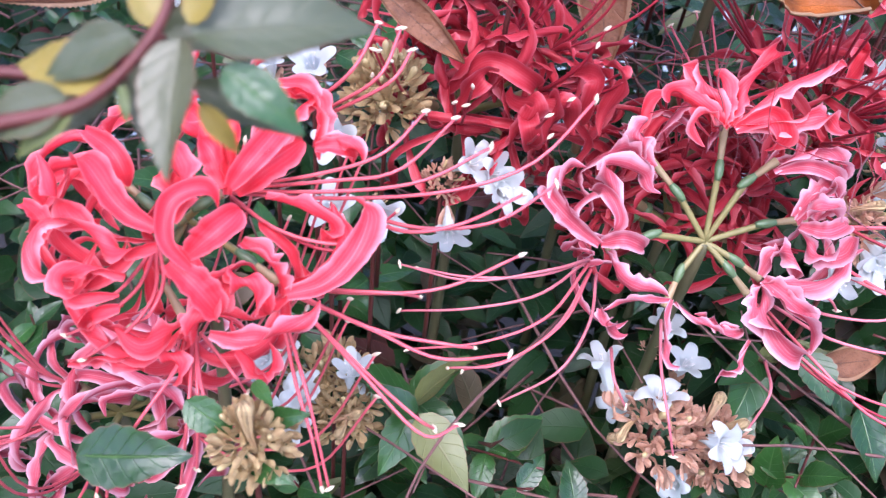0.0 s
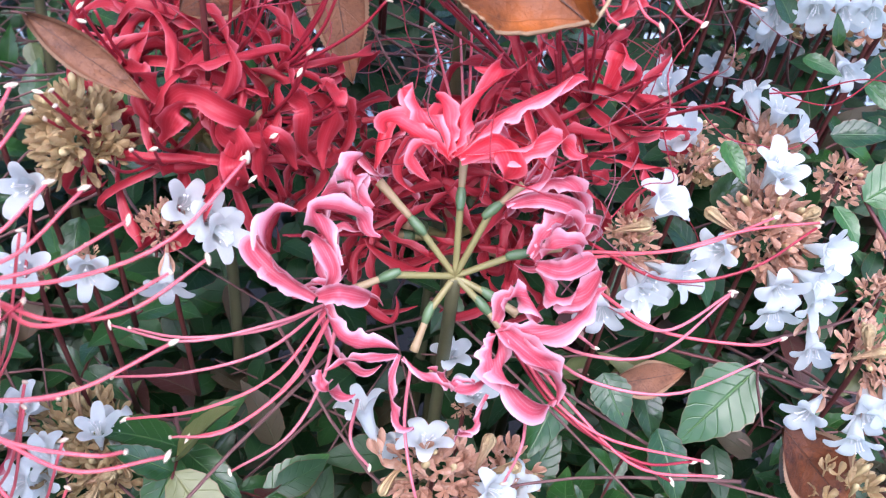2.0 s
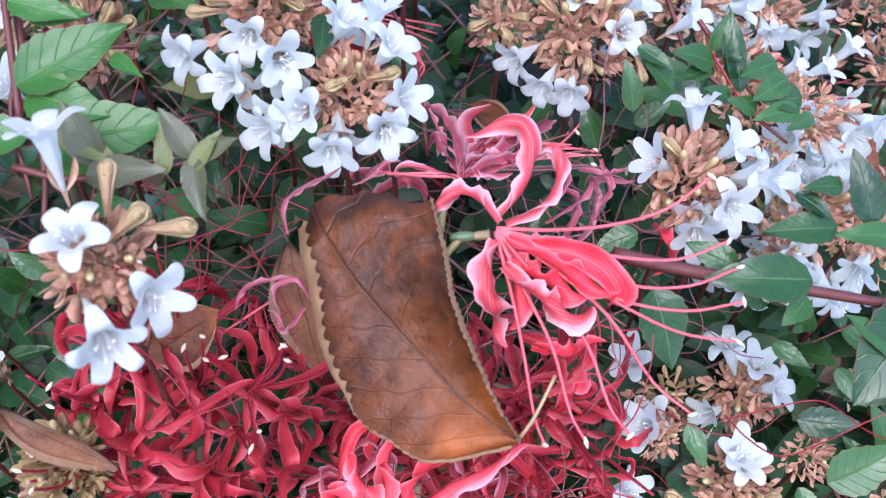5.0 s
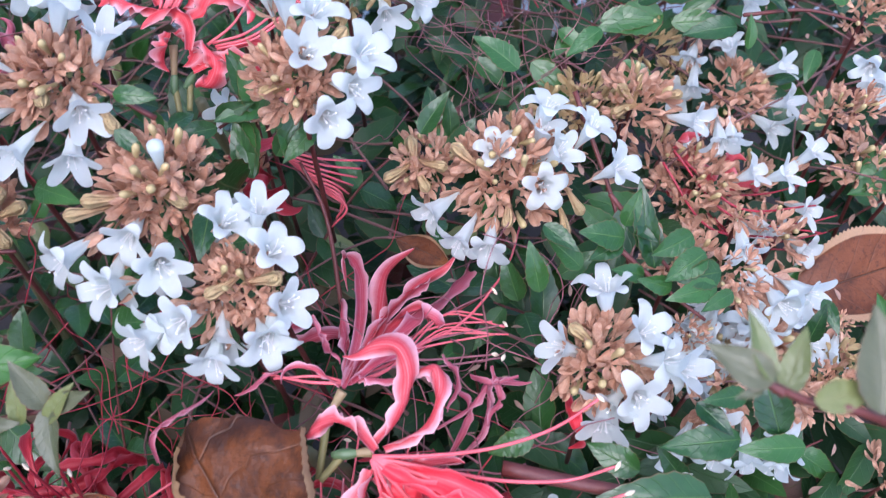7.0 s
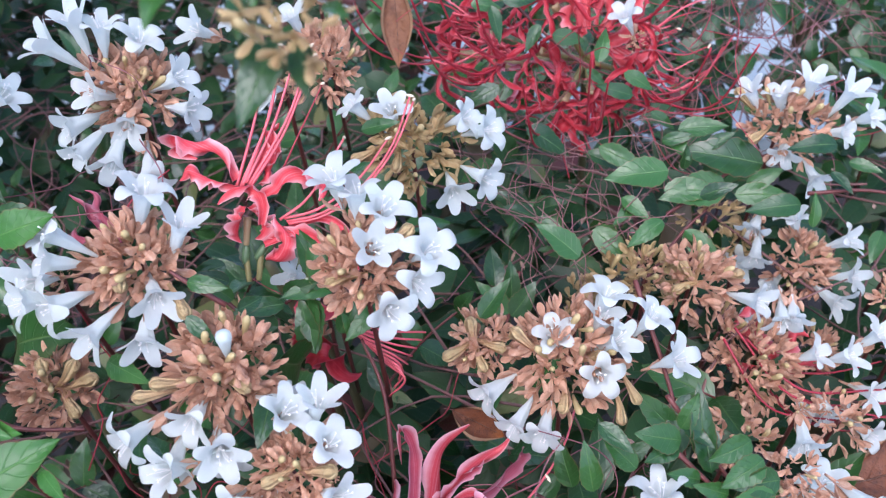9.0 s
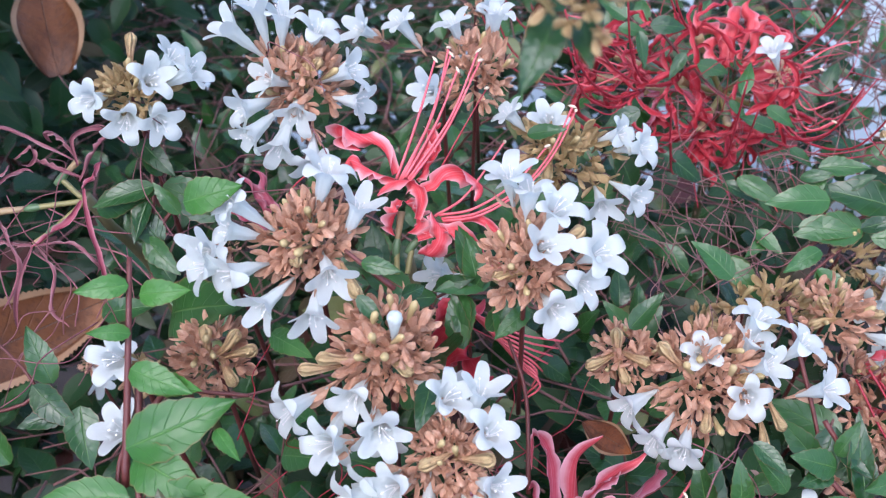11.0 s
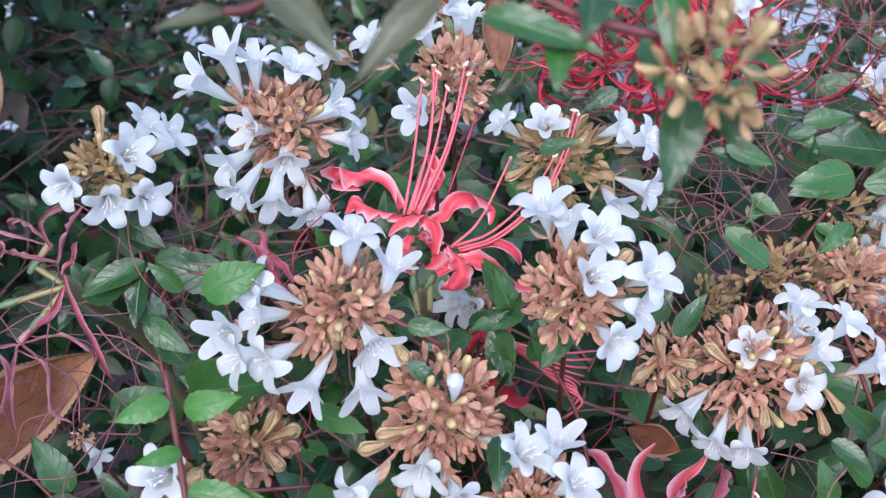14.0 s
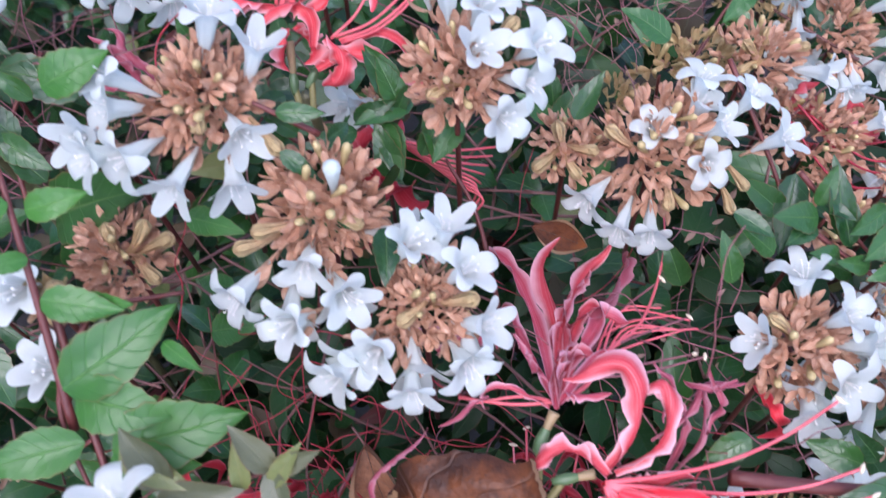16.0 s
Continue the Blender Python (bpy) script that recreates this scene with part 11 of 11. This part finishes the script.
shrub_branch([(0.0744, 0.0840, 0.6280), (0.0887, 0.0983, 0.6409), (0.1028, 0.1082, 0.6498)],
    leaves=[((0.0811, 0.1075, 0.6512), (0.1007, 0.1047, 0.6548), (-0.1517, -0.5657, 0.8105), 0.97),
            ((0.0540, 0.1162, 0.6602), (0.0671, 0.1091, 0.6600), (0.2714, -0.5509, 0.7892), 0.79),
            ((0.0711, 0.1033, 0.6475), (0.0637, 0.0950, 0.6469), (0.0550, -0.5715, 0.8188), 0.88),
            ((0.0582, 0.0976, 0.6426), (0.0691, 0.0844, 0.6368), (-0.2406, -0.5556, 0.7959), 0.97),
            ((0.0886, 0.0975, 0.6415), (0.0973, 0.0893, 0.6404), (0.2154, -0.5589, 0.8007), 0.88),
            ((0.0836, 0.1218, 0.6645), (0.0885, 0.1118, 0.6619), (-0.1257, -0.5678, 0.8135), 0.88),
            ((0.0952, 0.1189, 0.6614), (0.1042, 0.1188, 0.6679), (0.0503, -0.5717, 0.8190), 0.88)], r=0.0007, seed=460)
shrub_branch([(0.0663, -0.0212, 0.6811), (0.0765, -0.0279, 0.6744), (0.0881, -0.0346, 0.6678)],
    leaves=[((0.0688, -0.0223, 0.6813), (0.0616, -0.0282, 0.6828), (-0.2325, -0.5567, 0.7975), 1.14),
            ((0.0764, -0.0266, 0.6770), (0.0734, -0.0176, 0.6924), (0.0484, -0.5717, 0.8190), 0.75),
            ((0.0882, -0.0238, 0.6793), (0.0786, -0.0316, 0.6792), (0.2538, -0.5536, 0.7931), 1.10),
            ((0.0702, -0.0190, 0.6844), (0.0757, -0.0250, 0.6854), (0.0573, -0.5714, 0.8186), 0.88),
            ((0.0802, -0.0299, 0.6738), (0.0729, -0.0315, 0.6794), (-0.1994, -0.5609, 0.8035), 0.88),
            ((0.0906, -0.0295, 0.6738), (0.0792, -0.0344, 0.6765), (0.0665, -0.5711, 0.8182), 0.88),
            ((0.0595, -0.0265, 0.6776), (0.0522, -0.0250, 0.6862), (0.1198, -0.5683, 0.8141), 0.88),
            ((0.1153, -0.0315, 0.6712), (0.1171, -0.0401, 0.6699), (-0.1803, -0.5630, 0.8066), 0.88),
            ((0.1320, -0.0392, 0.6635), (0.1262, -0.0345, 0.6748), (-0.1716, -0.5639, 0.8078), 0.88),
            ((0.0945, -0.0305, 0.6728), (0.0867, -0.0362, 0.6745), (0.1465, -0.5662, 0.8111), 0.88)], r=0.0007, seed=461)
shrub_branch([(0.1252, 0.0944, 0.6614), (0.1456, 0.0957, 0.6620), (0.1641, 0.0929, 0.6588)],
    leaves=[((0.1346, 0.1057, 0.6731), (0.1185, 0.1015, 0.6765), (-0.0870, -0.5702, 0.8169), 0.88),
            ((0.1230, 0.0909, 0.6596), (0.1051, 0.0856, 0.6620), (0.0104, -0.5723, 0.8199), 0.88),
            ((0.1325, 0.0990, 0.6668), (0.1381, 0.0907, 0.6658), (0.1543, -0.5655, 0.8102), 0.88),
            ((0.1583, 0.0962, 0.6634), (0.1512, 0.1000, 0.6740), (-0.2016, -0.5606, 0.8032), 0.88),
            ((0.1486, 0.0854, 0.6536), (0.1430, 0.0748, 0.6507), (-0.2260, -0.5576, 0.7988), 0.88),
            ((0.1642, 0.1069, 0.6733), (0.1550, 0.1040, 0.6777), (-0.2096, -0.5597, 0.8018), 0.88),
            ((0.1264, 0.0855, 0.6544), (0.1271, 0.0895, 0.6649), (0.2723, -0.5507, 0.7890), 0.88),
            ((0.1381, 0.1016, 0.6691), (0.1474, 0.0960, 0.6704), (-0.2228, -0.5580, 0.7994), 0.88),
            ((0.1718, 0.0623, 0.6313), (0.1603, 0.0521, 0.6289), (0.2476, -0.5546, 0.7945), 0.97),
            ((0.1734, 0.0556, 0.6249), (0.1583, 0.0482, 0.6252), (0.2637, -0.5521, 0.7910), 0.97)], r=0.0007, seed=462)
lily_right_shade = spider_lily((0.1119, 0.0665, 0.6208), 'pink spider lily hidden among white flowers', 0.25)
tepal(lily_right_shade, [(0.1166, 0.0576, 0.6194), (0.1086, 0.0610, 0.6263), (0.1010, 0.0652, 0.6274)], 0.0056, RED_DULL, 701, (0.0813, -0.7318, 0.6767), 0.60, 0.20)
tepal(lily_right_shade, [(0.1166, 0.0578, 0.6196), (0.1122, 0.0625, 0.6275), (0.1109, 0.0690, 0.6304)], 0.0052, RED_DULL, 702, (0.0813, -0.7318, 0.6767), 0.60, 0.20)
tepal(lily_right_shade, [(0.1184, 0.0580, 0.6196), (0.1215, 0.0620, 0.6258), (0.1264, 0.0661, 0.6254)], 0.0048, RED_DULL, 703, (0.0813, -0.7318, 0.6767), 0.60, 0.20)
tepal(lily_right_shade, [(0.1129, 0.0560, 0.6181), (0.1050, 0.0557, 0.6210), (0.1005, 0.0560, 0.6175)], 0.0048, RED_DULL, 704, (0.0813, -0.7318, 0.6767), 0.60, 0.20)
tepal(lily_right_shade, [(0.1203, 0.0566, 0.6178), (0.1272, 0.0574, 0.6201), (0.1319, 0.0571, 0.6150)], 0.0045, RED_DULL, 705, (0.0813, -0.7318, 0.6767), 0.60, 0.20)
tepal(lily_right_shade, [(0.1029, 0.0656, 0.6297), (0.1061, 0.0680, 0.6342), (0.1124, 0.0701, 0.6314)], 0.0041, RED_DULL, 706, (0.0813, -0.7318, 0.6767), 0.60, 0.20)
filament(lily_right_shade, [(0.1153, 0.0466, 0.6159), (0.1246, 0.0417, 0.6095), (0.1389, 0.0424, 0.6086), (0.1534, 0.0451, 0.6098)], DARK_FILAMENT, 0.00040, False, 707)
filament(lily_right_shade, [(0.1185, 0.0480, 0.6172), (0.1296, 0.0457, 0.6132), (0.1460, 0.0469, 0.6126), (0.1569, 0.0491, 0.6137)], DARK_FILAMENT, 0.00040, False, 708)
filament(lily_right_shade, [(0.1277, 0.0475, 0.6155), (0.1386, 0.0496, 0.6164), (0.1514, 0.0505, 0.6159)], DARK_FILAMENT, 0.00040, False, 709)
filament(lily_right_shade, [(0.1131, 0.0476, 0.6174), (0.1206, 0.0426, 0.6110), (0.1334, 0.0405, 0.6072), (0.1499, 0.0411, 0.6059)], DARK_FILAMENT, 0.00040, False, 710)
filament(lily_right_shade, [(0.1166, 0.0516, 0.6213), (0.1330, 0.0529, 0.6206), (0.1493, 0.0566, 0.6227)], DARK_FILAMENT, 0.00040, False, 711)
filament(lily_right_shade, [(0.0997, 0.0546, 0.6389), (0.1169, 0.0389, 0.6255), (0.1471, 0.0374, 0.6180)], DARK_FILAMENT, 0.00048, False, 4)
filament(lily_right_shade, [(0.1034, 0.0524, 0.6361), (0.1203, 0.0404, 0.6267), (0.1454, 0.0432, 0.6246)], DARK_FILAMENT, 0.00048, False, 5)
filament(lily_right_shade, [(0.0963, 0.0519, 0.6364), (0.1100, 0.0360, 0.6232), (0.1316, 0.0356, 0.6180)], DARK_FILAMENT, 0.00048, False, 6)
shrub_branch([(-0.0830, -0.0435, 0.7074), (-0.0794, -0.0570, 0.6973), (-0.0760, -0.0687, 0.6885), (-0.0756, -0.0769, 0.6823)],
    leaves=[((-0.0801, -0.0446, 0.7080), (-0.0680, -0.0484, 0.7116), (0.2249, -0.4932, 0.8404), 0.79),
            ((-0.0799, -0.0570, 0.6986), (-0.0638, -0.0652, 0.6989), (-0.2530, -0.4897, 0.8344), 1.10),
            ((-0.0745, -0.0654, 0.6923), (-0.0503, -0.0657, 0.6988), (-0.2557, -0.4893, 0.8338), 0.92),
            ((-0.0789, -0.0640, 0.6933), (-0.0975, -0.0682, 0.6960), (0.1874, -0.4972, 0.8472), 0.88),
            ((-0.0748, -0.0668, 0.6912), (-0.0591, -0.0721, 0.6938), (-0.0241, -0.5060, 0.8622), 0.97)], r=0.0009, seed=470, meshes=LEAVES_BRIGHT, label='abelia twig with large bright green glossy leaves')
shrub_branch([(-0.0724, -0.0751, 0.6928), (-0.0701, -0.0699, 0.6968), (-0.0637, -0.0729, 0.6946)],
    leaves=[((-0.0704, -0.0691, 0.6986), (-0.0587, -0.0777, 0.6986), (-0.1484, -0.5005, 0.8529), 0.88),
            ((-0.0502, -0.0763, 0.6936), (-0.0497, -0.0726, 0.7026), (0.2090, -0.4950, 0.8434), 0.70),
            ((-0.0453, -0.0760, 0.6939), (-0.0397, -0.0737, 0.7020), (-0.1778, -0.4981, 0.8487), 0.70)], r=0.0007, seed=471, meshes=LEAVES_YOUNG, label='thin abelia twig with dull olive young leaves')
tangle((0.0489, 0.1557, 0.6727), 0.0220, 18, DARK_FILAMENT, 'tangle of dark red lily stamens', 472, 0.050)
tangle((0.0718, 0.1646, 0.6796), 0.0180, 11, DARK_FILAMENT, 'tangle of red lily stamens far back', 473, 0.040)
tangle((0.0931, 0.1562, 0.6679), 0.0220, 15, DARK_FILAMENT, 'tangle of dark red lily stamens', 474, 0.060)
tangle((-0.0524, -0.0433, 0.6514), 0.0160, 9, DARK_FILAMENT, 'tangle of dark red lily stamens', 475, 0.045)
tangle((-0.0530, -0.0355, 0.6349), 0.0140, 9, DARK_FILAMENT, 'tangle of dark red lily stamens', 476, 0.045)

tangle((0.135, 0.225, 0.665), 0.0260, 46, TWIG, "bare brown twigs and withered stamens against the light", 480, 0.080)
tangle((0.155, 0.300, 0.630), 0.0300, 40, TWIG, "bare brown twigs and withered stamens against the light", 481, 0.090)

shrub_branch([(0.0230, 0.1630, 0.6978), (0.0373, 0.1552, 0.6864), (0.0525, 0.1490, 0.6764), (0.0695, 0.1463, 0.6705)],
    leaves=[((0.0411, 0.1455, 0.6898), (0.0532, 0.1454, 0.6876), (0.2097, -0.9547, 0.9468), 1.00),
            ((0.0577, 0.1409, 0.6817), (0.0610, 0.1495, 0.6911), (0.3097, -0.7547, 0.8468), 0.80),
            ((0.0670, 0.1394, 0.6784), (0.0784, 0.1372, 0.6738), (0.1097, -0.8547, 1.0468), 1.00),
            ((0.0538, 0.1391, 0.6802), (0.0613, 0.1358, 0.6751), (-0.0903, -0.7547, 0.7468), 0.80),
            ((0.0368, 0.1476, 0.6930), (0.0313, 0.1410, 0.6862), (0.1097, -0.6547, 0.9468), 0.90)], r=0.0006, seed=610, label='thin abelia twig with green leaves before red lilies')
shrub_branch([(0.0049, 0.1662, 0.7046), (0.0157, 0.1621, 0.6980), (0.0235, 0.1576, 0.6915)],
    leaves=[((0.0150, 0.1522, 0.7020), (0.0046, 0.1555, 0.7077), (0.2097, -0.8547, 0.9468), 1.00),
            ((0.0232, 0.1519, 0.7003), (0.0362, 0.1541, 0.7007), (0.1097, -0.8547, 0.9468), 1.20),
            ((0.0193, 0.1501, 0.6988), (0.0241, 0.1421, 0.6887), (0.3097, -0.7547, 0.8468), 0.80),
            ((0.0122, 0.1498, 0.6998), (0.0234, 0.1499, 0.6980), (0.1097, -0.7547, 1.0468), 1.00)], r=0.0006, seed=611, label='thin abelia twig with green leaves before red lilies')
shrub_branch([(0.0021, 0.1291, 0.6619), (0.0142, 0.1334, 0.6647), (0.0314, 0.1287, 0.6564), (0.0566, 0.1277, 0.6510), (0.0823, 0.1214, 0.6392)],
    leaves=[((0.0230, 0.1320, 0.6772), (0.0113, 0.1266, 0.6729), (0.1097, -0.8547, 0.9468), 1.10),
            ((0.0330, 0.1234, 0.6654), (0.0496, 0.1195, 0.6580), (0.2097, -0.7547, 0.9468), 1.00),
            ((0.0556, 0.1202, 0.6579), (0.0680, 0.1178, 0.6529), (0.1097, -0.8547, 0.9468), 0.90),
            ((0.0680, 0.1178, 0.6529), (0.0733, 0.1158, 0.6497), (0.3097, -0.7547, 0.7468), 0.80),
            ((0.0769, 0.1314, 0.6673), (0.0863, 0.1286, 0.6625), (0.1097, -0.7547, 0.9468), 0.90)], r=0.0006, seed=612, label='thin abelia twig with green leaves before red lilies')
tangle((0.0465, 0.1092, 0.6465), 0.0170, 30, WITHERED_THREAD, 'tangle of thin withered pink lily stamens in the shrub', 613, 0.045)
tangle((0.0679, 0.1399, 0.6479), 0.0170, 26, WITHERED_THREAD, 'tangle of thin withered pink lily stamens in the shrub', 614, 0.045)

# ---- the shrub's mass ----


def crown(x, y):
    """Height of the shrub's leafy surface, below its outer flower heads."""
    pts = [(-0.6, 0.28), (-0.25, 0.44), (-0.14, 0.51), (-0.07, 0.575), (0.0, 0.635), (0.06, 0.645), (0.2, 0.635), (0.4, 0.62), (0.8, 0.6), (1.2, 0.5)]
    for (a, p), (b, q) in zip(pts, pts[1:]):
        if y <= b:
            s = min(1, max(0, (y - a) / (b - a)))
            return p + (q - p) * s - 0.085 * min(1, max(0, -0.06 - x) / 0.08) - 0.3 * max(0, abs(x) - 0.3) ** 1.5
    return 0.4


def hollow(x, y):
    """How far the leaves sink where the lilies have pushed the shrub apart."""
    return 0.07 * max(0, 1 - ((x + 0.05) / 0.09) ** 2) * max(0, 1 - ((y + 0.03) / 0.07) ** 2) ** 0.5


rnd = random.Random(3)
for i in range(150):
    x, y = rnd.uniform(-0.3, 0.3), rnd.uniform(-0.26, 0.45)
    z = crown(x, y) - hollow(x, y) - rnd.uniform(0.0, 0.05)
    d = Vector((rnd.uniform(-1, 1), rnd.uniform(-1.0, 0.4), rnd.uniform(0.1, 1.0))).normalized()
    L = rnd.uniform(0.05, 0.1)
    tip = Vector((x, y, z))
    shrub_branch([tip - d * L - Vector((0, 0, 0.03)), tip - d * L * 0.5, tip], r=0.0006, pairs=rnd.choice((4, 5, 6)), size=rnd.uniform(0.015, 0.024), seed=i, young=0.06)

for i in range(46):
    x, y = rnd.uniform(-0.13, 0.16), rnd.uniform(-0.21, -0.06)
    d = Vector((rnd.uniform(-1, 1), rnd.uniform(-1.0, 0.2), rnd.uniform(0.1, 0.9))).normalized()
    tip = Vector((x, y, crown(x, y) - rnd.uniform(0.012, 0.04)))
    shrub_branch([tip - d * 0.07 - Vector((0, 0, 0.02)), tip - d * 0.035, tip], r=0.0006, pairs=rnd.choice((3, 4, 5)), size=rnd.uniform(0.013, 0.02), seed=200 + i, young=0.1)
for i in range(26):
    x, y = rnd.uniform(0.05, 0.2), rnd.uniform(-0.15, 0.12)
    flower_cluster((x, y, crown(x, y) + rnd.uniform(-0.03, 0.004)), (rnd.uniform(-0.4, 0.4), -0.6, 1), rnd.uniform(0.008, 0.012), n=rnd.randrange(10, 18), label="spent abelia head of pinkish tan sepals without flowers", pale=rnd.random() < 0.3)

chunks = []
for i in range(280):
    x, y = rnd.uniform(0.03, 0.26), rnd.uniform(-0.2, 0.2)
    z = crown(x, y) - 0.012 - abs(rnd.gauss(0, 0.025))
    m = facing((x, y, z), (rnd.uniform(-1, 1), rnd.uniform(-1, 1), rnd.uniform(-0.6, 0.8)), (rnd.uniform(-0.7, 0.7), rnd.uniform(-1.2, 0.3), 1), rnd.uniform(0.0035, 0.0058))
    v, f, uv = blade_data(rnd, 1.0, rnd.uniform(0.25, 0.4), 5, 1, 0.0, 0.3, 0.2, 0.0, 0.6)
    chunks.append(([m @ Vector(p) for p in v], f, uv))
v, f, uv = join(chunks)
tagged(new("dry_sepals", mesh("dry_sepals", v, f, SEPAL_LITTER, uv)), "tan dry sepals caught between the leaves", "sepals", kind="stuff")

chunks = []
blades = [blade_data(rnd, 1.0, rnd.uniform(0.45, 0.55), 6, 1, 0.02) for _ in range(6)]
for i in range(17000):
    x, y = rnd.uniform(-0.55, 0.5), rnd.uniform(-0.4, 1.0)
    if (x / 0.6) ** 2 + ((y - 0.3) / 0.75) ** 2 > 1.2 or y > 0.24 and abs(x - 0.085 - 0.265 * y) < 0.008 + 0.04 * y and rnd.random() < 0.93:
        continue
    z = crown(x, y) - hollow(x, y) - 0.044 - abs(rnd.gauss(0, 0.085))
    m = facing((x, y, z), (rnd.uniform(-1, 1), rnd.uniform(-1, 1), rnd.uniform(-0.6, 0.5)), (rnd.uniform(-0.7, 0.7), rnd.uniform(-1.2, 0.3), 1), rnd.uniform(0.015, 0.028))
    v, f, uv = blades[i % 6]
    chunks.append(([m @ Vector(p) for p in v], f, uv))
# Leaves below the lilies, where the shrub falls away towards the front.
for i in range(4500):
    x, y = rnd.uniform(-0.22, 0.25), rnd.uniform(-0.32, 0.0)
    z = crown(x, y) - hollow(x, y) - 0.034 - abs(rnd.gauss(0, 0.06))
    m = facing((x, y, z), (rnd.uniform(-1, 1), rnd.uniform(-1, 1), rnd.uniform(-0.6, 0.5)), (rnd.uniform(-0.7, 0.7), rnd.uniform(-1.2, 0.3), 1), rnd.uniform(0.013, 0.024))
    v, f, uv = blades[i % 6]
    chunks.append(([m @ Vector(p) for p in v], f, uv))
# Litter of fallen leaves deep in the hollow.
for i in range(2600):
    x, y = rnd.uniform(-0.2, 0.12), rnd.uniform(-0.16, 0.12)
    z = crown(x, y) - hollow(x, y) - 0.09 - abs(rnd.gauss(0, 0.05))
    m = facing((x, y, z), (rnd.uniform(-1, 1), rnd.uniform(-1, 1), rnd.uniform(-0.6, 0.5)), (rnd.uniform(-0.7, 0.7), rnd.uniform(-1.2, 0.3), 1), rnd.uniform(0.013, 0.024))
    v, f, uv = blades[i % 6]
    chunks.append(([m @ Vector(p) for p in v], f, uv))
# Unseen taller leaves, added at the left to keep light off the hollow.
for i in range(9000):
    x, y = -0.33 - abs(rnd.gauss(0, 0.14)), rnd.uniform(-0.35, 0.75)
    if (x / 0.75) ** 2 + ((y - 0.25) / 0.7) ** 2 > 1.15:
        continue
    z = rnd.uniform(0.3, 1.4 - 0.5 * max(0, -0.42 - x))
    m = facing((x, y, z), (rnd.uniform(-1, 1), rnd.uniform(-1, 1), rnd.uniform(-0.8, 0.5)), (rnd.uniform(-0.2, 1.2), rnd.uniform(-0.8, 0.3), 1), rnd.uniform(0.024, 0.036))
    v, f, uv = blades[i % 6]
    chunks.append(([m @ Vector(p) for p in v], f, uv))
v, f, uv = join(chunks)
tagged(new("foliage", mesh("foliage", v, f, GREEN_STUFF, uv)), "abelia foliage in the depth of the shrub, its green darkened for shade", "foliage", kind="stuff")
chunks = []
for i in range(1700):
    x, y = rnd.uniform(-0.45, 0.45), rnd.uniform(-0.4, 0.7)
    z = crown(x, y) - rnd.uniform(0.012, 0.1)
    a = Vector((x, y, z))
    d = Vector((rnd.uniform(-1, 1), rnd.uniform(-1, 1), rnd.uniform(-0.4, 0.45))).normalized() * rnd.uniform(0.04, 0.1)
    chunks.append(tube(spline([a, a + d * 0.5 + Vector((rnd.uniform(-1, 1), rnd.uniform(-1, 1), 0)) * 0.014, a + d], 6), 0.0006, 0.0003, 5))
v, f, uv = join(chunks)
tagged(new("twigs", mesh("twigs", v, f, TWIG, uv)), "thin brown twigs inside the shrub", "twigs", kind="stuff")

# ---- the ground ----
v = [(x, y, 0.0) for y in (-40, 40) for x in (-40, 40)]
tagged(new("ground", mesh("ground", v, [(0, 1, 3, 2)], SOIL, None, False)), "dark brown soil under the shrub", "ground", kind="structure")
v = [(x, y, z) for z in (-0.05, 0.03) for y in (1.0, 39) for x in (-39, 39)]
tagged(new("pavement", mesh("pavement", v, [(4, 5, 7, 6), (0, 1, 5, 4), (0, 4, 6, 2), (1, 3, 7, 5), (2, 6, 7, 3)], PAVING, None, False)), "pale grey paving beyond the shrub", "pavement", kind="structure")
